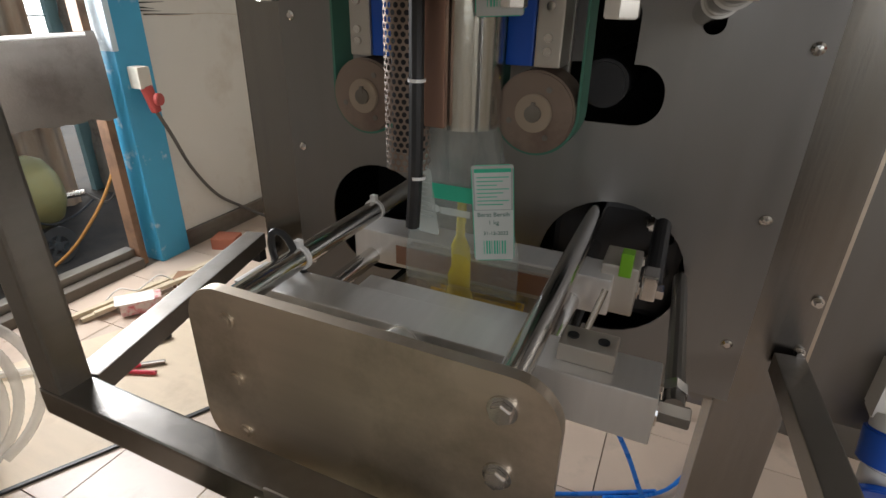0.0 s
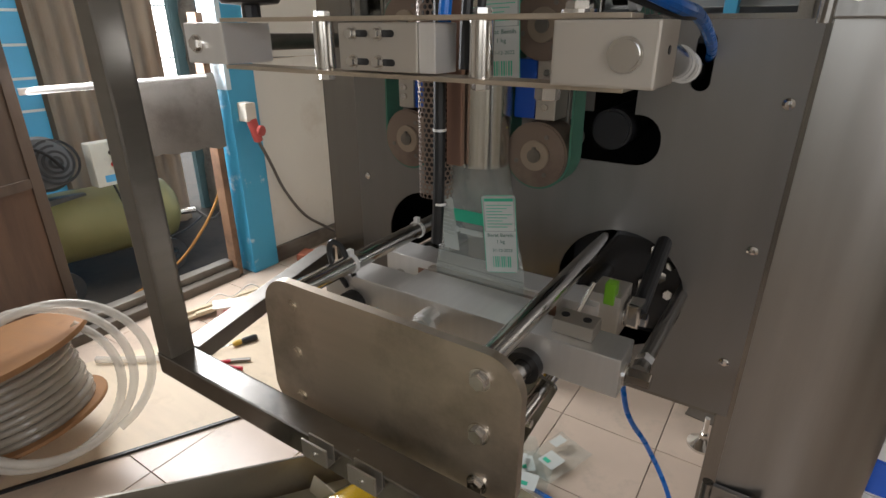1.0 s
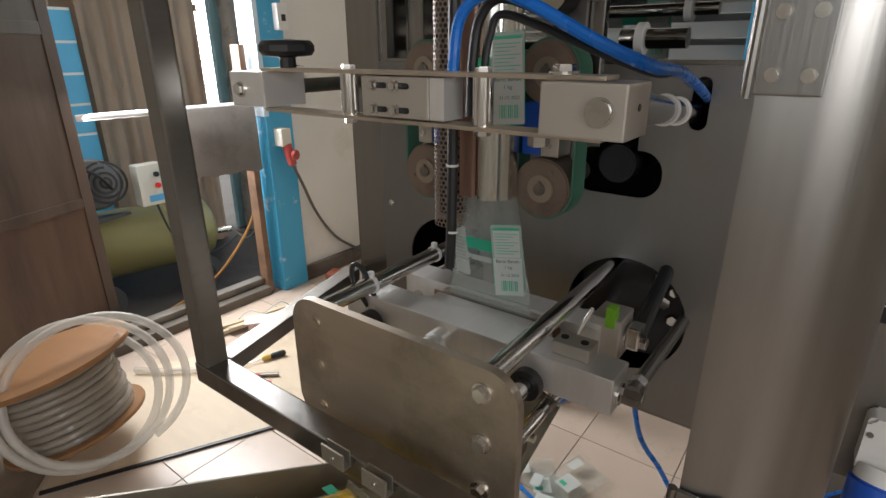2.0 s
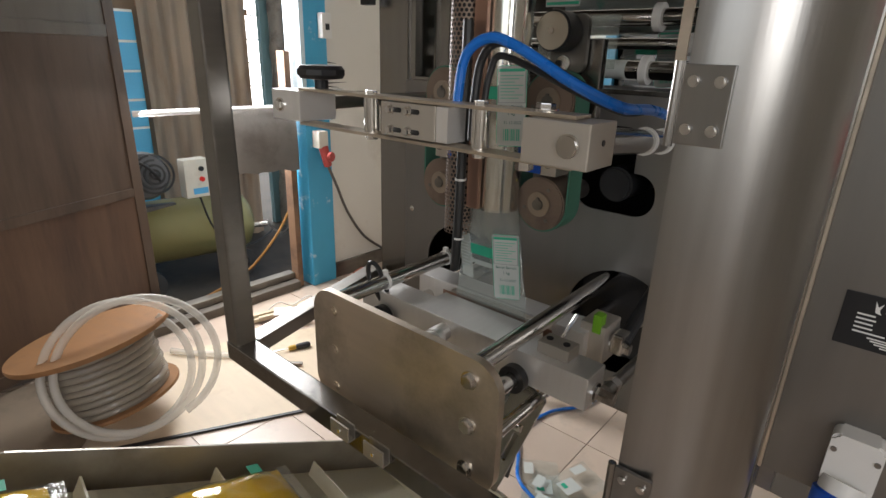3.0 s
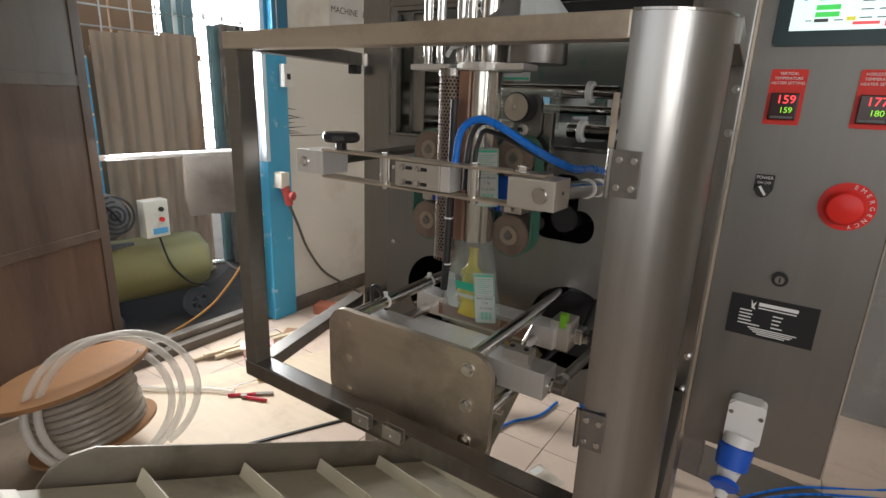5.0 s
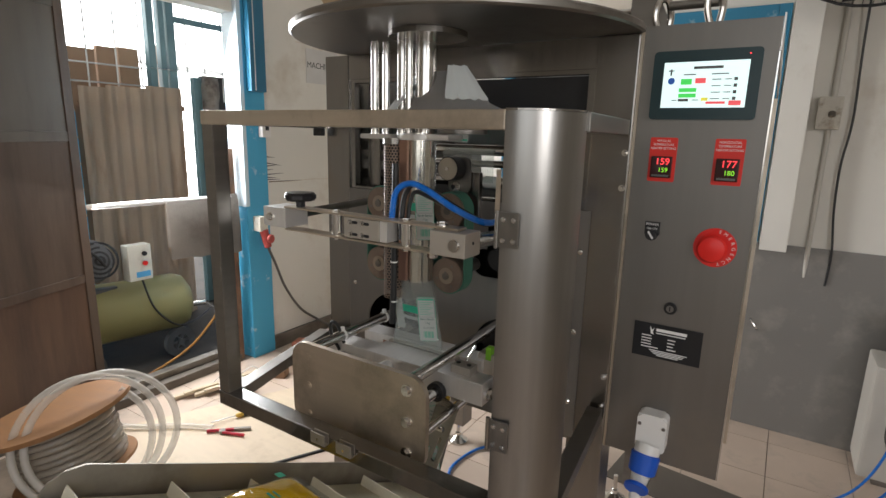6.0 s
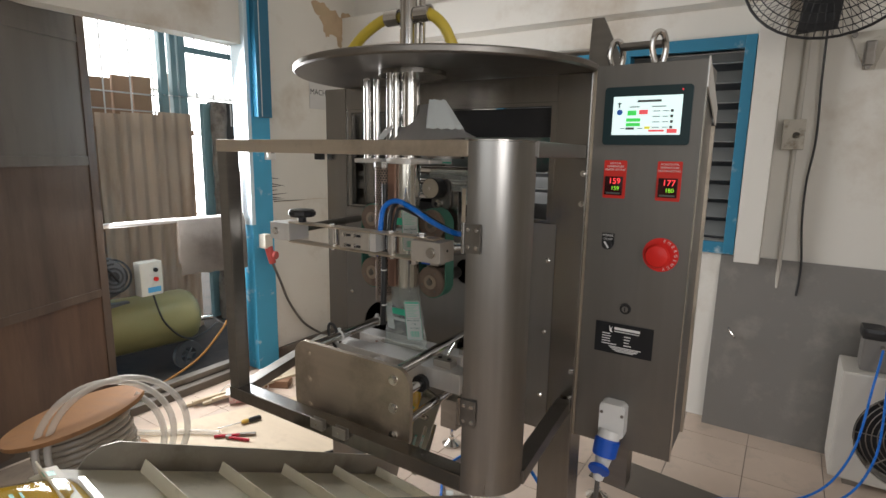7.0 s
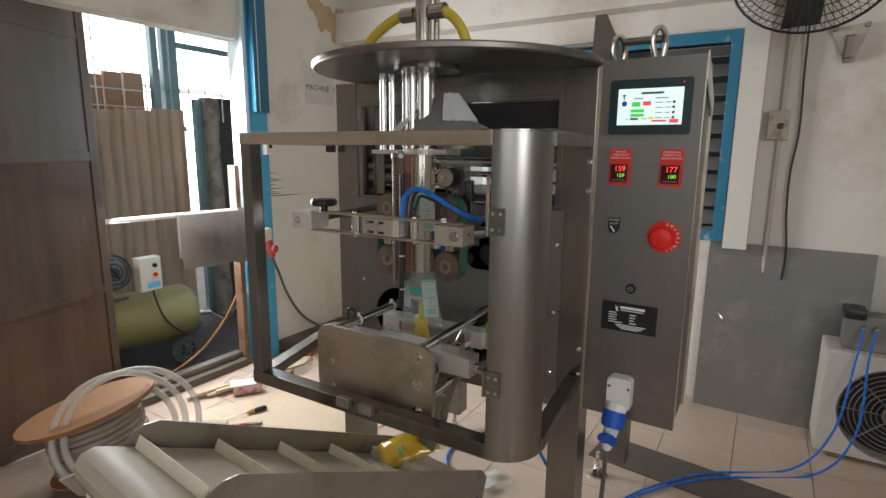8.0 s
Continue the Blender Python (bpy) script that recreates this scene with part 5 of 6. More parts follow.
for k, (mt, r, dz, dy) in enumerate(((BLUEHOSE, 0.0058, 0, 0), (RUBBER, 0.0052, -0.004, 0.016), (RUBBER, 0.004, -0.018, 0.02))):
    pts = [(-0.120 + 0.012 * k, 0.322 + dy, 1.19), (-0.118 + 0.012 * k, 0.322 + dy, 1.24), (-0.110 + 0.010 * k, 0.324 + dy, 1.285 + dz), (-0.080, 0.326 + dy, 1.303 + dz), (-0.042, 0.328 + dy, 1.293 + dz), (0.018, 0.334 + dy, 1.262 + dz * 0.6), (0.062, 0.36 + dy * 0.5, 1.240 + dz * 0.3), (0.064, 0.45, 1.232), (0.055, 0.60, 1.205), (0.034, 0.74, 1.185)]
    tagged(part("blue_pneumatic_hose" if k == 0 else "black_pneumatic_hose", hose(pts, r), mt, None, "", True), "bright blue pneumatic hose arching over the sealer" if k == 0 else "black pneumatic hose beside the blue one", "hose")

# ---------------------------------------------------------------- forming tube, perforated guard, film pullers
ftb = thing("forming_tube", (-0.163, 0.5, 1.06), "polished steel forming tube with flanges", "tube", shift=(-0.015, 0, -0.004))
part("tube", ring((-0.163, 0.5, 1.066), (-0.163, 0.5, 1.40), 0.034, 0.031, 40), CHROME, ftb, smooth=True)
part("heater_strip", box(-0.189, -0.168, 0.456, 0.464, 1.07, 1.384, 0.001), COPPER, ftb, "copper coloured seal strip")
part("flange", box(-0.305, -0.215, 0.46, 0.54, 1.385, 1.396, 0.004), ALU, ftb)
part("flange", rod((-0.150, 0.5, 1.385), (-0.150, 0.5, 1.398), 0.062, 32, bevel=0.003), ALU, ftb)
part("flange", box(-0.15, -0.06, 0.45, 0.51, 1.386, 1.397, 0.004), ALU, ftb)
for x, y, r in ((-0.285, 0.49, 0.0085), (-0.268, 0.51, 0.0085), (-0.207, 0.49, 0.011), (-0.178, 0.475, 0.0085)):
    part("tie_rod", rod((x, y, 1.396), (x, y, 1.598), r, 20), CHROME, ftb, smooth=True)
part("inner_pipe", rod((-0.155, 0.505, 1.398), (-0.155, 0.505, 1.598), 0.023, 28), CHROME, ftb, smooth=True)
bm = bmesh.new()
R = 14
for i in range(R):
    a = radians(10 + 160 * i / (R - 1))
    for j, (rr, zz) in enumerate(((0.145, 1.432), (0.112, 1.465), (0.072, 1.505), (0.046, 1.532))):
        bm.verts.new((-0.128 + rr * math.cos(a), 0.56 - rr * math.sin(a) * 0.8, zz + (0.02 * math.cos(a) if j == 0 else 0)))
bm.verts.ensure_lookup_table()
for i in range(R - 1):
    for j in range(3):
        bm.faces.new((bm.verts[i * 4 + j], bm.verts[i * 4 + j + 1], bm.verts[i * 4 + j + 5], bm.verts[i * 4 + j + 4]))
bmesh.ops.solidify(bm, geom=bm.faces, thickness=0.002)
part("forming_shoulder", bm, ALU, ftb, "flared forming shoulder", True)
part("shoulder_collar", rod((-0.08, 0.54, 1.40), (-0.08, 0.54, 1.45), 0.055, 32), DARKSTEEL, ftb, smooth=True)
bm = bmesh.new()
rows = []
for i in range(14):
    a = radians(186 + 58 * i / 13)
    rows.append([bm.verts.new((-0.128 + (0.152 - 0.022 * k) * math.cos(a), 0.56 + (0.122 - 0.018 * k) * math.sin(a), 1.445 + 0.025 * k + 0.006 * noise.noise((i * 0.9, k, 2)))) for k in range(5)])
for p, q in zip(rows, rows[1:]):
    for k in range(4):
        bm.faces.new((p[k], p[k + 1], q[k + 1], q[k]))
part("film_on_shoulder", bm, MILKY, ftb, "milky film drawn over the shoulder", True)
bm = bmesh.new()
rows = []
for i in range(12):
    a = radians(293 + 50 * i / 11)
    rows.append([bm.verts.new((-0.128 + (0.122 - 0.022 * k) * math.cos(a), 0.555 + (0.098 - 0.018 * k) * math.sin(a), 1.470 + 0.024 * k + 0.005 * noise.noise((i * 0.8, k, 6)))) for k in range(4)])
for p, q in zip(rows, rows[1:]):
    for k in range(3):
        bm.faces.new((p[k], p[k + 1], q[k + 1], q[k]))
part("film_on_shoulder", bm, MILKY, ftb, "milky film drawn over the shoulder", True)

# perforated tube guard: real holes between the webs
pg2 = thing("perforated_guard", (-0.222, 0.45, 1.02), "perforated steel guard plate beside the forming tube", "guard plate", shift=(-0.008, 0, -0.004))


def perforated(width, height, pitch, hole, place):
    one = bmesh.new()
    nx, nz = round(width / pitch), round(height / (pitch * 0.87))
    seg = 8
    for j in range(nz):
        for i in range(nx):
            cx, cz = (i + 0.5 + (0.5 if j % 2 else 0)) * pitch - width / 2, (j + 0.5) * pitch * 0.87
            inner = [one.verts.new(place(cx + hole * math.cos(2 * math.pi * (k + 0.5) / seg), cz + hole * math.sin(2 * math.pi * (k + 0.5) / seg))) for k in range(seg)]
            hx, hz = pitch / 2, pitch * 0.435
            corner = [(hx, hz), (hx * 0.41, hz), (-hx * 0.41, hz), (-hx, hz), (-hx, -hz), (-hx * 0.41, -hz), (hx * 0.41, -hz), (hx, -hz)]
            outer = [one.verts.new(place(cx + a, cz + b)) for a, b in corner]
            for k in range(seg):
                one.faces.new((inner[k], inner[(k + 1) % seg], outer[(k + 1) % seg], outer[k]))
    return one


def bent(u, v):
    a = u / 0.024
    return Vector((-0.222 + 0.024 * math.sin(a), 0.474 - 0.024 * math.cos(a), 1.022 + v))


# pulley brown on this steel plate paints the shade it stands in
tagged(part("perforated_plate", perforated(0.070, 0.362, 0.0070, 0.0026, bent), PULLEY, pg2), kind="stuff")
part("edge_band", ring((-0.222, 0.474, 1.375), (-0.222, 0.474, 1.388), 0.026, 0.023, 32), STEEL, pg2)
# the core is near-black so the holes look shaded
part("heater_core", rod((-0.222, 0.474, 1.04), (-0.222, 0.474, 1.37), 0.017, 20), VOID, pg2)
tagged(part("black_sensor_cable", hose([(-0.203, 0.442, 1.33), (-0.203, 0.440, 1.2), (-0.203, 0.438, 1.08), (-0.205, 0.438, 1.01), (-0.209, 0.440, 0.965)], 0.0074), RUBBER, None, "", True), "black sensor cable tied to the perforated guard", "cable")
tie = thing("cable_tie", (-0.207, 0.435, 1.1), "white nylon cable ties on the black cable", "cable tie", shift=(0.003, 0.003, -0.003))
for z in (1.113, 1.021):
    part("band", ring((-0.206, 0.436, z), (-0.206, 0.436, z + 0.003), 0.0085, 0.0074, 16), WHITEPLASTIC, tie)

HUBTAN = mat("worn_bronze_hub", (0.40, 0.33, 0.26), 0.4, 0.7, 0.12, 14)
for s, cx in ((1, -0.108), (-1, -0.306)):
    pl = thing("film_puller", (cx, 0.52, 1.05), "film pulling belt unit with green toothed belt", "belt unit", "film pulling belts", shift=(-0.004, 0.030, -0.005))
    for k, (z, r) in enumerate(((1.082, 0.041), (1.232, 0.039))):
        pu = part("pulley", rod((cx, 0.487, z), (cx, 0.535, z), r, 48, bevel=0.002), PULLEY, pl, "brown toothed pulley", True)
        part("hub", rod((cx, 0.4835, z), (cx, 0.487, z), 0.019, 32, bevel=0.001), HUBTAN, pu, smooth=True)
        part("shaft_end", rod((cx, 0.4805, z), (cx, 0.4836, z), 0.0085, 16), DARKSTEEL, pu)
        part("key", box(cx - 0.002, cx + 0.002, 0.4795, 0.483, z + 0.004, z + 0.011), DARKSTEEL, pu)
        for a in (60, 200, 300):
            part("screw", rod((cx + 0.027 * math.cos(radians(a)), 0.4862, z + 0.027 * math.sin(radians(a))), (cx + 0.027 * math.cos(radians(a)), 0.4872, z + 0.027 * math.sin(radians(a))), 0.003, 10), DARKSTEEL, pu)
    pts, ins = [], []
    for r, acc in ((0.0440, pts), (0.0412, ins)):
        for i in range(25):
            a = radians(180 + 180 * i / 24)
            acc.append((cx + r * math.cos(a), 1.082 + r * math.sin(a)))
        for i in range(25):
            a = radians(180 * i / 24)
            acc.append((cx + (r - 0.002) * math.cos(a), 1.232 + (r - 0.002) * math.sin(a)))
    one = bmesh.new()
    n = len(pts)
    vo = [[one.verts.new((x, y, z)) for x, z in L] for y in (0.492, 0.530) for L in (pts, ins)]
    for i in range(n):
        j = (i + 1) % n
        one.faces.new((vo[0][i], vo[0][j], vo[2][j], vo[2][i]))
        one.faces.new((vo[1][i], vo[3][i], vo[3][j], vo[1][j]))
        one.faces.new((vo[0][i], vo[1][i], vo[1][j], vo[0][j]))
        one.faces.new((vo[2][i], vo[2][j], vo[3][j], vo[3][i]))
    part("belt", one, GREENBELT, pl, "green toothed belt", True)
    part("side_plate", box(cx - 0.020, cx + 0.020, 0.538, 0.546, 1.07, 1.25, 0.002), DARKSTEEL, pl)
    part("slide_block", box(cx - 0.022 * s - 0.014, cx - 0.022 * s + 0.014, 0.495, 0.528, 1.125, 1.195, 0.002), BLUEPLUG, pl, "blue plastic slide block")
    bl = part("clamp_block", box(cx + 0.006 * s - 0.012, cx + 0.006 * s + 0.014, 0.492, 0.53, 1.125, 1.195, 0.002), BLOCK, pl)
    for z in (1.140, 1.152, 1.18):
        part("screw", rod((cx + 0.007 * s, 0.492, z), (cx + 0.007 * s, 0.488, z), 0.004, 12), CHROME, bl)
    part("drive_shaft", rod((cx, 0.535, 1.085), (cx, 0.62, 1.085), 0.016, 20), DARKSTEEL, pl)

en = thing("encoder_wheel", (-0.082, 0.5, 1.29), "round measuring wheel on a steel bracket", "encoder", shift=(-0.036, 0.038, 0.002))
part("bracket", outline(round_rect(0.056, 0.078, 0.012), upright(-0.078, 0.532, 1.303), 0.008, 0.001), DARKSTEEL, en)
part("wheel", rod((-0.084, 0.485, 1.318), (-0.084, 0.522, 1.318), 0.027, 36, bevel=0.002), BLACK, en, smooth=True)
part("wheel_face", rod((-0.084, 0.4835, 1.318), (-0.084, 0.4852, 1.318), 0.0245, 32), mat("tan_wheel_face", (0.45, 0.40, 0.32), 0.4, 0.6), en)
part("axle", rod((-0.084, 0.480, 1.318), (-0.084, 0.484, 1.318), 0.004, 12), CHROME, en)
part("adjuster", rod((-0.082, 0.518, 1.276), (-0.082, 0.526, 1.276), 0.011, 20), CHROME, en)
part("adjuster_hole", rod((-0.088, 0.516, 1.276), (-0.088, 0.519, 1.276), 0.005, 16), BLACK, en)
part("stay", box(-0.06, -0.03, 0.536, 0.55, 1.20, 1.31, 0.002), STEEL, en)

# ---------------------------------------------------------------- film, pouches and oil
FX, FY = -0.179, 0.50


def film_tube(levels, seg=36):
    """Tapering film: (z, half width, half depth) rings."""
    one = bmesh.new()
    loops = []
    for z, hw, hd in levels:
        loops.append([one.verts.new((FX + hw * math.cos(2 * math.pi * i / seg) * (1 + 0.05 * noise.noise((i * 0.45, z * 22, 3)) * (hd < 0.03)), FY + hd * math.sin(2 * math.pi * i / seg) * (1 + 0.25 * noise.noise((i * 0.6, z * 26, 7)) * (hd < 0.033)), z)) for i in range(seg)])
    for p, q in zip(loops, loops[1:]):
        for i in range(seg):
            one.faces.new((p[i], p[(i + 1) % seg], q[(i + 1) % seg], q[i]))
    return one


fm = thing("film_tube", (FX, FY, 0.9), "clear printed film hanging flattened from the forming tube", "film")
part("sleeve", film_tube([(1.385, 0.0365, 0.0365), (1.30, 0.0365, 0.0365), (1.20, 0.0367, 0.0367), (1.12, 0.0367, 0.0367), (1.066, 0.0365, 0.0365)]), POUCHFILM, fm, "", True)
part("pouch_film", film_tube([(1.066, 0.0365, 0.0365), (1.04, 0.042, 0.034), (1.01, 0.049, 0.030), (0.98, 0.056, 0.025), (0.95, 0.062, 0.018), (0.925, 0.067, 0.009), (0.906, 0.070, 0.002)]), FILM, fm, "", True)
part("seal_band", box(FX - 0.070, FX + 0.070, FY - 0.001, FY + 0.001, 0.868, 0.907), FILM, fm)


def print_label(label, z):
    """One printed label of the film, drawn about its own place on the tube."""
    th = thing("pouch_label", (0, 0, 0), label, "label", "printed film labels")
    for x0, w, a, main, roll in ((0.020, 0.042, -32, True, 3), (-0.055, 0.032, 30, False, 8)):
        m = Matrix.Translation((x0 + w / 2, -0.037 if main else -0.034, 0)) @ Matrix.Rotation(radians(-a * 0.6), 4, "Z") @ Matrix.Rotation(radians(-roll), 4, "Y") @ FACE
        part("paper", outline(round_rect(w, 0.108 if main else 0.075, 0.004), m, 0.0004), CLEARPRINT, th)
        if main:
            part("table_print", box(-w / 2 + 0.003, w / 2 - 0.003, 0.006, 0.046, 0.0004, 0.0006, m=m), LABEL, th)
            part("lower_print", box(-w / 2 + 0.001, w / 2 - 0.001, -0.053, 0.005, 0.0004, 0.00045, m=m), LABEL, th)
            text("lettering", "31-12-2022", 0.0056, m @ Matrix.Translation((0.002, -0.0215, 0.0005)), DARKGREEN, th)
            part("green_band", box(-w / 2 + 0.003, w / 2 - 0.003, 0.046, 0.050, 0.0004, 0.0007, m=m), GREEN, th)
            for x0_, x1_, y0_, y1_ in ((-w / 2, -w / 2 + 0.0008, -0.05, 0.05), (w / 2 - 0.0008, w / 2, -0.05, 0.05), (-w / 2 + 0.004, w / 2 - 0.004, -0.054, -0.0532), (-w / 2 + 0.004, w / 2 - 0.004, 0.0532, 0.054)):
                part("border", box(x0_, x1_, y0_, y1_, 0.0004, 0.0006, m=m), GREEN, th)
            bm = None
            for k in range(9):
                bm = box(-0.011 + k * 0.0027, -0.011 + k * 0.0027 + (0.0016 if k % 3 else 0.0008), -0.046, -0.030, 0.0004, 0.0007, bm=bm, m=m)
            part("barcode", bm, GREEN, th)
            text("lettering", "Berat Bersih", 0.0066, m @ Matrix.Translation((0, 0.000, 0.0005)), DARKGREEN, th)
            text("lettering", "1 kg", 0.0066, m @ Matrix.Translation((0, -0.009, 0.0005)), DARKGREEN, th)
            bars([(-0.016, 0.041 - 0.0042 * k, 0.032 - 0.006 * (k % 3), 0.0009) for k in range(8)], m @ Matrix.Translation((0, 0, 0.0003)), th, GREEN)
        else:
            bars([(-0.013, 0.022 - 0.0055 * k, 0.026 - 0.004 * (k % 3), 0.0014) for k in range(8)], m @ Matrix.Translation((0, 0, 0.0004)), th, GREYINK)
    part("green_stripe", box(-0.027, 0.018, -0.0385, -0.038, 0.008, 0.025), GREEN, th)
    part("logo_bar", box(-0.018, 0.016, -0.0388, -0.0383, -0.009, -0.001), CLEARPRINT, th)
    part("logo_bar", rod((-0.023, -0.0388, -0.004), (-0.023, -0.0383, -0.004), 0.0045, 16), CLEARPRINT, th)
    return th


DARKGREEN = mat("dark_green_ink", (0.03, 0.12, 0.09), 0.5)
GREYINK = mat("grey_ink", (0.3, 0.34, 0.33), 0.5)
labels = [print_label("white and green printed label on the clear film", 0)]
labels += [copy_thing(labels[0], Matrix()) for _ in range(5)]

oil = []
for k in range(4):
    th = thing("oil_stream", (0, 0, 0), "yellow cooking oil running into the clear pouch", "oil", "oil charges")
    bm = bmesh.new()
    loops = []
    for i in range(12):
        z = -0.125 + 0.145 * i / 11
        hw = (0.030 if z < -0.07 else 0.024 if z < -0.02 else 0.011) * (1 + 0.35 * noise.noise((k * 3.1, z * 45, 1)))
        hw *= 0.5 if k == 0 else 1.0
        hd = hw * 0.5
        off = 0.006 * noise.noise((k, z * 30, 5))
        loops.append([bm.verts.new((off + hw * math.cos(2 * math.pi * j / 14), hd * math.sin(2 * math.pi * j / 14), z)) for j in range(14)])
    for p, q in zip(loops, loops[1:]):
        for j in range(14):
            bm.faces.new((p[j], p[(j + 1) % 14], q[(j + 1) % 14], q[j]))
    bm.faces.new(loops[0])
    bm.faces.new(list(reversed(loops[-1])))
    part("oil_body", bm, POURED, th, "", True)
    oil.append(th)

PW, PH, PT = 0.062, 0.092, 0.026


def full_pouch():
    th = thing("oil_pouch", (0, 0, 0), "sealed clear pouch full of yellow cooking oil", "pouch", "filled oil pouches")
    for nm, k, mt in (("oil_fill", 0.97, OIL), ("pouch_film", 1.0, POUCHFILM)):
        bm = bmesh.new()
        loops = []
        for i in range(17):
            v = -1 + 2 * i / 16
            full = (1 - abs(v) ** 3.5)
            hw = PW * k * (0.90 + 0.10 * abs(v)) * (1 if k == 1 else 0.96)
            hd = PT * k * max(full, 0.02)
            loops.append([bm.verts.new((hw * math.copysign(abs(math.cos(a)) ** 0.8, math.cos(a)), hd * math.sin(a) * (1 + 0.22 * noise.noise((j * 0.5, v * 2.5, 4))), PH * k * v)) for j in range(24) for a in (2 * math.pi * j / 24,)])
        for p, q in zip(loops, loops[1:]):
            for j in range(24):
                bm.faces.new((p[j], p[(j + 1) % 24], q[(j + 1) % 24], q[j]))
        bm.faces.new(loops[0])
        bm.faces.new(list(reversed(loops[-1])))
        part(nm, bm, mt, th, "", True)
    for s in (-1, 1):
        part("seal", box(-PW, PW, -0.0008, 0.0008, s * (PH + 0.006) - 0.008, s * (PH + 0.006) + 0.008), POUCHFILM, th)
    part("green_print", box(0.012, 0.045, -PT - 0.0016, -PT - 0.0010, -0.03, -0.024), GREEN, th)
    part("green_print", box(0.012, 0.038, -PT - 0.0016, -PT - 0.0010, -0.016, -0.012), GREEN, th)
    part("green_print", box(-0.05, -0.03, -PT - 0.0016, -PT - 0.0010, 0.030, 0.048), GREEN, th)
    return th


pouches = [full_pouch()]
pouches += [copy_thing(pouches[0], Matrix()) for _ in range(3)]

# ---------------------------------------------------------------- inclined conveyor
CO = Vector((-0.385, 0.338, 0.525))
CXA, CYA, CZA = Vector((0.9928, -0.1196, 0)), Vector((0.1070, 0.8881, -0.4470)), Vector((0.0535, 0.4438, 0.8945))
CV = Matrix.Translation(CO) @ Matrix((CXA, CYA, CZA)).transposed().to_4x4()
BX0, BX1, TOP_Y, LOW_Y, BR = 0.0, 0.29, -0.645, 0.36, 0.035
cvb = thing("take_off_conveyor", (-0.2, 0.1, 0), "inclined cleated take-off conveyor with steel side plates", "conveyor")
LOOP_L = (LOW_Y - TOP_Y) * 2 + 2 * math.pi * BR
one = bmesh.new()
NB = 90


def loop_point(s):
    """A place on the belt's loop and its turn about x, by metres along it; it runs up the top side."""
    s %= LOOP_L
    run = LOW_Y - TOP_Y
    if s < run:
        return Vector((0, LOW_Y - s, 0)), 0.0
    s -= run
    if s < math.pi * BR:
        a = s / BR
        return Vector((0, TOP_Y - BR * math.sin(a), -BR + BR * math.cos(a))), a
    s -= math.pi * BR
    if s < run:
        return Vector((0, TOP_Y + s, -2 * BR)), math.pi
    a = math.pi + (s - run) / BR
    return Vector((0, LOW_Y - BR * math.sin(a), -BR + BR * math.cos(a))), a


rings_ = []
for i in range(NB):
    p, a = loop_point(LOOP_L * i / NB)
    rings_.append([one.verts.new(CV @ Vector((x, p.y, p.z))) for x in (BX0, BX1)])
for i in range(NB):
    p, q = rings_[i], rings_[(i + 1) % NB]
    one.faces.new((p[0], p[1], q[1], q[0]))
bmesh.ops.solidify(one, geom=one.faces, thickness=0.003)
part("belt", one, BELT, cvb, "cream conveyor belt", True)
NC = round(LOOP_L / 0.185)
PITCH = LOOP_L / NC
cleats = []
for k in range(NC):
    bm = outline([(0.0, 0.0), (0.028, 0.0), (0.006, 0.007), (0.003, 0.026), (0.0, 0.026)], Matrix.Translation((BX0 + 0.006, 0, 0)) @ Matrix.Rotation(radians(90), 4, "Z") @ Matrix.Rotation(radians(90), 4, "X"), BX1 - BX0 - 0.012)
    c = part("cleat", bm, BELT)
    c.parent = cvb
    cleats.append(c)
for x0, x1 in ((BX0 - 0.012, BX0 - 0.008), (BX1 + 0.008, BX1 + 0.012)):
    prof = [(TOP_Y + 0.045, -0.02), (TOP_Y + 0.055, 0.022), (TOP_Y + 0.075, 0.043), (TOP_Y + 0.105, 0.055), (LOW_Y - 0.01, 0.055), (LOW_Y + 0.03, 0.035), (LOW_Y + 0.04, -0.06), (LOW_Y, -0.10), (TOP_Y + 0.0, -0.10), (TOP_Y - 0.045, -0.07)]
    part("side_plate", outline(prof, CV @ Matrix.Translation((x0, 0, 0)) @ Matrix((Vector((0, 1, 0)), Vector((0, 0, 1)), Vector((1, 0, 0)))).transposed().to_4x4(), x1 - x0), CONVEYOR, cvb, "scuffed steel conveyor side plate")
    for y in (TOP_Y, LOW_Y, -0.1):
        part("bolt", hexbolt(CV @ Vector((x1 if x0 > 0 else x0, y, -BR)), 0.008, 0.006, CXA if x0 > 0 else -CXA, 0.011), CHROME, cvb)
for y in (TOP_Y, LOW_Y):
    part("drum", rod(CV @ Vector((BX0 - 0.006, y, -BR)), CV @ Vector((BX1 + 0.006, y, -BR)), BR - 0.004, 28), DARKSTEEL, cvb, smooth=True)
part("slider_bed", box(BX0, BX1, TOP_Y + 0.04, LOW_Y - 0.04, -0.008, -0.004, m=CV), DARKSTEEL, cvb)
for y in (TOP_Y + 0.12, LOW_Y - 0.15):
    for x in (BX0 - 0.028, BX1 + 0.028):
        p = CV @ Vector((x, y, -0.06))
        part("leg", box(p.x - 0.015, p.x + 0.015, p.y - 0.015, p.y + 0.015, 0.0, p.z, 0.002), DARKSTEEL, cvb)
crate = thing("collecting_crate", (-0.38, -0.62, 0), "grey plastic crate under the conveyor head", "crate")
CR = mat("grey_crate_plastic", (0.25, 0.26, 0.27), 0.5)
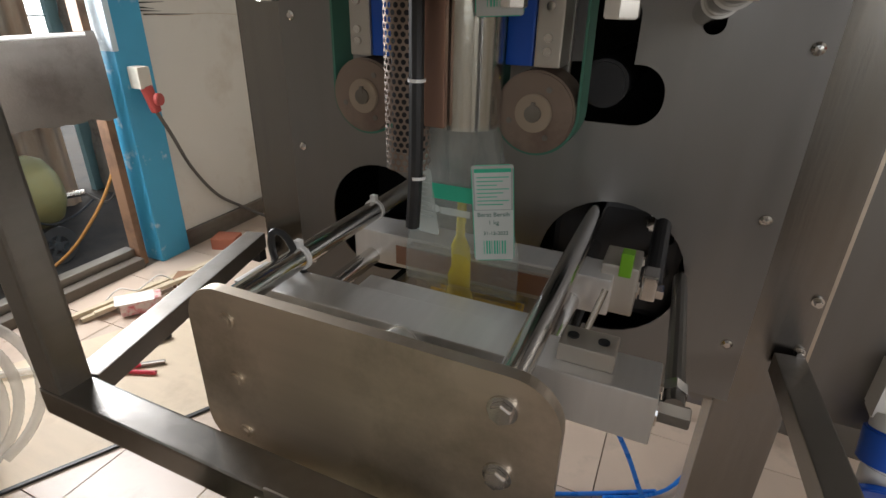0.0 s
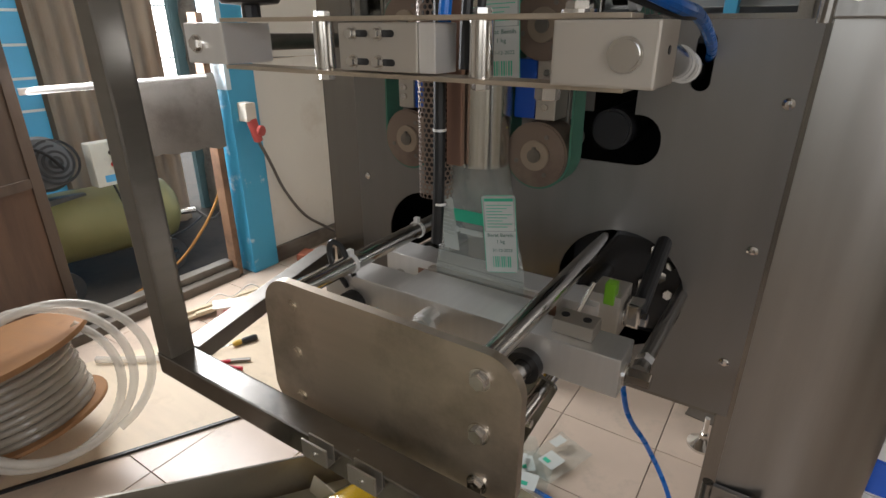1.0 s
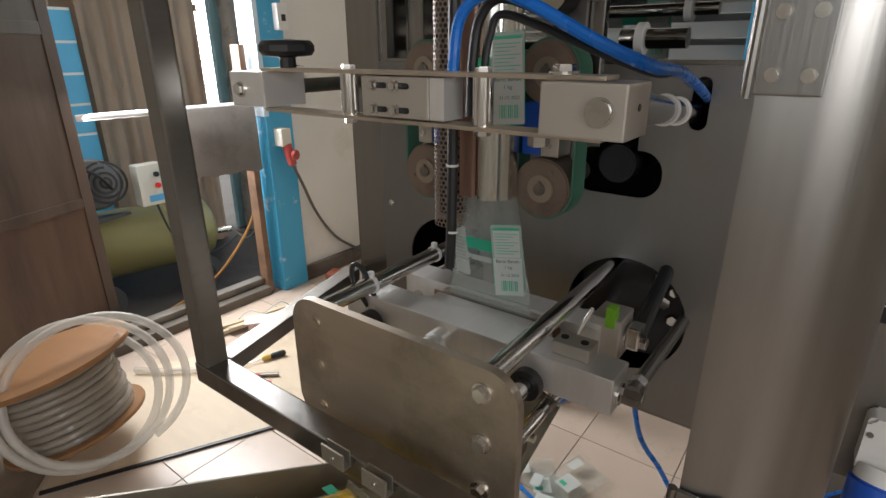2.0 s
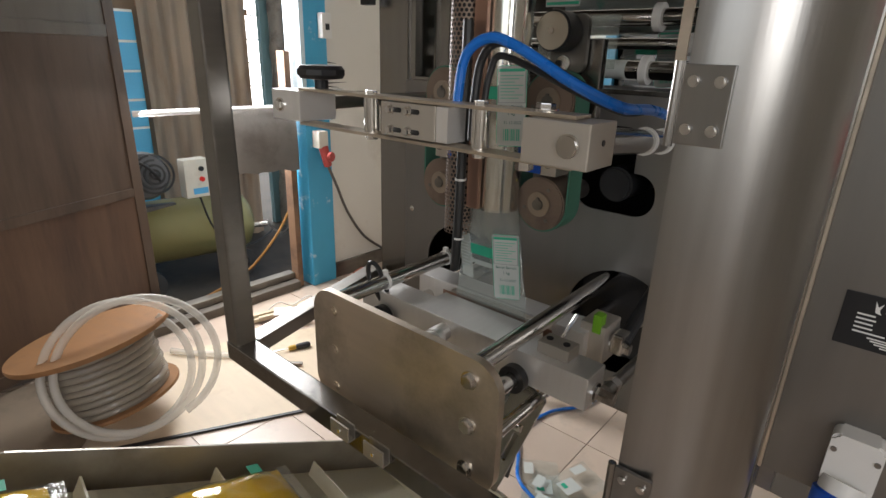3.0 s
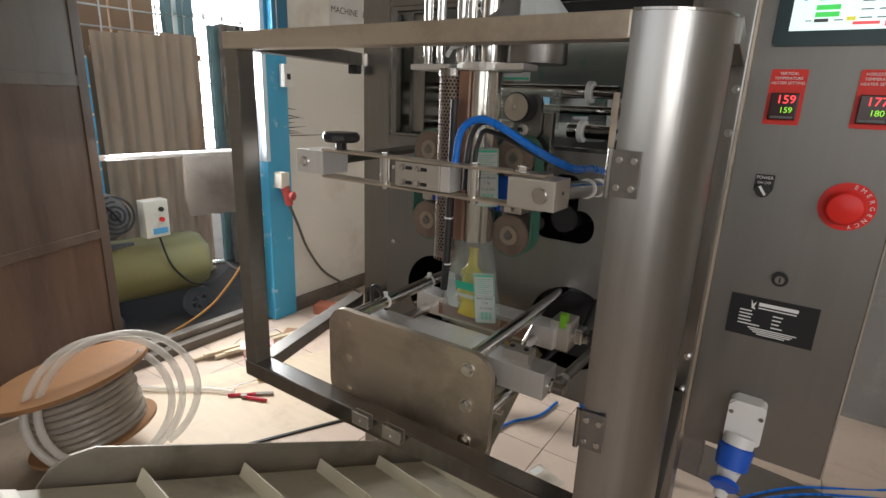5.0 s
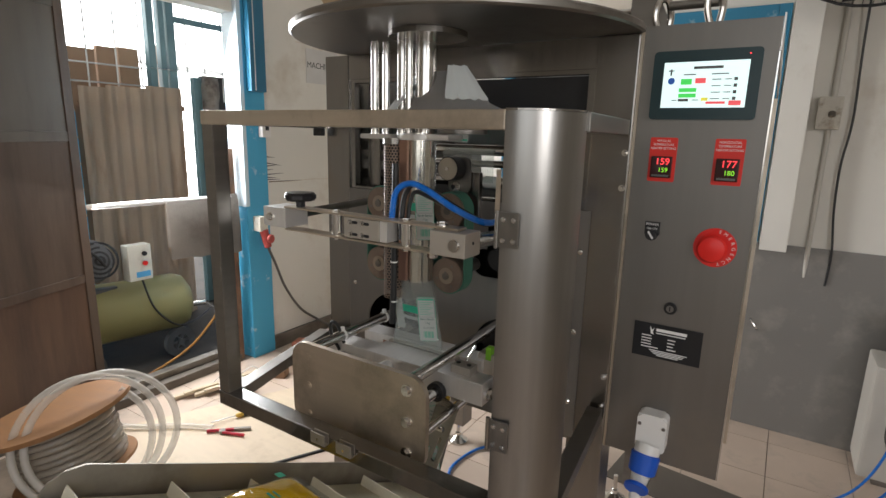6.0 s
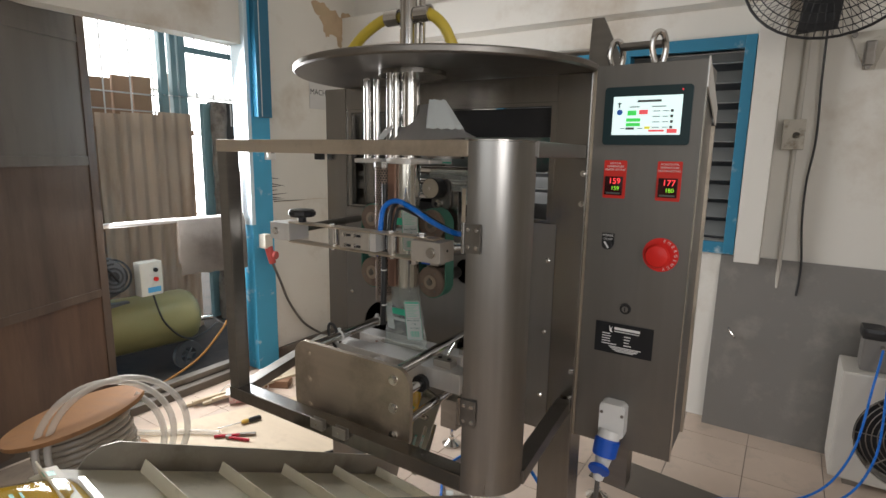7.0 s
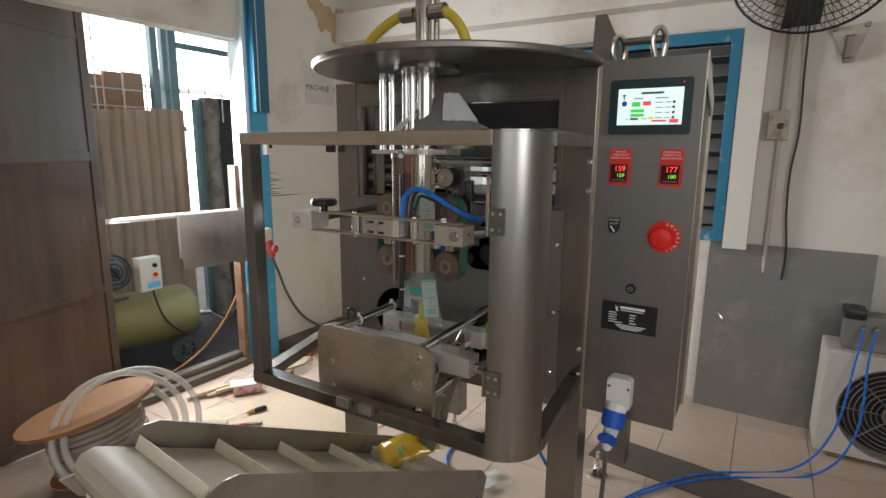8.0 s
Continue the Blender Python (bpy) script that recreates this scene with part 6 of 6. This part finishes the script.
for x0, x1, y0, y1, z0, z1 in ((-0.62, -0.14, -0.86, -0.40, 0, 0.01), (-0.62, -0.61, -0.86, -0.40, 0.01, 0.22), (-0.15, -0.14, -0.86, -0.40, 0.01, 0.22), (-0.61, -0.15, -0.86, -0.85, 0.01, 0.22), (-0.61, -0.15, -0.41, -0.40, 0.01, 0.22)):
    part("crate_side", box(x0, x1, y0, y1, z0, z1), CR, crate)

# ---------------------------------------------------------------- hose reel and clutter on the floor
reel = thing("hose_reel", (-1.72, 0.30, 0), "orange plywood reel wound with clear ribbed hose", "hose reel")
RM = Matrix.Translation((-1.665, 0.275, 0.335)) @ Vector((-0.20, -0.13, 0.97)).to_track_quat("Z", "Y").to_matrix().to_4x4()
part("flange", lathe([(0.0, 0), (0.25, 0), (0.252, 0.008), (0.25, 0.016), (0.0, 0.016)], RM, 56), REELWOOD, reel, "orange plywood flange", True)
part("flange", lathe([(0.03, 0), (0.205, 0), (0.207, 0.006), (0.205, 0.012), (0.03, 0.012)], RM @ Matrix.Translation((0, 0, -0.235)), 48), REELWOOD, reel, "", True)
part("core", rod(RM @ Vector((0, 0, -0.235)), RM @ Vector((0, 0, 0.0)), 0.10, 32), REELWOOD, reel)
for k in range(9):
    r = 0.165 + 0.004 * (k % 2)
    pts = [RM @ Vector((r * math.cos(a * math.pi / 16), r * math.sin(a * math.pi / 16), -0.215 + 0.024 * k)) for a in range(33)]
    part("hose_turn", hose(pts, 0.012, 10, 2, 0.06), WOUND, reel, smooth=True)
pts = [RM @ Vector((0.17, 0.0, -0.02))]
c0 = Vector((-1.47, 0.345, 0.295))
ca, cb_ = Vector((0.391, 0.886, -0.248)), Vector((-0.313, 0.381, 0.87))
cn_ = ca.cross(cb_).normalized()
for i in range(66):
    a = i * math.pi / 14 - 0.9
    wob, f = 0.012 * noise.noise((i * 0.11, 2, 5)), i / 66
    pts.append(c0 + ca * ((0.226 + wob) * math.cos(a) - 0.085 * f + 0.02) + cb_ * ((0.215 + wob) * math.sin(a) - 0.05 * f + 0.01) - cn_ * (0.06 * f - 0.02))
pts[0] = pts[1] + Vector((-0.05, -0.05, -0.02))
coil = thing("clear_hose_coil", (-1.5, 0.33, 0), "loose coil of clear ribbed hose against the reel", "hose coil")
for k in range(3):
    part("hose_turn", hose(pts[1 + 22 * k:24 + 22 * k], 0.0125, 12, 5, 0.07), CLEAR, coil, smooth=True)
tagged(part("clear_hose_end", hose([(-1.95, 0.62, 0.022), (-1.86, 0.68, 0.020), (-1.72, 0.79, 0.020), (-1.594, 0.857, 0.020)], 0.0125, 12, 12, 0.07), CLEAR, None, "", True), "clear ribbed hose end lying on the board", "hose")
u = Vector((0.46, 0.89, 0)).normalized()
v = Vector((-u.y, u.x, 0))
bp = Vector((-1.525, 0.14, 0))
one = bmesh.new()
cs = [bp, bp + u * 1.35, bp + u * 1.35 + v * 0.66, bp + u * 0.15 + v * 0.62]
lo = [one.verts.new(p + Vector((0, 0, 0.001))) for p in cs]
hi = [one.verts.new(p + Vector((0, 0, 0.006))) for p in cs]
one.faces.new(hi)
one.faces.new(list(reversed(lo)))
for i in range(4):
    one.faces.new((lo[i], lo[(i + 1) % 4], hi[(i + 1) % 4], hi[i]))
tagged(part("floor_board", one, PLY), "pale hardboard sheet laid on the tiles", "board")
tagged(part("edge_tape", box(0, 1.2, -0.006, 0.006, 0.0, 0.008, m=Matrix.Translation(bp) @ Matrix.Rotation(math.atan2(u.y, u.x), 4, "Z")), BLACK), "black strip along the board edge", "strip")

# sheet added in dark brown to paint the door's shade on the floor
SHADEBOARD = mat("shade_brown_fibreboard", (0.235, 0.18, 0.125), 0.75, 0, 0.25, 5, 0.25, 30, (1, 1, 1), (0.12, 0.09, 0.065), 3, 0.5)
tagged(part("floor_sheet", outline([(-2.12, -0.75), (-1.05, -0.75), (-1.25, 0.0), (-1.535, 0.125), (-2.03, 0.545), (-2.12, 0.545)], Matrix.Translation((0, 0, 0.0005)), 0.0045), SHADEBOARD), "fibreboard sheet by the door, coloured brown for the shade there", "board")

sd = thing("screwdriver", (-1.54, 0.92, 0.006), "screwdriver with a black and yellow handle", "screwdriver", shift=(-0.045, 0.08, 0))
SD = Matrix.Translation((-1.555, 0.905, 0.020)) @ Matrix.Rotation(math.atan2(0.20, 0.075), 4, "Z") @ Matrix.Rotation(radians(90), 4, "Y")
part("shaft", rod(SD @ Vector((0, 0, -0.115)), SD @ Vector((0, 0, 0.005)), 0.003, 10), CHROME, sd)
part("grip", lathe([(0.0, 0), (0.008, 0.0), (0.012, 0.015), (0.012, 0.032), (0.009, 0.036)], SD, 14), mat("amber_grip", (0.55, 0.35, 0.05), 0.4), sd, "amber grip", True)
part("handle", lathe([(0.009, 0.035), (0.013, 0.045), (0.014, 0.09), (0.010, 0.10), (0, 0.103)], SD, 14), BLACK, sd, smooth=True)
pr = thing("pliers", (-1.46, 0.83, 0.006), "red handled pliers on the board", "pliers", shift=(-0.045, 0.06, 0))
PR = Matrix.Translation((-1.47, 0.825, 0.016)) @ Matrix.Rotation(math.atan2(0.13, 0.15), 4, "Z")
part("jaw", box(0.0, 0.095, 0.010, 0.024, -0.006, 0.006, 0.003, m=PR), DARKSTEEL, pr)
part("joint", rod(PR @ Vector((-0.03, 0.0, -0.008)), PR @ Vector((-0.03, 0.0, 0.008)), 0.014, 16), DARKSTEEL, pr)
REDGRIP = mat("red_rubber_grip", (0.45, 0.02, 0.04), 0.4)
part("handle", hose([PR @ Vector(p) for p in ((-0.10, 0.008, 0), (-0.06, 0.012, 0), (-0.02, 0.012, 0), (0.02, 0.015, 0))], 0.0075), REDGRIP, pr, "red grip", True)
part("handle", hose([PR @ Vector(p) for p in ((-0.035, -0.004, 0), (0.0, -0.016, 0), (0.04, -0.030, 0), (0.075, -0.042, 0))], 0.0075), REDGRIP, pr, "red grip", True)
cn = thing("printed_carton", (-1.80, 1.13, 0), "crushed red and white printed carton", "carton", shift=(-0.03, 0.04, 0))
part("carton_body", box(-0.075, 0.075, -0.035, 0.035, 0.0, 0.06, 0.004, m=Matrix.Translation((-1.80, 1.13, 0.006)) @ Matrix.Rotation(radians(52), 4, "Z")), CARTON, cn)
part("flap", box(-0.07, 0.07, 0.0, 0.05, -0.001, 0.001, m=Matrix.Translation((-1.78, 1.09, 0.062)) @ Matrix.Rotation(radians(52), 4, "Z") @ Matrix.Rotation(radians(25), 4, "X")), WHITEPLASTIC, cn)
tagged(part("scrap_wood", box(-0.07, 0.07, -0.04, 0.04, 0, 0.045, 0.004, m=Matrix.Translation((-1.83, 1.42, 0.0)) @ Matrix.Rotation(radians(30), 4, "Z")), WOOD), "offcut of raw timber on the floor", "wood offcut")
for k in range(4):
    a = Vector((-2.02 + 0.03 * k, 0.92 + 0.04 * k, 0.014 + 0.016 * (k % 2)))
    b = Vector((-1.88 + 0.035 * k, 1.72 - 0.05 * k, 0.014 + 0.012 * k))
    tagged(part("timber_batten", box(-0.011, 0.011, -0.008, 0.008, -(b - a).length / 2, (b - a).length / 2, 0.001, m=along(a, b)), mat("pale_batten", (0.55, 0.46, 0.33), 0.7, 0, 0.2, 8, stretch=(8, 8, 0.5)) if k == 0 else bpy.data.materials["pale_batten"]), "pale thin timber batten on the floor", "batten", "battens by the doorway")
tagged(part("white_cord", hose([(-1.98, 1.12, 0.03), (-1.95, 1.17, 0.07), (-1.91, 1.22, 0.05), (-1.87, 1.3, 0.09), (-1.84, 1.35, 0.02), (-1.80, 1.25, 0.012)], 0.003), WHITEPLASTIC, None, "", True), "tangled thin white cord", "cord")
tagged(part("red_brick", box(-0.06, 0.06, -0.05, 0.05, 0, 0.06, 0.006, m=Matrix.Translation((-1.98, 1.78, 0)) @ Matrix.Rotation(radians(20), 4, "Z")), mat("red_clay", (0.36, 0.12, 0.07), 0.8, 0, 0.2, 12, 0.4, 60)), "chipped red brick against the wall", "brick")
for k, (x, y, a) in enumerate(((-0.34, 1.08, 35), (-0.25, 1.14, -20), (-0.29, 1.02, 10))):
    pk = thing("empty_pouch", (x, y, 0), "flat empty clear pouch with green and white print", "pouch", "empty pouches")
    EM = Matrix.Translation((x, y, 0.004 + 0.006 * k)) @ Matrix.Rotation(radians(a), 4, "Z")
    bm = bmesh.new()
    bmesh.ops.create_grid(bm, x_segments=10, y_segments=14, size=0.5, matrix=Matrix.Diagonal((0.125, 0.19, 1, 1)))
    for vv in bm.verts:
        vv.co.z = 0.005 + 0.008 * noise.noise((vv.co.x * 22 + k * 5, vv.co.y * 22, 1))
    bm.transform(EM)
    part("film", bm, FILM, pk, "", True)
    part("paper_label", box(-0.02, 0.035, -0.06, 0.0, 0.0145, 0.015, m=EM), LABEL, pk)
    part("green_print", box(-0.012, 0.01, -0.05, -0.035, 0.0152, 0.0156, m=EM), GREEN, pk)
    part("paper_label", box(-0.05, -0.02, 0.02, 0.07, 0.0145, 0.015, m=EM), LABEL, pk)
for k, pts in enumerate((((-0.06, 0.88, 0.66), (-0.035, 0.93, 0.44), (0.013, 1.0, 0.30), (0.06, 1.04, 0.18), (0.115, 1.04, 0.06), (0.18, 1.0, 0.008), (0.30, 0.95, 0.008)),
                         ((0.144, 1.133, 0.008), (-0.104, 1.007, 0.008), (-0.226, 0.990, 0.008), (-0.375, 1.02, 0.02), (-0.455, 1.13, 0.008), (-0.52, 1.25, 0.008), (-0.50, 1.42, 0.008), (-0.42, 1.55, 0.008), (-0.40, 1.70, 0.008)))):
    tagged(part("blue_air_tube", hose(pts, 0.006), BLUEHOSE, None, "", True), "bright blue air tube under the machine", "hose", "blue air tubes")

# ---------------------------------------------------------------- floor tiles
TS, TX0, TY0 = 0.308, -0.007, 1.047
bm = box(-TS / 2 + 0.0015, TS / 2 - 0.0015, -TS / 2 + 0.0015, TS / 2 - 0.0015, -0.0055, 0.0, 0.001)
tile_mesh = bpy.data.meshes.new("tile")
bm.to_mesh(tile_mesh)
bm.free()
tile_mesh.materials.append(TILE)
far = bmesh.new()
floor_ob = bpy.data.objects["floor"]
for i in range(-7, 9):
    for j in range(-14, 5):
        x, y = TX0 + (i + 0.5) * TS, TY0 + (j + 0.5) * TS
        if x - TS / 2 < -2.15 or x + TS / 2 > 2.6 or y - TS / 2 < -3 or y + TS / 2 > 2.5:
            x0, x1, y0, y1 = max(x - TS / 2, -2.15), min(x + TS / 2, 2.6), max(y - TS / 2, -3.0), min(y + TS / 2, 2.5)
            if x1 - x0 > 0.02 and y1 - y0 > 0.02:
                join(far, box(x0 + 0.0015, x1 - 0.0015, y0 + 0.0015, y1 - 0.0015, -0.0055, 0.0))
        elif j >= -5:
            t = new("tile", tile_mesh)
            t.location = (x, y, random.uniform(-0.0004, 0))
            t.parent = floor_ob
        else:
            join(far, box(x - TS / 2 + 0.0015, x + TS / 2 - 0.0015, y - TS / 2 + 0.0015, y + TS / 2 - 0.0015, -0.0055, 0.0))
tagged(part("outer_tiles", far, TILE, floor_ob), kind="stuff")

# ---------------------------------------------------------------- what moves


def jaw_gap(t):
    """How far the jaws stand open, 0 to 1."""
    marks = ((-1, 1), (0.02, 1), (0.28, 0), (1.98, 0), (2.15, 1), (2.78, 1), (3.05, 0), (4.86, 0), (5.0, 1), (5.5, 1), (5.75, 0), (7.60, 0), (7.76, 1), (9, 1))
    for (a, p), (b, q) in zip(marks, marks[1:]):
        if a <= t <= b:
            f = (t - a) / (b - a)
            return p + (q - p) * f * f * (3 - 2 * f)
    return 0.0


def drawn(t):
    """How many pouch lengths of film have run down since the start."""
    marks = ((-1, 0), (0.1, 0), (2.3, 0), (2.62, 1), (4.92, 1), (5.3, 2), (7.66, 2), (8.06, 3), (9, 3))
    for (a, p), (b, q) in zip(marks, marks[1:]):
        if a <= t <= b:
            f = (t - a) / (b - a)
            return p + (q - p) * f * f * (3 - 2 * f)
    return 3.0


def belt_run(t):
    """Metres that the belt has run."""
    return 0.471 * max(0.0, t - 1.75) + (0.05 if t >= 1.75 else 0.05 * (t / 1.75) ** 2)


TIMES = [i * 0.1 for i in range(81)]
FEED = 0.236
OPEN = 0.046


def motions():
    walk(fj, [(t, Matrix.Translation((0, -OPEN * jaw_gap(t), 0))) for t in TIMES])
    walk(rj, [(t, Matrix.Translation((0, OPEN * 0.8 * jaw_gap(t), 0))) for t in TIMES])
    for k, lb in enumerate(labels):
        rows_ = []
        for t in TIMES:
            z = 0.984 + FEED * (k - 1) - FEED * (drawn(t) - 1)
            down = min(1.0, max(0.0, (1.12 - z) / 0.14))
            z = max(z, 0.60)
            tuck = 1.0 if z > 0.93 else max(0.0, (z - 0.6) / 0.33)
            web = min(1.0, max(0.0, (z - 1.31) / 0.12))
            if web > 0:
                at = Vector((FX, FY, 1.31)).lerp(Vector((FX + 0.02, 1.00 + 0.004 * k, 1.29)), web)
                rows_.append((t, Matrix.Translation(at)))
                continue
            rows_.append((t, Matrix.Translation((FX + 0.006 * down, FY + 0.008 * down * (z < 1.2) + 0.03 * (1 - tuck), z)) @ Matrix.Rotation(radians(5 * down), 4, "X")))
        walk(lb, rows_)
    for th, start in zip(oil, (-0.55, 2.08, 4.66, 7.55)):
        rows_ = []
        for t in TIMES:
            f = max(0.0, t - start)
            z = 1.235 - 0.62 * min(f, 0.45) if f < 0.45 else 0.956
            if f > 0.75:
                z = 0.956 - 0.22 * min(1.0, (f - 0.75) / 0.2)
            rows_.append((t, Matrix.Translation((FX, FY, z))))
        walk(th, rows_)
    for k, c in enumerate(cleats):
        rows_ = []
        for t in TIMES:
            s = k * PITCH + belt_run(t) + CLEAT_PHASE
            p, a = loop_point(s)
            m = CV @ Matrix.Translation(p) @ Matrix.Rotation(a, 4, "X")
            rows_.append((t, Matrix.Translation(-BASE[cvb]) @ m))
        walk(c, rows_)
    for k, (th, drop) in enumerate(zip(pouches, (-0.32, 2.05, 4.88, 7.62))):
        rows_ = []
        wait = Vector((FX + 0.01, 0.492 + 0.03 * max(0, k - 1), 0.770 - 0.012 * max(0, k - 1)))
        first = (0.05, 0.01, 0.16, 0.22)[k]
        land = CV @ Vector((0.11, first, 0.026))
        hang, lying = Matrix.Identity(3).to_quaternion(), (CV.to_3x3() @ Matrix.Rotation(radians(-78), 3, "X")).to_quaternion()
        tipped = (CV.to_3x3() @ Matrix.Rotation(radians(-38), 3, "X") @ Matrix.Rotation(radians(38), 3, "Y")).to_quaternion()
        for t in TIMES:
            f = t - drop
            if f < 0:
                near = min(1.0, max(0.0, (t - drop + 1.2) / 0.6))
                place, q = wait + Vector((0, -0.03 * max(0, k - 1) * near, 0.012 * max(0, k - 1) * near)), hang
            elif f < 0.34:
                g = f / 0.34
                place, q = Vector((FX + 0.01, 0.492, 0.770)).lerp(land + Vector((0.01, 0.02, 0.03)), g ** 1.5), hang.slerp(tipped, g)
            else:
                ride = (belt_run(t) - belt_run(drop + 0.34)) if k else belt_run(t)
                y = first - ride
                down = min(1.0, (f - 0.34) / 0.3) if k else 1.0
                if y > TOP_Y:
                    place, q = CV @ Vector((0.11, y, 0.026 + 0.035 * (1 - down))), tipped.slerp(lying, down)
                else:
                    fall = min(1.0, (TOP_Y - y) / 0.22)
                    edge = CV @ Vector((0.11, TOP_Y, 0.026))
                    place, q = edge + Vector((-0.01 * k, -0.20 * fall - 0.02 * k, (0.05 + 0.05 * k - edge.z) * fall * fall)), lying
            rows_.append((t, Matrix.LocRotScale(place, q, None)))
        walk(th, rows_)


CLEAT_PHASE = (LOW_Y + 0.022) - belt_run(8.0)
motions()
